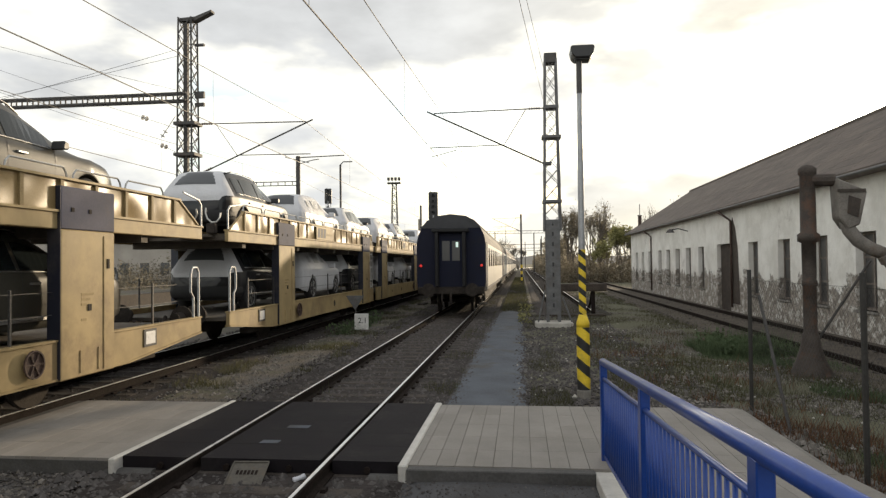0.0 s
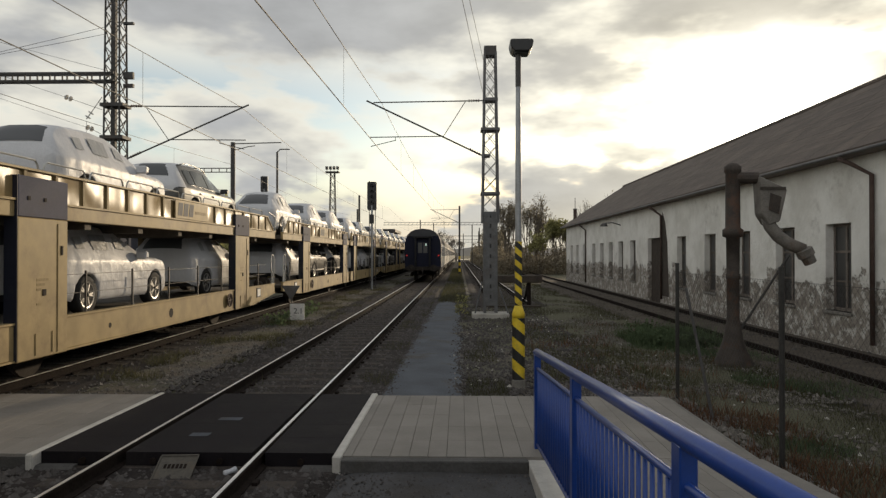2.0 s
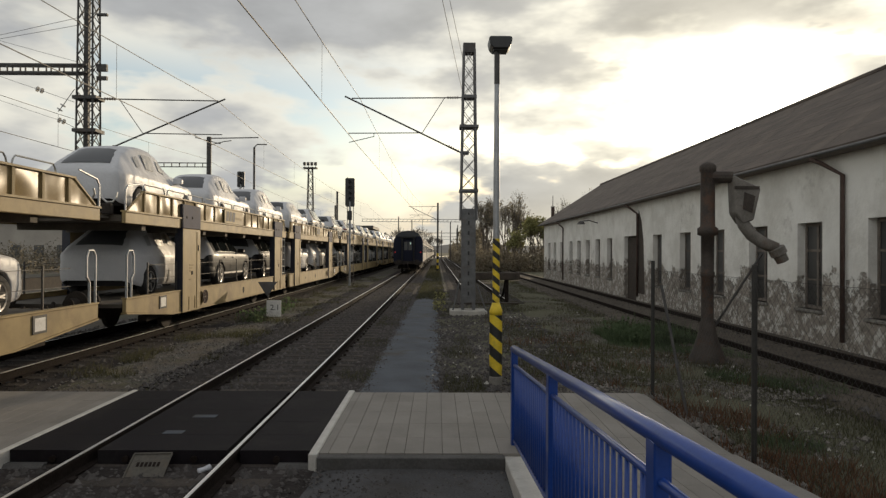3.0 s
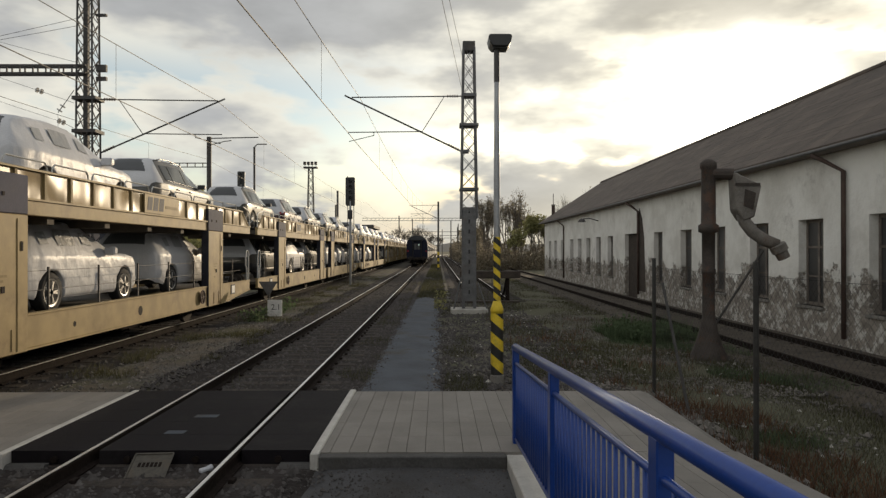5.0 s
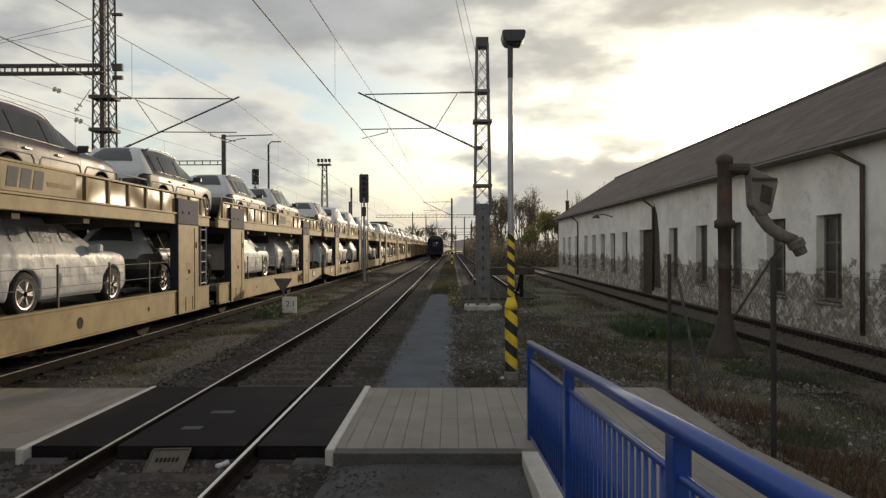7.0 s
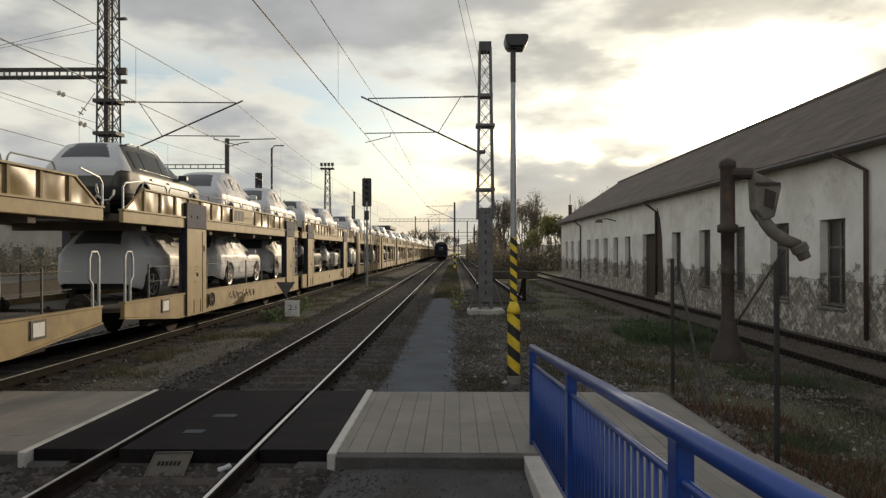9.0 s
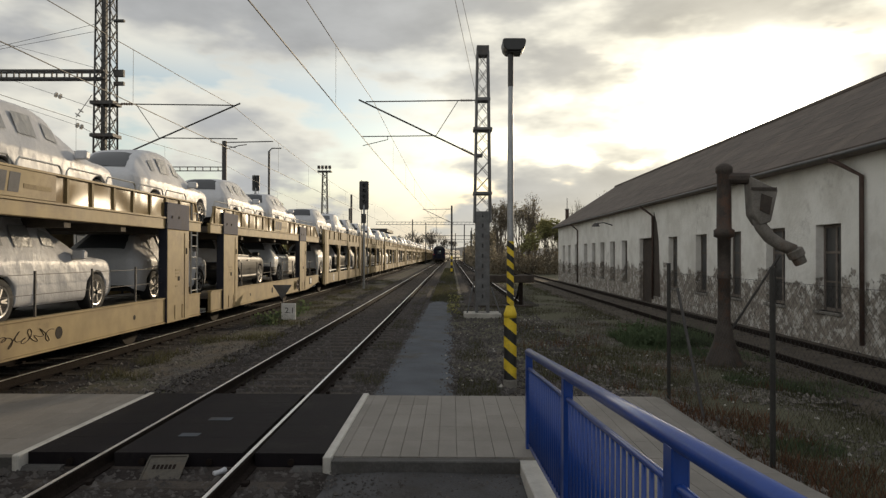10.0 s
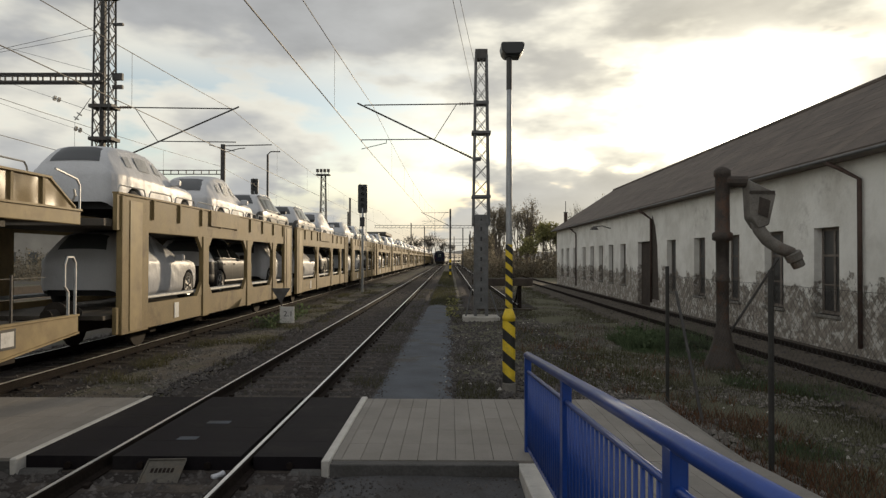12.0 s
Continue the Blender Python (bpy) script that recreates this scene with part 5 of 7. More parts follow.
    for a, sg in ((YEND[0], -1), (YEND[1], 1)):
        part("bridge_plate", boxes((-1.15, -0.35, min(a, a + sg * 0.42), max(a, a + sg * 0.42), 2.72, 2.76), (0.35, 1.15, min(a, a + sg * 0.42), max(a, a + sg * 0.42), 2.72, 2.76)), DECK, w)
        for sx in (-1, 1):
            pts = ((0.98, 0.04, 3.38), (1.00, 0.09, 3.26), (1.06, 0.12, 3.13), (1.16, 0.13, 3.05), (1.27, 0.12, 3.06), (1.33, 0.09, 3.15), (1.33, 0.05, 3.26))
            part("bridge_lever", tube(bmesh.new(), [(sx * x, a + sg * y, z) for x, y, z in pts], 0.020, 6), HOOP_PAINT, w, "worn bright lever")
            part("lever_bracket", boxes((sx * 1.14 - 0.10, sx * 1.14 + 0.10, min(a, a + sg * 0.16), max(a, a + sg * 0.16), 2.80, 3.03)), UNDER, w, bevel=0.02)
    for sx in (-1, 1):
        lad = bmesh.new()
        for yy in (11.40, 11.80):
            beam(lad, (sx * 1.46, yy, 0.62), (sx * 1.46, yy, 3.30), 0.024, 5)
        for k in range(9):
            beam(lad, (sx * 1.46, 11.40, 0.85 + k * 0.28), (sx * 1.46, 11.80, 0.85 + k * 0.28), 0.016, 5)
        part("ladder", lad, HOOP_PAINT, w)
    part("bellows_bar", boxes((-0.5, 0.5, 12.0, 12.7, 0.55, 0.80), (-1.2, 1.2, 12.0, 12.7, 2.68, 2.76)), UNDER, w)
    for y, sg in ((YEND[0], -1), (YEND[1], 1)):
        for sx in (-0.875, 0.875):
            bf = part("buffer", lathe(bmesh.new(), [(0.11, 0.0), (0.11, sg * 0.28), (0.24, sg * 0.29), (0.24, sg * 0.33)], 14, "y"), UNDER, w, at=pose(sx, y, 1.0))
        part("coupling", tube(bmesh.new(), [(0, y, 0.95), (0, y + sg * 0.16, 0.78), (0, y + sg * 0.3, 0.9)], 0.04, 6), UNDER, w)
    running_gear(w, (0.9, 9.6, 15.1, 23.8))
    return w


RIB_OCHRE = mesh_of(boxes((-0.0575, 0.0575, -0.035, 0.035, 0.0, 0.42)), "rib", OCHRE)


def frame_wagon():
    """The other sort of wagon: dull ochre sides with braced window-like openings."""
    w = thing("car_wagon", "dull ochre double-deck car-carrying wagon with braced side openings", "railway wagon", group="wagons of the car train")
    for a, b in ((-3.1, 12.15), (12.55, 27.8)):
        part("lower_deck", boxes((-1.38, 1.38, a, b, 0.84, DZ1)), DECK, w)
        part("upper_deck", boxes((-1.38, 1.38, a, b, 2.66, DZ2)), DECK, w)
        part("underframe", boxes((-0.55, 0.55, a + 0.4, b - 0.3, 0.52, 0.84)), UNDER, w)
        cols = (a + 0.45, a + 4.9, a + 8.8, b - 3.3, b - 1.55) if a < 0 else (a + 0.25, a + 4.6, a + 8.6, b - 3.6, b - 1.75)
        for sx in (-1, 1):
            x0, x1 = (1.40, 1.485) if sx > 0 else (-1.485, -1.40)
            part("lower_side_beam", boxes((x0, x1, a + 0.3, b - 0.3, 0.52, 1.06)), OCHRE, w, bevel=0.012)
            part("upper_side_beam", boxes((x0, x1, a + 0.3, b - 0.3, 2.58, 3.30)), OCHRE, w, bevel=0.012)
            part("top_rail", boxes((x0 - 0.01, x1 + 0.03, a + 0.3, b - 0.3, 3.30, 3.34)), OCHRE, w)
            for y in np.arange(a + 1.9, b - 1.0, 1.45):
                part("rib", RIB_OCHRE, None, w, at=pose(sx * 1.48, float(y), 2.87))
            mid = (a + b) / 2 - 1
            part("name_board", boxes((x1 + 0.002 if sx > 0 else x0 - 0.028, x1 + 0.055 if sx > 0 else x0 - 0.002, mid - 1.2, mid + 1.2, 2.90, 3.32)), OCHRE, w, "plain board with faded lettering")
            for i, y in enumerate(cols):
                wide = 1.2 if i in (0, 4) else 0.42
                f0, f1 = (1.40, 1.52) if sx > 0 else (-1.52, -1.40)
                p = part("post", boxes((f0, f1, y, y + wide, 0.50, 3.28 if wide > 1 else 2.60)), OCHRE, w, bevel=0.012)
                if wide > 1:
                    g0, g1 = (f1, f1 + 0.015) if sx > 0 else (f0 - 0.015, f0)
                    part("post_strip", boxes((g0, g1, y + 0.32, y + 0.86, 0.55, 3.2)), SAND, p)
                else:
                    g0, g1 = (f0, f1 - 0.03) if sx > 0 else (f0 + 0.03, f1)
                    bm = bmesh.new()
                    for zz, s in ((2.60, -1), (1.06, 1)):
                        prism(bm, [(y, zz), (y - 0.35, zz), (y, zz + s * 0.35)], "x", g0, g1)
                        prism(bm, [(y + wide, zz), (y + wide + 0.35, zz), (y + wide, zz + s * 0.35)], "x", g0, g1)
                    part("gusset", bm, OCHRE, p)
            y = a + 0.4
            while y < b - 1.6:
                part("hoop_rail", HOOP, None, w, at=pose(sx * 1.45, y, 3.34))
                y += 1.40
            part("sill_tube", beam(bmesh.new(), (sx * 1.36, a + 0.8, 1.18), (sx * 1.36, b - 0.8, 1.18), 0.05, 6), GALV, w)
            xp = (1.487, 1.50) if sx > 0 else (-1.50, -1.487)
            part("label_card", boxes((*xp, a + 3.1, a + 3.35, 0.62, 0.98)), SIGN_WHITE, w)
    for sx in (-1, 1):
        lad = bmesh.new()
        for yy in (11.72, 12.12):
            beam(lad, (sx * 1.46, yy, 0.62), (sx * 1.46, yy, 3.30), 0.024, 5)
        for k in range(9):
            beam(lad, (sx * 1.46, 11.72, 0.85 + k * 0.28), (sx * 1.46, 12.12, 0.85 + k * 0.28), 0.016, 5)
        part("ladder", lad, HOOP_PAINT, w)
    for y, sg in ((YEND[0], -1), (YEND[1], 1)):
        for sx in (-0.875, 0.875):
            part("buffer", lathe(bmesh.new(), [(0.11, 0.0), (0.11, sg * 0.28), (0.24, sg * 0.29), (0.24, sg * 0.33)], 14, "y"), UNDER, w, at=pose(sx, y, 1.0))
    running_gear(w, (-0.3, 9.4, 15.3, 25.0))
    return w


# what stands on each wagon: upper deck, then lower deck, from its leading end
F, B, Z, S, P, W = ("film", "black", "bronze", "silver", "plum", "white")
LOADS = (
    ((F, F, S, F, Z), (F, F, B, F, Z)),
    ((B, F, W, F, S), (B, F, B, F, F)),
    ((F, F, F, F, S), (F, B, B, F, F)),
    ((Z, P, B, S, S), (Z, F, S, F, F)),
    ((Z, F, F, F, F), (F, F, F, B, W)),
    ((F, F, S, S, F), (F, B, F, F, S)),
    ((F, S, F, F, B), (F, F, B, F, F)),
)
KINDS = (("suv", "suv", "suv", "suv", "suv"), ("suv", "suv", "crossover", "suv", "suv"), ("crossover", "crossover", "crossover", "suv", "suv"), ("suv", "suv", "suv", "crossover", "suv"), ("suv", "crossover", "crossover", "suv", "suv"), ("suv", "crossover", "suv", "estate", "crossover"))
SPEED, PITCH, FIRST = 10.75, 31.85, -14.2
SLOTS = (0.45, 6.35, 11.9, 18.05, 23.4)


def make_car_train():
    sand, other = car_wagon(), frame_wagon()
    used = set()
    for i in range(13):
        stock = sand if i < 5 else other
        slack = (-0.3, 0.0, 0.12, 0.15, -0.05)[i] if i < 5 else 0.0
        m = pose(T2X, FIRST + i * PITCH + slack, 0)
        if id(stock) in used:
            wg = copy_thing(stock, m)
        else:
            wg = stock
            wg.matrix_basis = m
            used.add(id(stock))
        MOVERS.append(wg)
        if i == 4:
            # loose scrawl sprayed along the lower beam
            line = [(1.489, 3.2 + 0.022 * k + 0.09 * math.sin(k * 0.9), 0.76 + 0.13 * math.sin(k * 0.62) * math.cos(k * 0.17)) for k in range(100)]
            part("scrawl", tube(bmesh.new(), line, 0.006, 3), PIPE, wg, "unreadable sprayed scrawl")
        load = LOADS[i] if i < 5 else LOADS[5 if i % 2 else 6]
        for deck, z in ((0, DZ2), (1, DZ1)):
            for j in range(5):
                nudge = 0.5 if deck and j == 0 else (-0.75, -0.4)[j] if i == 3 and j < 2 and not deck else 0.35 if (i, j, deck) == (2, 4, 0) else (0.8 if i == 1 else 0.3) if deck and j == 4 else 0.0
                kind = "suv" if load[deck][j] != F else KINDS[min(i, 5)][j]
                MOVERS.append(place_car(kind, load[deck][j], pose(T2X + random.uniform(-0.03, 0.03), FIRST + i * PITCH + slack + SLOTS[j] + nudge + random.uniform(-0.08, 0.08), z)))


make_car_train()

# ---- the passenger train ----


def coach(last):
    c = thing("passenger_coach", "dark blue passenger coach with pale sides" + (", the last of the train" if last else ""), "railway coach", group="coaches of the passenger train")
    L = 26.0
    prof = [(1.38, 0.95), (1.415, 1.5), (1.415, 2.9), (1.36, 3.2), (1.20, 3.55), (0.95, 3.82), (0.6, 4.0), (0.0, 4.08)]
    full = prof + [(-x, z) for x, z in prof[-2::-1]]
    part("body", prism(bmesh.new(), full, "y", 0.5, L - 0.5), COACH, c)
    for sx in (-1, 1):
        a, b = (1.416, 1.424) if sx > 0 else (-1.424, -1.416)
        part("side_panel", boxes((a, b, 0.9, L - 0.9, 1.10, 2.92)), COACH_SIDE, c, "pale painted side")
        part("skirt_band", boxes((a, b, 0.9, L - 0.9, 0.97, 1.098)), COACH, c)
        for k in range(10):
            y = 2.6 + k * 2.25
            wn = part("window", boxes((a, b + 0.006 if sx > 0 else b, y, y + 1.4, 1.95, 2.75)) if sx > 0 else boxes((a - 0.006, b, y, y + 1.4, 1.95, 2.75)), CAR_GLASS, c)
        for y in (1.0, L - 1.75):
            part("door", boxes((a - 0.01 if sx < 0 else a, b + 0.01 if sx > 0 else b, y, y + 0.75, 1.0, 2.95)), COACH, c, "dark blue entrance door")
    rp = [(1.20 * 1.02, 3.56), (0.95 * 1.02, 3.84), (0.6 * 1.02, 4.02), (0, 4.10)]
    part("roof", prism(bmesh.new(), rp + [(-x, z) for x, z in rp[-2::-1]] + [(-1.18, 3.53), (1.18, 3.53)], "y", 0.45, L - 0.45), COACH_ROOF, c, "dark sooty roof")
    for y0, y1, sg in ((0.0, 0.5, -1), (L - 0.5, L, 1)):
        yf = 0.48 if sg < 0 else L - 0.48
        e = part("gangway", boxes((-0.62, -0.48, min(yf, yf + sg * 0.4), max(yf, yf + sg * 0.4), 1.15, 3.35), (0.48, 0.62, min(yf, yf + sg * 0.4), max(yf, yf + sg * 0.4), 1.15, 3.35), (-0.75, 0.75, min(yf, yf + sg * 0.4), max(yf, yf + sg * 0.4), 3.35, 3.50)), BUMPER, c, "black rubber gangway bellows", bevel=0.03)
        part("end_door", boxes((-0.48, 0.48, min(yf, yf + sg * 0.06), max(yf, yf + sg * 0.06), 1.15, 3.30)), COACH, e, "dark blue end door")
        q = yf + sg * 0.062
        part("door_pane", boxes((-0.36, -0.05, min(q, q + sg * 0.01), max(q, q + sg * 0.01), 2.2, 3.0), (0.05, 0.36, min(q, q + sg * 0.01), max(q, q + sg * 0.01), 2.2, 3.0)), OLD_GLASS, e)
        if last and sg < 0:
            part("inner_light", boxes((0.20, 0.30, q - 0.02, q - 0.012, 2.75, 2.95)), LIT, e, "glimmer of a lamp inside")
            for sx in (-1.24, 1.24):
                part("tail_lamp", lathe(bmesh.new(), [(0.055, 0.0), (0.055, -0.06), (0.02, -0.08)], 12, "y"), TAIL, c, "red tail lamp", at=pose(sx, 0.48, 2.0))
        part("end_beam", boxes((-1.35, 1.35, min(yf, yf + sg * 0.15), max(yf, yf + sg * 0.15), 0.85, 1.14)), UNDER, c, bevel=0.02)
        for sx in (-0.875, 0.875):
            part("buffer", lathe(bmesh.new(), [(0.10, 0.0), (0.10, sg * 0.3), (0.26, sg * 0.31), (0.27, sg * 0.36)], 14, "y"), UNDER, c, at=pose(sx, yf + sg * 0.12, 1.03))
        part("hose", tube(bmesh.new(), [(-0.35, yf + sg * 0.15, 0.95), (-0.36, yf + sg * 0.3, 0.6), (-0.30, yf + sg * 0.3, 0.42)], 0.03, 6), UNDER, c)
        part("coupling", tube(bmesh.new(), [(0, yf + sg * 0.15, 1.0), (0, yf + sg * 0.35, 0.75), (0, yf + sg * 0.28, 0.45)], 0.05, 6), UNDER, c)
        for sx0, sx1 in ((-1.40, -1.1), (1.1, 1.40)):
            part("side_step", boxes((sx0, sx1, min(yf, yf - sg * 0.9), max(yf, yf - sg * 0.9), 0.40, 0.46)), UNDER, c)
    part("underframe", boxes((-1.1, 1.1, 5.5, 20.5, 0.35, 0.95), (-1.25, 1.25, 0.7, L - 0.7, 0.78, 0.97)), UNDER, c)
    running_gear(c, (2.6, 5.1, L - 5.1, L - 2.6))
    return c


COACHES = []


def make_passenger_train():
    last = coach(True)
    COACHES.append((last, 0.0))
    mid = coach(False)
    for i in range(1, 6):
        COACHES.append((mid if i == 1 else copy_thing(mid, pose(T1X, 30 + i * 26.4, 0)), i * 26.4))


make_passenger_train()

# ---- masts, lamps, signals and wires ----


def lattice(bm, x, y, z0, z1, w0, w1, depth=None, bay=0.55, leg=0.035, brace=0.014):
    """Four legs with zigzag bracing on every side, tapering from w0 to w1."""
    d0 = w0 if depth is None else depth
    d1 = w1 if depth is None else depth

    def corner(i, z):
        k = (z - z0) / (z1 - z0)
        a, b = (w0 + (w1 - w0) * k) / 2, (d0 + (d1 - d0) * k) / 2
        sx, sy = ((-1, -1), (1, -1), (1, 1), (-1, 1))[i % 4]
        return (x + sx * a, y + sy * b, z)
    for i in range(4):
        beam(bm, corner(i, z0), corner(i, z1), leg, square=True)
    n = max(2, int((z1 - z0) / bay))
    for i in range(4):
        for k in range(n):
            za, zb = z0 + (z1 - z0) * k / n, z0 + (z1 - z0) * (k + 1) / n
            beam(bm, corner(i, za), corner(i + 1, zb), brace, 4)
            beam(bm, corner(i + 1, za), corner(i, zb), brace, 4)
    return bm


def insulator(bm, a, b, r=0.05, n=5):
    a, b = Vector(a), Vector(b)
    beam(bm, a, b, 0.02, 6)
    for i in range(n):
        c = a + (b - a) * ((i + 0.5) / n)
        d = (b - a).normalized() * 0.018
        beam(bm, c - d, c + d, r, 8)
    return bm


def cantilever(parent, x, y, tip_x, z_top, z_low, sgn):
    """Catenary bracket: top tube, slanting tube, register arm and steady arm."""
    bm = bmesh.new()
    beam(bm, (x, y, z_top), (tip_x, y, z_top - 0.05), 0.022, 6)
    beam(bm, (x, y, z_low), (tip_x - 0.25 * -sgn, y, z_top + 0.02), 0.030, 6)
    kx = x + (tip_x - x) * 0.36
    kz = z_low + (z_top - z_low) * 0.36
    beam(bm, (kx, y, kz), (x + (tip_x - x) * 0.16, y, z_top - 0.02), 0.014, 5)
    beam(bm, (kx, y, kz), (tip_x + sgn * 0.15, y, kz - 0.03), 0.018, 6)
    beam(bm, (tip_x - sgn * 0.8, y, kz - 0.02), (tip_x - sgn * 0.8, y, kz - 0.16), 0.012, 5)
    beam(bm, (tip_x - sgn * 0.8, y, kz - 0.14), (tip_x + sgn * 0.1, y, kz - 0.36), 0.014, 5)
    part("bracket_tube", bm, DARK_STEEL, parent)
    ins = bmesh.new()
    insulator(ins, (x + sgn * 0.12, y, z_top), (x + sgn * 0.55, y, z_top - 0.005))
    dv = Vector((tip_x - x, 0, z_top - z_low)).normalized()
    a = Vector((x, y, z_low)) + dv * 0.12
    insulator(ins, a, a + dv * 0.45)
    part("insulator", ins, PIPE, parent, "brown ribbed insulators")


def make_mast_right():
    m = thing("catenary_mast", "grey lattice catenary mast on a concrete plinth", "mast")
    x, y = 1.12, 24.5
    part("plinth", boxes((x - 0.66, x + 0.66, y - 0.5, y + 0.5, -0.4, -0.02)), PALE_CONCRETE, m, bevel=0.03)
    part("lattice", lattice(bmesh.new(), x, y, 3.2, 9.35, 0.56, 0.38, bay=0.52, leg=0.045), MAST_GREY, m)
    for sx in (-0.20, 0.20):
        for sy in (-0.2, 0.2):
            part("base_leg", boxes((x + sx - 0.05, x + sx + 0.05, y + sy - 0.05, y + sy + 0.05, -0.02, 3.2)), MAST_GREY, m)
    cover = part("guard_panel", boxes((x - 0.23, x + 0.23, y - 0.27, y - 0.25, 0.25, 3.6), (x - 0.23, x + 0.23, y + 0.25, y + 0.27, 0.25, 3.6), (x - 0.256, x - 0.252, y - 0.2, y + 0.2, 0.25, 3.6), (x + 0.252, x + 0.256, y - 0.2, y + 0.2, 0.25, 3.6)), MAST_GREY, m, "grey sheet guard round the foot")
    part("slot", boxes(*[(x - 0.03, x + 0.03, y - 0.276, y - 0.271, 0.5 + k * 0.36, 0.64 + k * 0.36) for k in range(9)]), BLACK, cover)
    part("foot_brace", tube(bmesh.new(), [(x - 0.55, y - 0.3, -0.02), (x - 0.30, y - 0.22, 1.1)], 0.03, 5), MAST_GREY, m)
    part("foot_brace", tube(bmesh.new(), [(x + 0.62, y - 0.3, -0.02), (x + 0.30, y - 0.22, 0.9)], 0.03, 5), MAST_GREY, m)
    part("head_plate", boxes((x - 0.22, x + 0.22, y - 0.22, y + 0.22, 9.2, 9.55)), DARK_STEEL, m, bevel=0.01)
    for z in (4.25, 6.55):
        part("band", boxes((x - 0.34, x + 0.34, y - 0.30, y + 0.30, z - 0.05, z + 0.05)), MAST_GREY, m, bevel=0.01)
    part("clamp", boxes((x - 0.27, x + 0.27, y - 0.25, y + 0.25, 7.57, 7.68)), MAST_GREY, m)
    part("clamp", boxes((x - 0.30, x + 0.0, y - 0.24, y + 0.24, 5.58, 5.66)), MAST_GREY, m)
    cantilever(m, x - 0.25, y, -3.1, 7.62, 5.62, -1)


make_mast_right()


def make_mast_left():
    m = thing("portal_mast", "tall dark lattice mast with a beam over the yard", "mast")
    x, y = -12.50, 24.4
    part("plinth", boxes((x - 0.7, x + 0.7, y - 0.7, y + 0.7, -0.4, 0.05)), CONCRETE, m, bevel=0.03)
    part("lattice", lattice(bmesh.new(), x, y, 0.05, 11.5, 0.66, 0.50, bay=0.62, leg=0.038, brace=0.018), DARK_STEEL, m)
    part("inner_post", boxes((x - 0.14, x + 0.02, y - 0.08, y + 0.08, 0.05, 11.35)), DARK_STEEL, m)
    part("head_arm", prism(bmesh.new(), [(x - 0.3, 11.50), (x + 0.36, 11.53), (x + 1.0, 11.76), (x + 1.0, 11.68), (x + 0.36, 11.38), (x - 0.3, 11.38)], "y", y - 0.15, y + 0.15), DARK_STEEL, m)
    b = bmesh.new()
    for dz in (-0.13, 0.15):
        for dy in (-0.15, 0.15):
            beam(b, (x, y + dy, 8.50 + dz), (x - 9.0, y + dy, 8.50 + dz), 0.045, square=True)
    for k in range(19):
        xa = x - 0.5 - k * 0.46
        for dy in (-0.15, 0.15):
            beam(b, (xa, y + dy, 8.37), (xa, y + dy, 8.65), 0.030, square=True)
    part("portal_beam", b, DARK_STEEL, m)
    for z in (7.47, 6.30):
        part("clamp", boxes((x - 0.42, x + 0.42, y - 0.33, y + 0.33, z - 0.06, z + 0.06)), DARK_STEEL, m)
    for za, zb in ((10.44, 10.52), (8.45, 8.70), (8.14, 8.27)):
        part("side_arm", boxes((x + 0.3, x + 0.66, y - 0.06, y + 0.06, za, zb)), DARK_STEEL, m)
    cantilever(m, x + 0.43, y, -7.87, 7.47, 5.55, 1)
    # second portal further along
    q = thing("portal_mast", "dark catenary post with a lattice beam behind the car train", "mast")
    part("post", beam(bmesh.new(), (-12.75, 38, -0.3), (-12.75, 38, 8.4), 0.13, 8), DARK_STEEL, q)
    b = bmesh.new()
    for dz in (0.0, 0.22):
        beam(b, (-12.75, 38, 6.72 + dz), (-19, 38, 6.72 + dz), 0.035, square=True)
    for k in range(14):
        beam(b, (-13.1 - k * 0.43, 38, 6.72), (-13.1 - k * 0.43, 38, 6.94), 0.03, square=True)
    part("beam", b, DARK_STEEL, q)
    part("top_arm", tube(bmesh.new(), [(-12.75, 38, 8.32), (-10.0, 38, 8.38)], 0.03, 6), DARK_STEEL, q)
    part("top_arm", tube(bmesh.new(), [(-12.7, 38, 7.95), (-11.9, 38, 8.15), (-11.5, 38, 8.2)], 0.025, 6), DARK_STEEL, q)


make_mast_left()


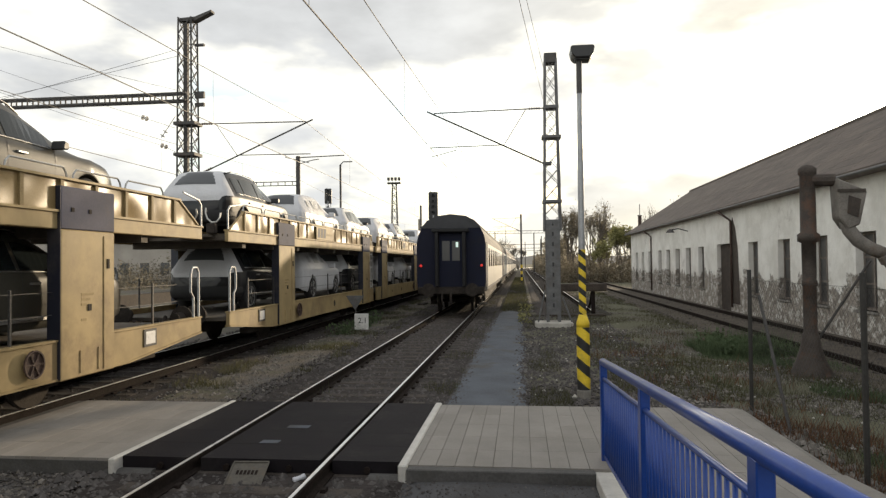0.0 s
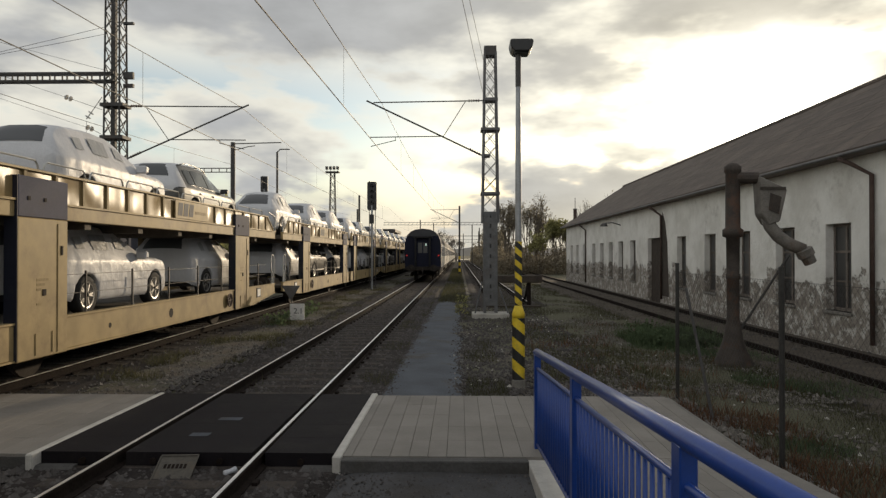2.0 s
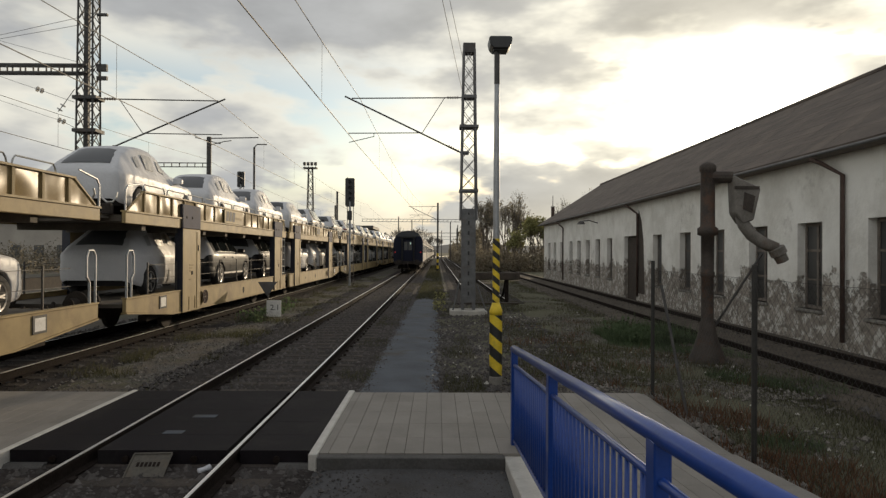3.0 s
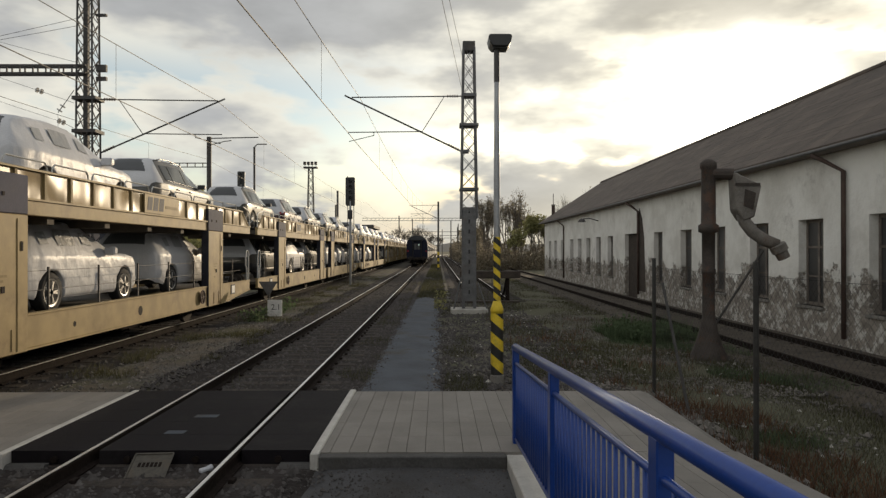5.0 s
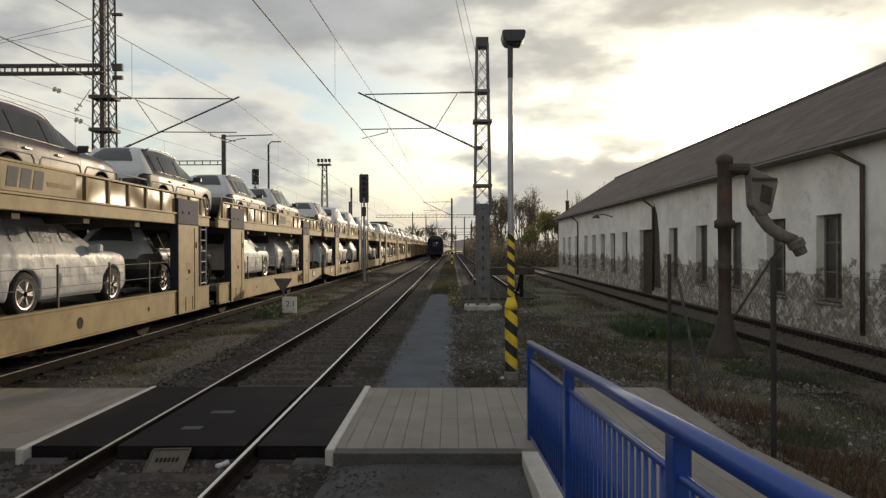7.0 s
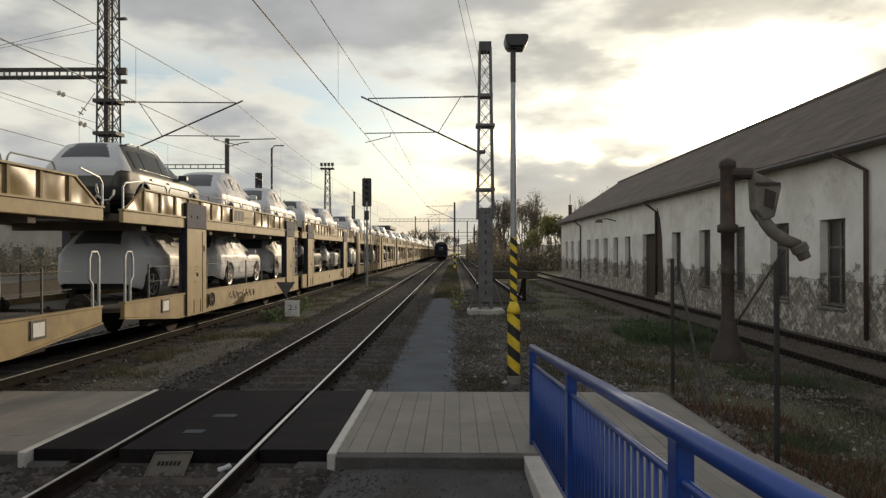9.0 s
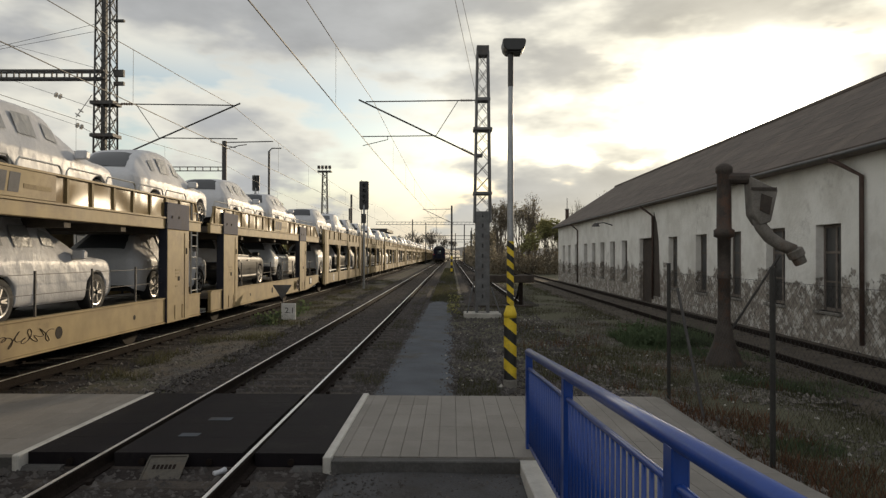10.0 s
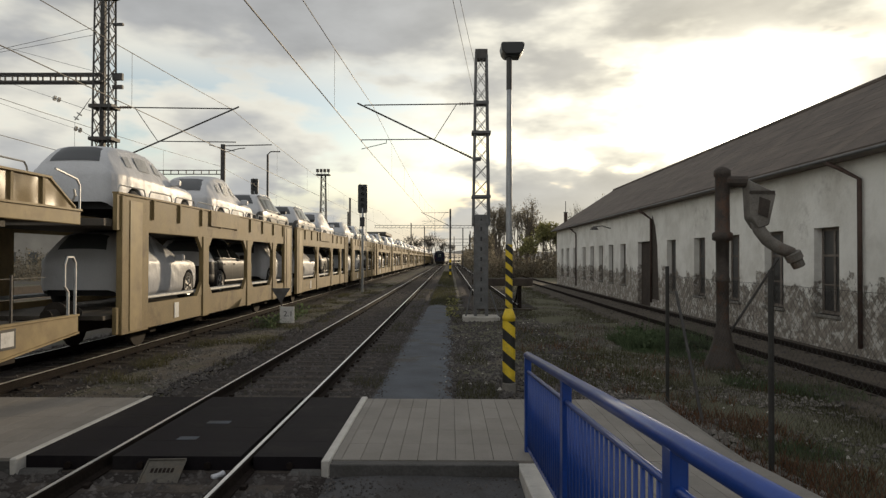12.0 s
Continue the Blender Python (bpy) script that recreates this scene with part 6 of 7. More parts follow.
def make_street_lamp():
    l = thing("street_lamp", "grey steel lamp post with a yellow and black striped foot", "street lamp")
    x, y = 1.0, 11.5
    part("pole", lathe(bmesh.new(), [(0.056, -0.1), (0.056, 2.0), (0.050, 3.6), (0.042, 4.6), (0.040, 5.46)], 14), GALV, l, smooth=True, at=pose(x, y, 0))
    part("upper_sleeve", lathe(bmesh.new(), [(0.047, 4.9), (0.047, 5.42), (0.04, 5.47)], 14), DARK_STEEL, l, at=pose(x, y, 0))
    part("foot", lathe(bmesh.new(), [(0.115, -0.3), (0.115, -0.06), (0.10, -0.04)], 14), CONCRETE, l, at=pose(x, y, 0))
    # slanting warning stripes, each a band cut at an angle round the pole
    def stripe(z0, z1, lo, hi, r, mat):
        bm = bmesh.new()
        n = 20
        ring = []
        for i in range(n):
            t = 2 * math.pi * i / n
            sh = -0.85 * r * math.cos(t)
            za, zb = max(lo, min(hi, z0 + sh)), max(lo, min(hi, z1 + sh))
            ring.append([bm.verts.new((r * math.cos(t), r * math.sin(t), z)) for z in (za, zb)])
        for i in range(n):
            u, v = ring[i], ring[(i + 1) % n]
            if max(abs(u[0].co.z - u[1].co.z), abs(v[0].co.z - v[1].co.z)) > 1e-4:
                bm.faces.new((u[0], v[0], v[1], u[1]))
        bmesh.ops.remove_doubles(bm, verts=bm.verts, dist=0.0004)
        if bm.faces:
            part("stripe", bm, mat, l, at=pose(x, y, 0), smooth=True)
        else:
            bm.free()
    for lo, hi, r, h in ((-0.04, 0.99, 0.108, 0.185), (1.20, 2.28, 0.060, 0.105)):
        z, k = lo - 0.10, 1
        while z < hi + 0.1:
            stripe(z, z + h, lo, hi, r, (YELLOW_BAND, BLACK_BAND)[k])
            z, k = z + h, 1 - k
    part("collar", lathe(bmesh.new(), [(0.108, 0.99), (0.110, 1.06), (0.062, 1.20)], 20), YELLOW_BAND, l, "yellow cone where the sleeve ends", smooth=True, at=pose(x, y, 0))
    head = part("lamp_head", prism(bmesh.new(), [(-0.20, 5.645), (-0.175, 5.675), (0.175, 5.675), (0.20, 5.645), (0.175, 5.53), (0.12, 5.47), (-0.12, 5.47), (-0.175, 5.53)], "y", -0.16, 0.24), BLACK, l, "dark lamp head", bevel=0.015, at=pose(x + 0.05, y, 0))
    part("diffuser", boxes((-0.12, 0.12, -0.10, 0.18, 5.456, 5.469)), OLD_GLASS, head)


make_street_lamp()


def make_signal(x, y, ztop, h, wide, zbase, label):
    s = thing("railway_signal", label, "railway signal")
    part("post", beam(bmesh.new(), (x, y, zbase), (x, y, ztop - h + 0.2), 0.075, 8), GALV, s, "pale signal post")
    hd = part("head", prism(bmesh.new(), [(-wide / 2, ztop - h), (-wide / 2 + 0.05, ztop - h - 0.12), (wide / 2 - 0.05, ztop - h - 0.12), (wide / 2, ztop - h), (wide / 2, ztop - 0.05), (wide / 2 - 0.06, ztop), (-wide / 2 + 0.06, ztop), (-wide / 2, ztop - 0.05)], "y", y - 0.06, y + 0.06), BLACK, s, "black signal head", bevel=0.01, at=pose(x, 0, 0))
    n = max(2, int(h / 0.36))
    for k in range(n):
        z = ztop - 0.25 - k * (h - 0.3) / n
        part("lens_hood", lathe(bmesh.new(), [(0.10, 0), (0.10, -0.16), (0.085, -0.16), (0.085, 0)], 12, "y"), BLACK, hd, at=pose(0, y - 0.06, z))
        part("lens", lathe(bmesh.new(), [(0.08, -0.005), (0.04, -0.03)], 12, "y"), CAR_GLASS, hd, at=pose(0, y - 0.06, z))
    part("ladder", boxes((x - 0.22, x - 0.18, y + 0.2, y + 0.24, zbase, ztop + 0.1), (x + 0.18, x + 0.22, y + 0.2, y + 0.24, zbase, ztop - h)), DARK_STEEL, s)
    part("relay_box", boxes((x - 0.16, x + 0.16, y - 0.2, y - 0.08, ztop - h - 1.0, ztop - h - 0.4)), BLACK, s, bevel=0.02)


make_signal(-5.72, 44.5, 6.85, 1.75, 0.62, -0.3, "tall black colour-light signal on a pale post")
make_signal(-20.2, 70, 10.2, 1.5, 0.75, -0.3, "black colour-light signal behind the car train")


def make_sign():
    s = thing("trackside_sign", "small trackside board with an inverted triangle above", "sign")
    x, y = -5.42, 22.6
    part("post", beam(bmesh.new(), (x - 0.18, y, -0.3), (x - 0.18, y, 1.0), 0.024, 6), DARK_STEEL, s)
    part("triangle", prism(bmesh.new(), [(x - 0.52, 1.03), (x + 0.12, 1.03), (x - 0.20, 0.53)], "y", y - 0.03, y - 0.02), MAST_GREY, s, "grey back of a triangular plate", bevel=0.004)
    bd = part("board", boxes((x - 0.22, x + 0.26, y - 0.06, y - 0.02, -0.12, 0.42)), SIGN_WHITE, s, "white board reading 2.1", bevel=0.006)
    cu = bpy.data.curves.new("digits", "FONT")
    cu.body, cu.size, cu.extrude, cu.align_x = "2.1", 0.26, 0.003, "CENTER"
    cu.materials.append(BLACK)
    t = new("digits", cu)
    t.parent, t.matrix_basis = bd, pose(x + 0.06, y - 0.063, 0.10, 90, 0, 0)


make_sign()


def make_buffer_stop():
    b = thing("buffer_stop", "dark timber buffer stop made of bent rails", "buffer stop")
    y = 29.2
    part("beam", boxes((SX - 1.30, SX + 1.30, y - 0.16, y + 0.16, 0.86, 1.18)), WOOD_DARK, b, bevel=0.03)
    for sx in (-0.75, 0.75):
        part("upright", boxes((SX + sx - 0.08, SX + sx + 0.08, y + 0.02, y + 0.18, -0.3, 1.0)), RUST, b, bevel=0.02)
        part("bent_rail", tube(bmesh.new(), [(SX + sx, y + 2.6, -0.1), (SX + sx, y + 1.4, 0.25), (SX + sx, y + 0.2, 1.05)], 0.055, 6), RUST, b)
    part("foot_timber", boxes((SX - 1.0, SX + 1.25, y - 0.2, y + 0.1, -0.30, -0.10)), WOOD_DARK, b, bevel=0.02)


make_buffer_stop()


def make_water_crane():
    c = thing("water_crane", "old rusty railway water crane with a hanging spout", "water crane")
    x, y = 5.55, 13.9
    part("column", lathe(bmesh.new(), [(0.44, -0.35), (0.42, -0.22), (0.37, -0.12), (0.27, 0.12), (0.19, 0.36), (0.15, 0.62), (0.125, 0.66), (0.122, 1.55), (0.14, 1.57), (0.14, 1.66), (0.125, 1.68), (0.13, 2.40), (0.20, 2.43), (0.20, 2.56), (0.145, 2.60), (0.138, 3.7), (0.165, 3.74), (0.165, 3.84), (0.10, 3.90), (0.02, 3.93)], 18), CRANE, c, smooth=True, at=pose(x, y, 0))
    part("arm", tube(bmesh.new(), [(x, y, 3.62), (x + 0.45, y - 0.15, 3.60)], 0.12, 10), CRANE, c)
    hp = part("hopper", prism(bmesh.new(), [(x + 0.40, 3.62), (x + 0.94, 3.36), (x + 0.80, 2.72), (x + 0.58, 2.64), (x + 0.44, 2.86)], "y", y - 0.34, y + 0.02), SPOUT, c, "tilted weathered spout box", bevel=0.025)
    part("hopper_rim", boxes((x + 0.40, x + 0.90, y - 0.36, y - 0.343, 3.34, 3.40)), CRANE, hp)
    part("hopper_patch", prism(bmesh.new(), [(x + 0.60, 3.28), (x + 0.82, 3.20), (x + 0.76, 2.86), (x + 0.57, 2.94)], "y", y - 0.352, y - 0.342), CRANE, hp, "rusty patch on the box")
    part("spout", tube(bmesh.new(), [(x + 0.60, y - 0.18, 2.84), (x + 0.66, y - 0.20, 2.62), (x + 0.80, y - 0.23, 2.42), (x + 1.00, y - 0.27, 2.27), (x + 1.26, y - 0.31, 2.15)], 0.125, 12), SPOUT, c, smooth=True)
    part("nozzle", lathe(bmesh.new(), [(0.125, 0.06), (0.165, 0.04), (0.165, -0.10), (0.13, -0.12), (0.12, -0.26)], 12), SPOUT, c, at=pose(x + 1.27, y - 0.32, 2.12, 0, -28, 0))
    part("chain_bar", tube(bmesh.new(), [(x + 0.15, y, 0.55), (x + 0.98, y - 0.3, 2.05)], 0.025, 5), DARK_STEEL, c)


make_water_crane()


def wire(bm, a, b, sag, r=0.008, n=10):
    a, b = Vector(a), Vector(b)
    pts = [a + (b - a) * (i / n) - Vector((0, 0, sag * 4 * (i / n) * (1 - i / n))) for i in range(n + 1)]
    return tube(bm, pts, r, 4)


def make_wires():
    def line(x, ys, zc, zm, label):
        g = thing("overhead_line", label, "overhead wire")
        for (ya, xa), (yb, xb) in zip(ys, ys[1:]):
            part("contact_wire", wire(bmesh.new(), (xa, ya, zc), (xb, yb, zc), 0.0, 0.012, 2), COPPER, g)
            part("carrier_wire", wire(bmesh.new(), (xa, ya, zm), (xb, yb, zm), 0.62, 0.010, 14), COPPER, g)
            n = 8
            for k in range(1, n):
                f = k / n
                xx, yy = xa + (xb - xa) * f, ya + (yb - ya) * f
                part("dropper", beam(bmesh.new(), (xx, yy, zc), (xx, yy, zm - 0.62 * 4 * f * (1 - f)), 0.005, 4), COPPER, g)
    line(T1X, ((-36, -3.55), (24.5, -2.80), (77.5, -1.75), (135, -2.9), (190, -2.8)), 5.78, 7.55, "contact wire and carrier wire above the main track")
    line(T2X, ((-36, T2X - 0.2), (24.4, T2X + 0.1), (77.5, T2X), (135, T2X + 0.2)), 5.80, 7.42, "contact wire and carrier wire above the goods track")
    line(-13.3, ((-20, -13.3), (38, -13.0), (90, -13.3)), 5.6, 7.2, "wires above the yard track")
    g = thing("feeder_wires", "thin feeder wires strung between the masts", "overhead wire")
    part("wire", wire(bmesh.new(), (-2.2, -10, 8.35), (0.85, 24.5, 7.95), 0.1), COPPER, g)
    part("wire", wire(bmesh.new(), (-2.6, -10, 9.3), (0.9, 24.5, 9.0), 0.1), COPPER, g)
    # strung from the portal mast across the yard
    for z0, z1 in ((10.39, 7.95), (10.12, 8.20), (8.76, 11.90)):
        part("wire", wire(bmesh.new(), (-12.8, 24.4, z0), (-24, 24.4, z1), 0.05), COPPER, g)
    for ax, az, bx, bz, cz in ((-14.18, 7.75, -12.95, 7.32, 11.30), (-13.40, 6.65, -12.95, 6.42, 10.40)):
        part("wire", wire(bmesh.new(), (bx, 24.3, bz), (ax, 24.3, az), 0.0, 0.010, 2), COPPER, g)
        part("wire", wire(bmesh.new(), (ax, 24.3, az), (-24, 24.3, cz), 0.08), COPPER, g)
        d = Vector((-1, 0, 0.36)).normalized() * 0.16
        part("strain_insulator", insulator(bmesh.new(), Vector((ax, 24.3, az)) - d, Vector((ax, 24.3, az)) + d, 0.10, 2), PALE_GLASS, g, "pale disc insulator")
    part("strain_insulator", insulator(bmesh.new(), (-13.30, 24.3, 7.28), (-13.52, 24.3, 6.98), 0.10, 2), PALE_GLASS, g, "pale disc insulator")
    part("wire", wire(bmesh.new(), (-12.95, 24.3, 7.78), (-13.30, 24.3, 7.28), 0.0, 0.012, 2), COPPER, g)


make_wires()


def make_far_masts():
    for x, y, h in ((0.05, 77, 7.6), (-18.85, 70, 12.7), (-13.2, 88, 8.0), (-7.7, 135, 9), (-5.6, 150, 9), (2.6, 135, 8), (1.2, 190, 8), (4.5, 150, 8), (4.9, 170, 8), (5.3, 185, 8), (-10.6, 72, 8.4)):
        m = thing("catenary_post", "slim dark catenary post beside the tracks", "mast", group="catenary posts")
        part("post", beam(bmesh.new(), (x, y, -0.3), (x, y, h), 0.11, 8), DARK_STEEL, m)
        if y == 77:
            for k in range(6):
                part("warning_band", beam(bmesh.new(), (x, y, -0.2 + k * 0.35), (x, y, 0.15 + k * 0.35), 0.125, 8), (BLACK_BAND, YELLOW_BAND)[k % 2], m)
            cantilever(m, x - 0.1, y, -3.0, 7.2, 5.7, -1)
        elif (x, y) == (-18.85, 70):
            part("lamp_arm", tube(bmesh.new(), [(x, y, h), (x + 0.3, y, h + 0.3), (x + 1.3, y, h + 0.3)], 0.06, 6), DARK_STEEL, m)
    p = thing("signal_gantry", "thin lattice catenary beam spanning the far tracks", "gantry")
    bm = bmesh.new()
    for dz in (0, 0.5):
        beam(bm, (-15, 135, 8.0 + dz), (9, 135, 8.0 + dz), 0.06, square=True)
    for k in range(30):
        beam(bm, (-15 + k * 0.8, 135, 8.0), (-14.6 + k * 0.8, 135, 8.5), 0.035, square=True)
    part("beam", bm, DARK_STEEL, p)
    for k in range(3):
        part("far_beam", beam(bmesh.new(), (-9, 200 + 50 * k, 7.6), (12, 200 + 50 * k, 7.6), 0.10, square=True), DARK_STEEL, p)
    t = thing("floodlight_tower", "tall lattice floodlight tower far behind the trains", "light tower")
    x, y = -28, 150
    part("lattice", lattice(bmesh.new(), x, y, -0.3, 20.2, 1.7, 0.9, bay=1.6, leg=0.09, brace=0.05), DARK_STEEL, t)
    part("platform", boxes((x - 1.5, x + 1.5, y - 0.8, y + 0.8, 20.2, 20.5)), DARK_STEEL, t)
    for dx in (-1.2, -0.4, 0.4, 1.2):
        part("floodlight", boxes((x + dx - 0.3, x + dx + 0.3, y - 0.8, y - 0.3, 20.9, 21.6)), DARK_STEEL, t, bevel=0.04)
        part("bracket", boxes((x + dx - 0.05, x + dx + 0.05, y - 0.4, y - 0.3, 20.5, 20.9)), DARK_STEEL, t)


make_far_masts()

# ---- trees and distance ----


def tree(x, y, h, width, stems, levels, leaves, leaf, mat, label, seed, bark=BARK):
    """Several stems that fan out into fine twigs, with thin leaves round the tips; h and width are the crown's size."""
    rng = random.Random(seed)
    t = thing("tree", label, "tree", pose(x, y, GZ))
    bones, tips = [], []

    def grow(p, d, length, r, depth):
        q = p + d * length
        bones.append((p, q, r, depth))
        if depth <= 1:
            tips.append(q)
        if depth == 0:
            return
        for _ in range(rng.choice((2, 3, 3))):
            e = Vector((rng.gauss(0, 1), rng.gauss(0, 1), rng.gauss(0.45, 0.5))).normalized()
            grow(p + d * length * rng.uniform(0.7, 1.0), (d * 0.85 + e * 0.42).normalized(), length * rng.uniform(0.60, 0.88), r * 0.60, depth - 1)
    for k in range(stems):
        a = 6.283 * (k + rng.random()) / stems
        tilt = rng.uniform(0.12, 0.42) if stems > 1 else 0.03
        grow(Vector((math.cos(a) * 0.05, math.sin(a) * 0.05, 0)), Vector((math.cos(a) * tilt, math.sin(a) * tilt, 1)).normalized(), rng.uniform(0.8, 1.1), 0.055 if stems > 1 else 0.075, levels)
    top = max(v.z for v in tips)
    wide = max(max(v.x for v in tips) - min(v.x for v in tips), max(v.y for v in tips) - min(v.y for v in tips))
    S = Vector((width / wide, width / wide, h / top))
    bm = bmesh.new()
    for p, q, r, depth in bones:
        r = max(r * h / top, 0.012 if y < 110 else 0.03)
        beam(bm, p * S, q * S, r, 5 if depth > 3 else 3, r * 0.62)
    part("trunk", bm, bark, t, "grey-brown stems and twigs")
    if leaves:
        g = np.random.default_rng(seed)
        T = np.array([tuple(v * S) for v in tips])
        C = T[g.integers(0, len(T), leaves)] + g.normal(0, h * 0.022, (leaves, 3))
        U = g.normal(0, 1, (leaves, 3))
        U /= np.linalg.norm(U, axis=1)[:, None]
        V = np.cross(U, g.normal(0, 1, (leaves, 3)))
        V /= np.linalg.norm(V, axis=1)[:, None]
        s = leaf * g.lognormal(0, 0.35, (leaves, 1))
        Q = np.stack((C + U * s, C + V * s * 0.6, C - U * s, C - V * s * 0.6), 1)
        me = bpy.data.meshes.new("crown")
        me.from_pydata(Q.reshape(-1, 3).tolist(), [], np.arange(4 * leaves).reshape(-1, 4).tolist())
        me.materials.append(mat)
        part("crown", me, None, t, "thin autumn foliage")
    return t


def make_trees():
    A, D, B = "half-bare autumn tree with thin brown leaves", "olive leafy tree beyond the shed track", "bare tree with fine grey-brown twigs"
    spots = ((6.0, 84, 9.4, 4.4, 4, 6, 1300, 0.085, BRUSH, A), (8.4, 83, 9.8, 4.6, 4, 6, 1300, 0.085, BRUSH, A), (10.2, 86, 8.8, 4.0, 3, 6, 1000, 0.085, BRUSH, A),
             (11.6, 80, 6.4, 3.2, 2, 5, 3000, 0.11, LEAF_DARK, D), (13.2, 82, 5.9, 3.6, 2, 5, 3000, 0.11, LEAF_DARK, D), (9.6, 79, 5.4, 4.0, 3, 5, 2000, 0.10, LEAF_DARK, D),
             (16.8, 90, 9.8, 4.6, 2, 5, 120, 0.08, LEAF, B), (20.6, 92, 11.0, 5.6, 2, 5, 200, 0.08, LEAF, B),
             (-12.5, 225, 10.5, 8.5, 4, 6, 300, 0.08, BRUSH, B), (-6.0, 232, 11.0, 10.0, 4, 6, 300, 0.08, BRUSH, B), (-1.0, 240, 9.5, 8.0, 4, 6, 300, 0.08, BRUSH, B), (-18, 228, 9.0, 8.0, 4, 6, 300, 0.08, BRUSH, B),
             (6.4, 112, 6.0, 4.0, 3, 4, 800, 0.12, BRUSH, A), (7.5, 135, 7.5, 5.0, 3, 4, 900, 0.16, BRUSH, A), (8.0, 165, 8.5, 6.0, 3, 4, 900, 0.2, BRUSH, A), (9.5, 200, 9.5, 7.0, 3, 4, 900, 0.25, BRUSH, A))
    for i, (x, y, h, wd, st, lv, n, lf, m, lab) in enumerate(spots):
        tree(x, y, h, wd, st, lv, n, lf, m, lab, 100 + i)
    # thicket along the foot of the trees
    g = np.random.default_rng(5)

    def bush(name, x0, x1, y0, y1, n, h, mat, label, leaf):
        C = np.stack((g.uniform(x0, x1, n), g.uniform(y0, y1, n), GZ + h * g.uniform(0, 1, n) ** 1.15), 1)
        C[:, 2] = GZ + (C[:, 2] - GZ) * (0.85 + 0.9 * np.array([noise.noise((c[0] * 0.55, c[1] * 0.3, 9)) + 0.5 * noise.noise((c[0] * 1.7, c[1] * 1.1, 4)) for c in C]).clip(-0.6, 1))
        U = g.normal(0, 1, (n, 3))
        U /= np.linalg.norm(U, axis=1)[:, None]
        V = np.cross(U, g.normal(0, 1, (n, 3)))
        V /= np.linalg.norm(V, axis=1)[:, None]
        s = leaf * g.lognormal(0, 0.35, (n, 1))
        Q = np.stack((C + U * s, C + V * s * 0.7, C - U * s, C - V * s * 0.7), 1)
        me = bpy.data.meshes.new(name)
        me.from_pydata(Q.reshape(-1, 3).tolist(), [], np.arange(4 * n).reshape(-1, 4).tolist())
        me.materials.append(mat)
        tagged(new(name, me), label, "bush", kind="stuff")
    bush("thicket", 3.8, 18, 77, 84, 17000, 2.6, THICKET, "brown thicket under the trees beyond the shed", 0.085)
    bush("far_thicket", 3.8, 10, 95, 230, 16000, 4.0, THICKET, "dark thicket along the far line", 0.2)
    bush("yard_bushes", -95, -38, 62, 96, 80000, 2.5, THICKET, "dark brown hedge beyond the yard tracks", 0.085)
    bush("far_left_woods", -110, -30, 110, 260, 9000, 9.0, LEAF_DARK, "woods beyond the yard", 0.8)
    bush("yard_shrub", 4.5, 6.3, 16.2, 18.6, 1500, 0.40, LEAF_GREEN, "low green shrub beside the rusty track", 0.05)
    bush("mast_shrub", -0.15, 0.35, 25.5, 27.5, 160, 0.8, LEAF_DARK, "small dark shrub beside the mast", 0.05)
    bush("sign_weeds", -6.2, -5.5, 21, 27, 900, 0.42, LEAF_GREEN, "weeds round the trackside sign", 0.04)
    # hills
    bm = bmesh.new()
    pts = []
    for i in range(80):
        x = -1400 + i * 38
        pts.append((x, 18 + 26 * noise.noise((x * 0.0022, 3, 0)) + 10 * noise.noise((x * 0.01, 5, 0))))
    lo = [bm.verts.new((x, 1500, -2)) for x, z in pts]
    hi = [bm.verts.new((x, 1800, max(6, z))) for x, z in pts]
    for i in range(79):
        bm.faces.new((lo[i], lo[i + 1], hi[i + 1], hi[i]))
    tagged(part("backdrop_hills", bm, FAR, smooth=True), "low wooded hills on the horizon", "hills", kind="structure")


make_trees()


def make_far_buildings():
    h = thing("signal_box", "flat-roofed pale station building far along the line", "building")
    part("wall", boxes((-21, -13, 128, 140, -0.3, 6.3)), FAR_WALL, h)
    part("roof", boxes((-22, -12, 127, 141, 6.3, 6.9)), DARK_STEEL, h, bevel=0.05)
    for k in range(4):
        part("window", boxes((-20.2 + k * 1.9, -19 + k * 1.9, 127.94, 127.998, 3.2, 5.0)), OLD_GLASS, h)
    for i, (x, y, wd, dp, ht) in enumerate(((-52, 78, 16, 9, 5.2), (-34, 66, 5, 4, 2.6), (-78, 90, 22, 9, 6.5))):
        b = thing("yard_building", "low pale building with a pitched roof beyond the yard", "building")
        part("wall", boxes((x, x + wd, y, y + dp, -0.3, ht)), FAR_WALL, b)
        part("roof", prism(bmesh.new(), [(y - 0.5, ht), (y + dp + 0.5, ht), (y + dp / 2, ht + dp * 0.32)], "x", x - 0.5, x + wd + 0.5), ROOF, b)
        for k in range(int(wd / 2.6)):
            part("window", boxes((x + 0.8 + k * 2.6, x + 1.9 + k * 2.6, y - 0.05, y - 0.002, 1.2, 2.6)), OLD_GLASS, b)
    f = thing("yard_fence", "dark weathered fence beyond the yard tracks", "fence")
    part("fence_wall", boxes((-23.2, -23.0, 8, 70, -0.3, 0.45)), WOOD_DARK, f)


make_far_buildings()


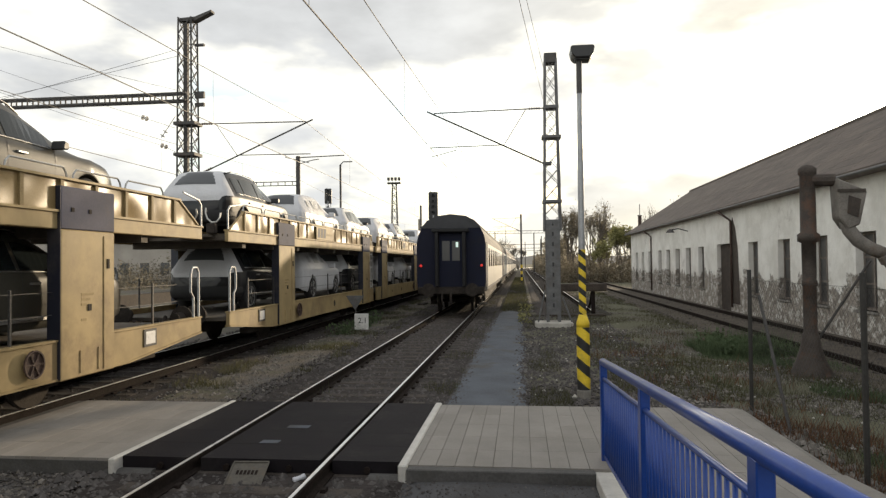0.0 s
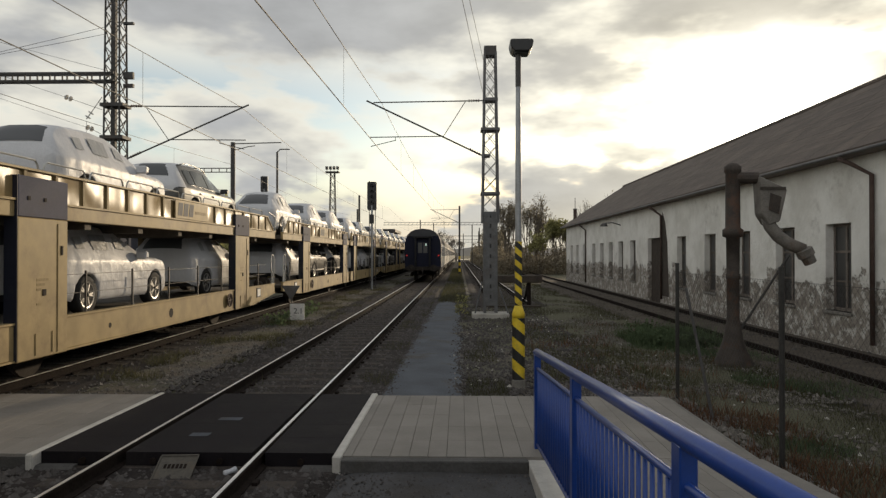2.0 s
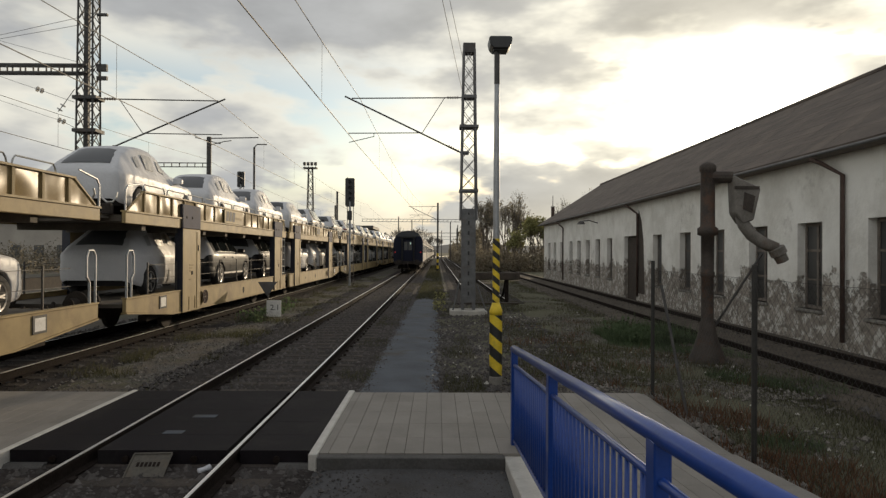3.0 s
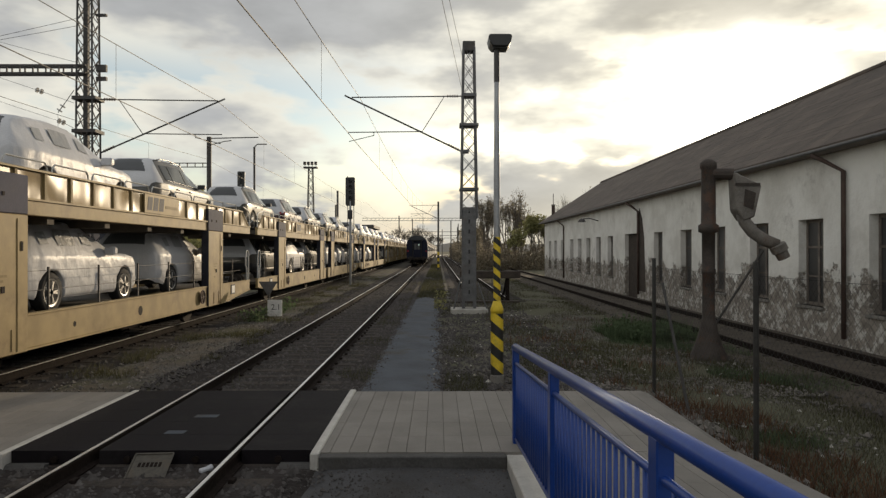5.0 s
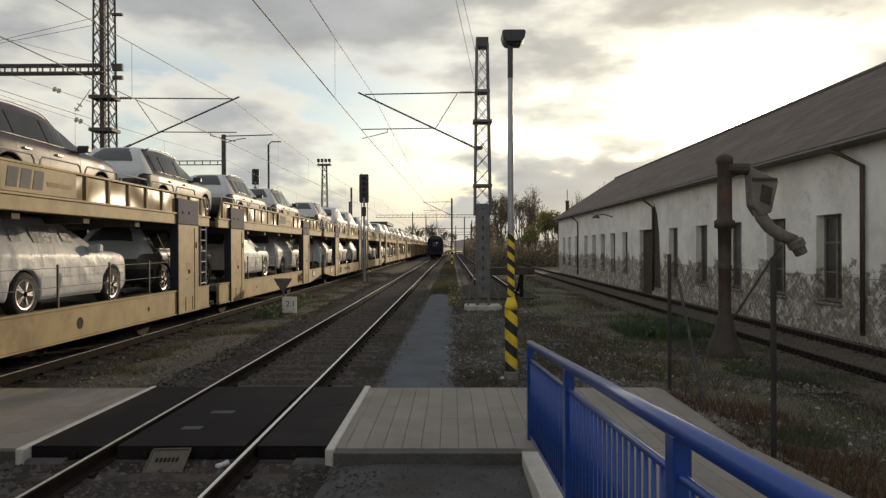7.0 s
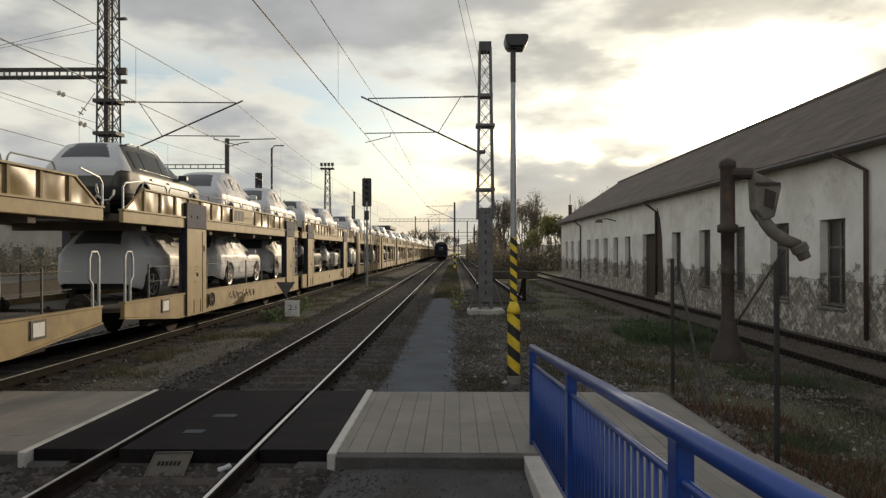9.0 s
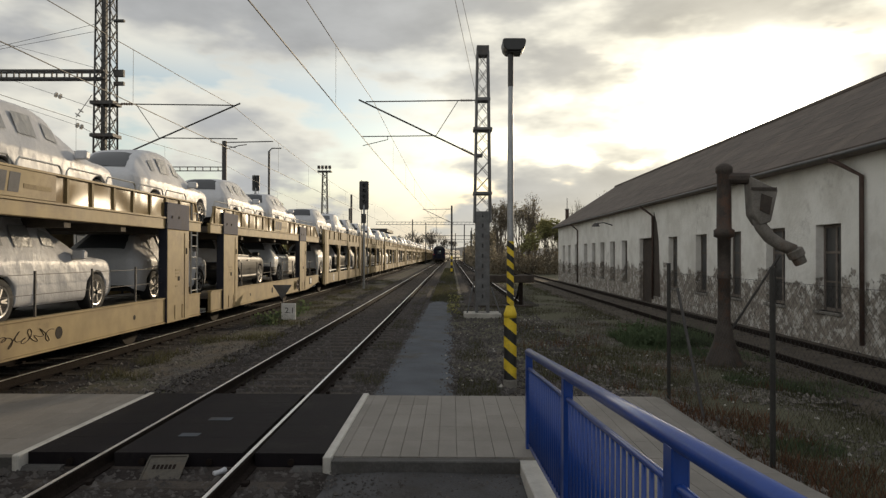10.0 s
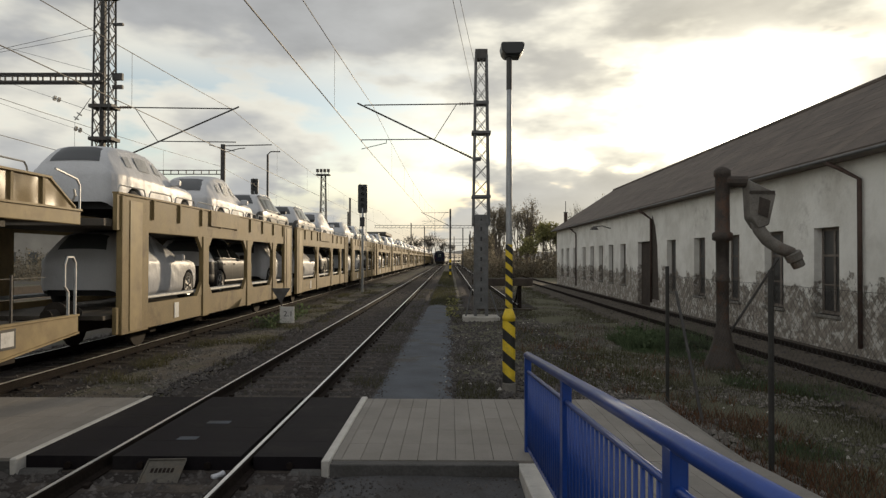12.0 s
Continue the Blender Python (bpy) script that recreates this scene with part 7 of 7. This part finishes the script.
# ---- what moves ----
def motions():
    """The car train comes nearer at an even pace, the passenger train draws away."""
    for ob in MOVERS:
        m = ob.matrix_basis.copy()
        x, y, z = m.translation
        walk(ob, [(t, pose(x, y - SPEED * t, z)) for t in (0.0, 3.0, 6.0, 9.0, 12.0)])
    for ob, gap in COACHES:
        rows = []
        for t in (0.0, 1.5, 3.0, 4.5, 6.0, 7.5, 9.0, 10.5, 12.0):
            y = 27.0 + 12.6 * t + 0.07 * t * t + gap
            a, b = bend(y), bend(y + 26)
            rows.append((t, pose(T1X + a, y, 0, 0, 0, -math.degrees(math.atan2(b - a, 26)))))
        walk(ob, rows)


motions()
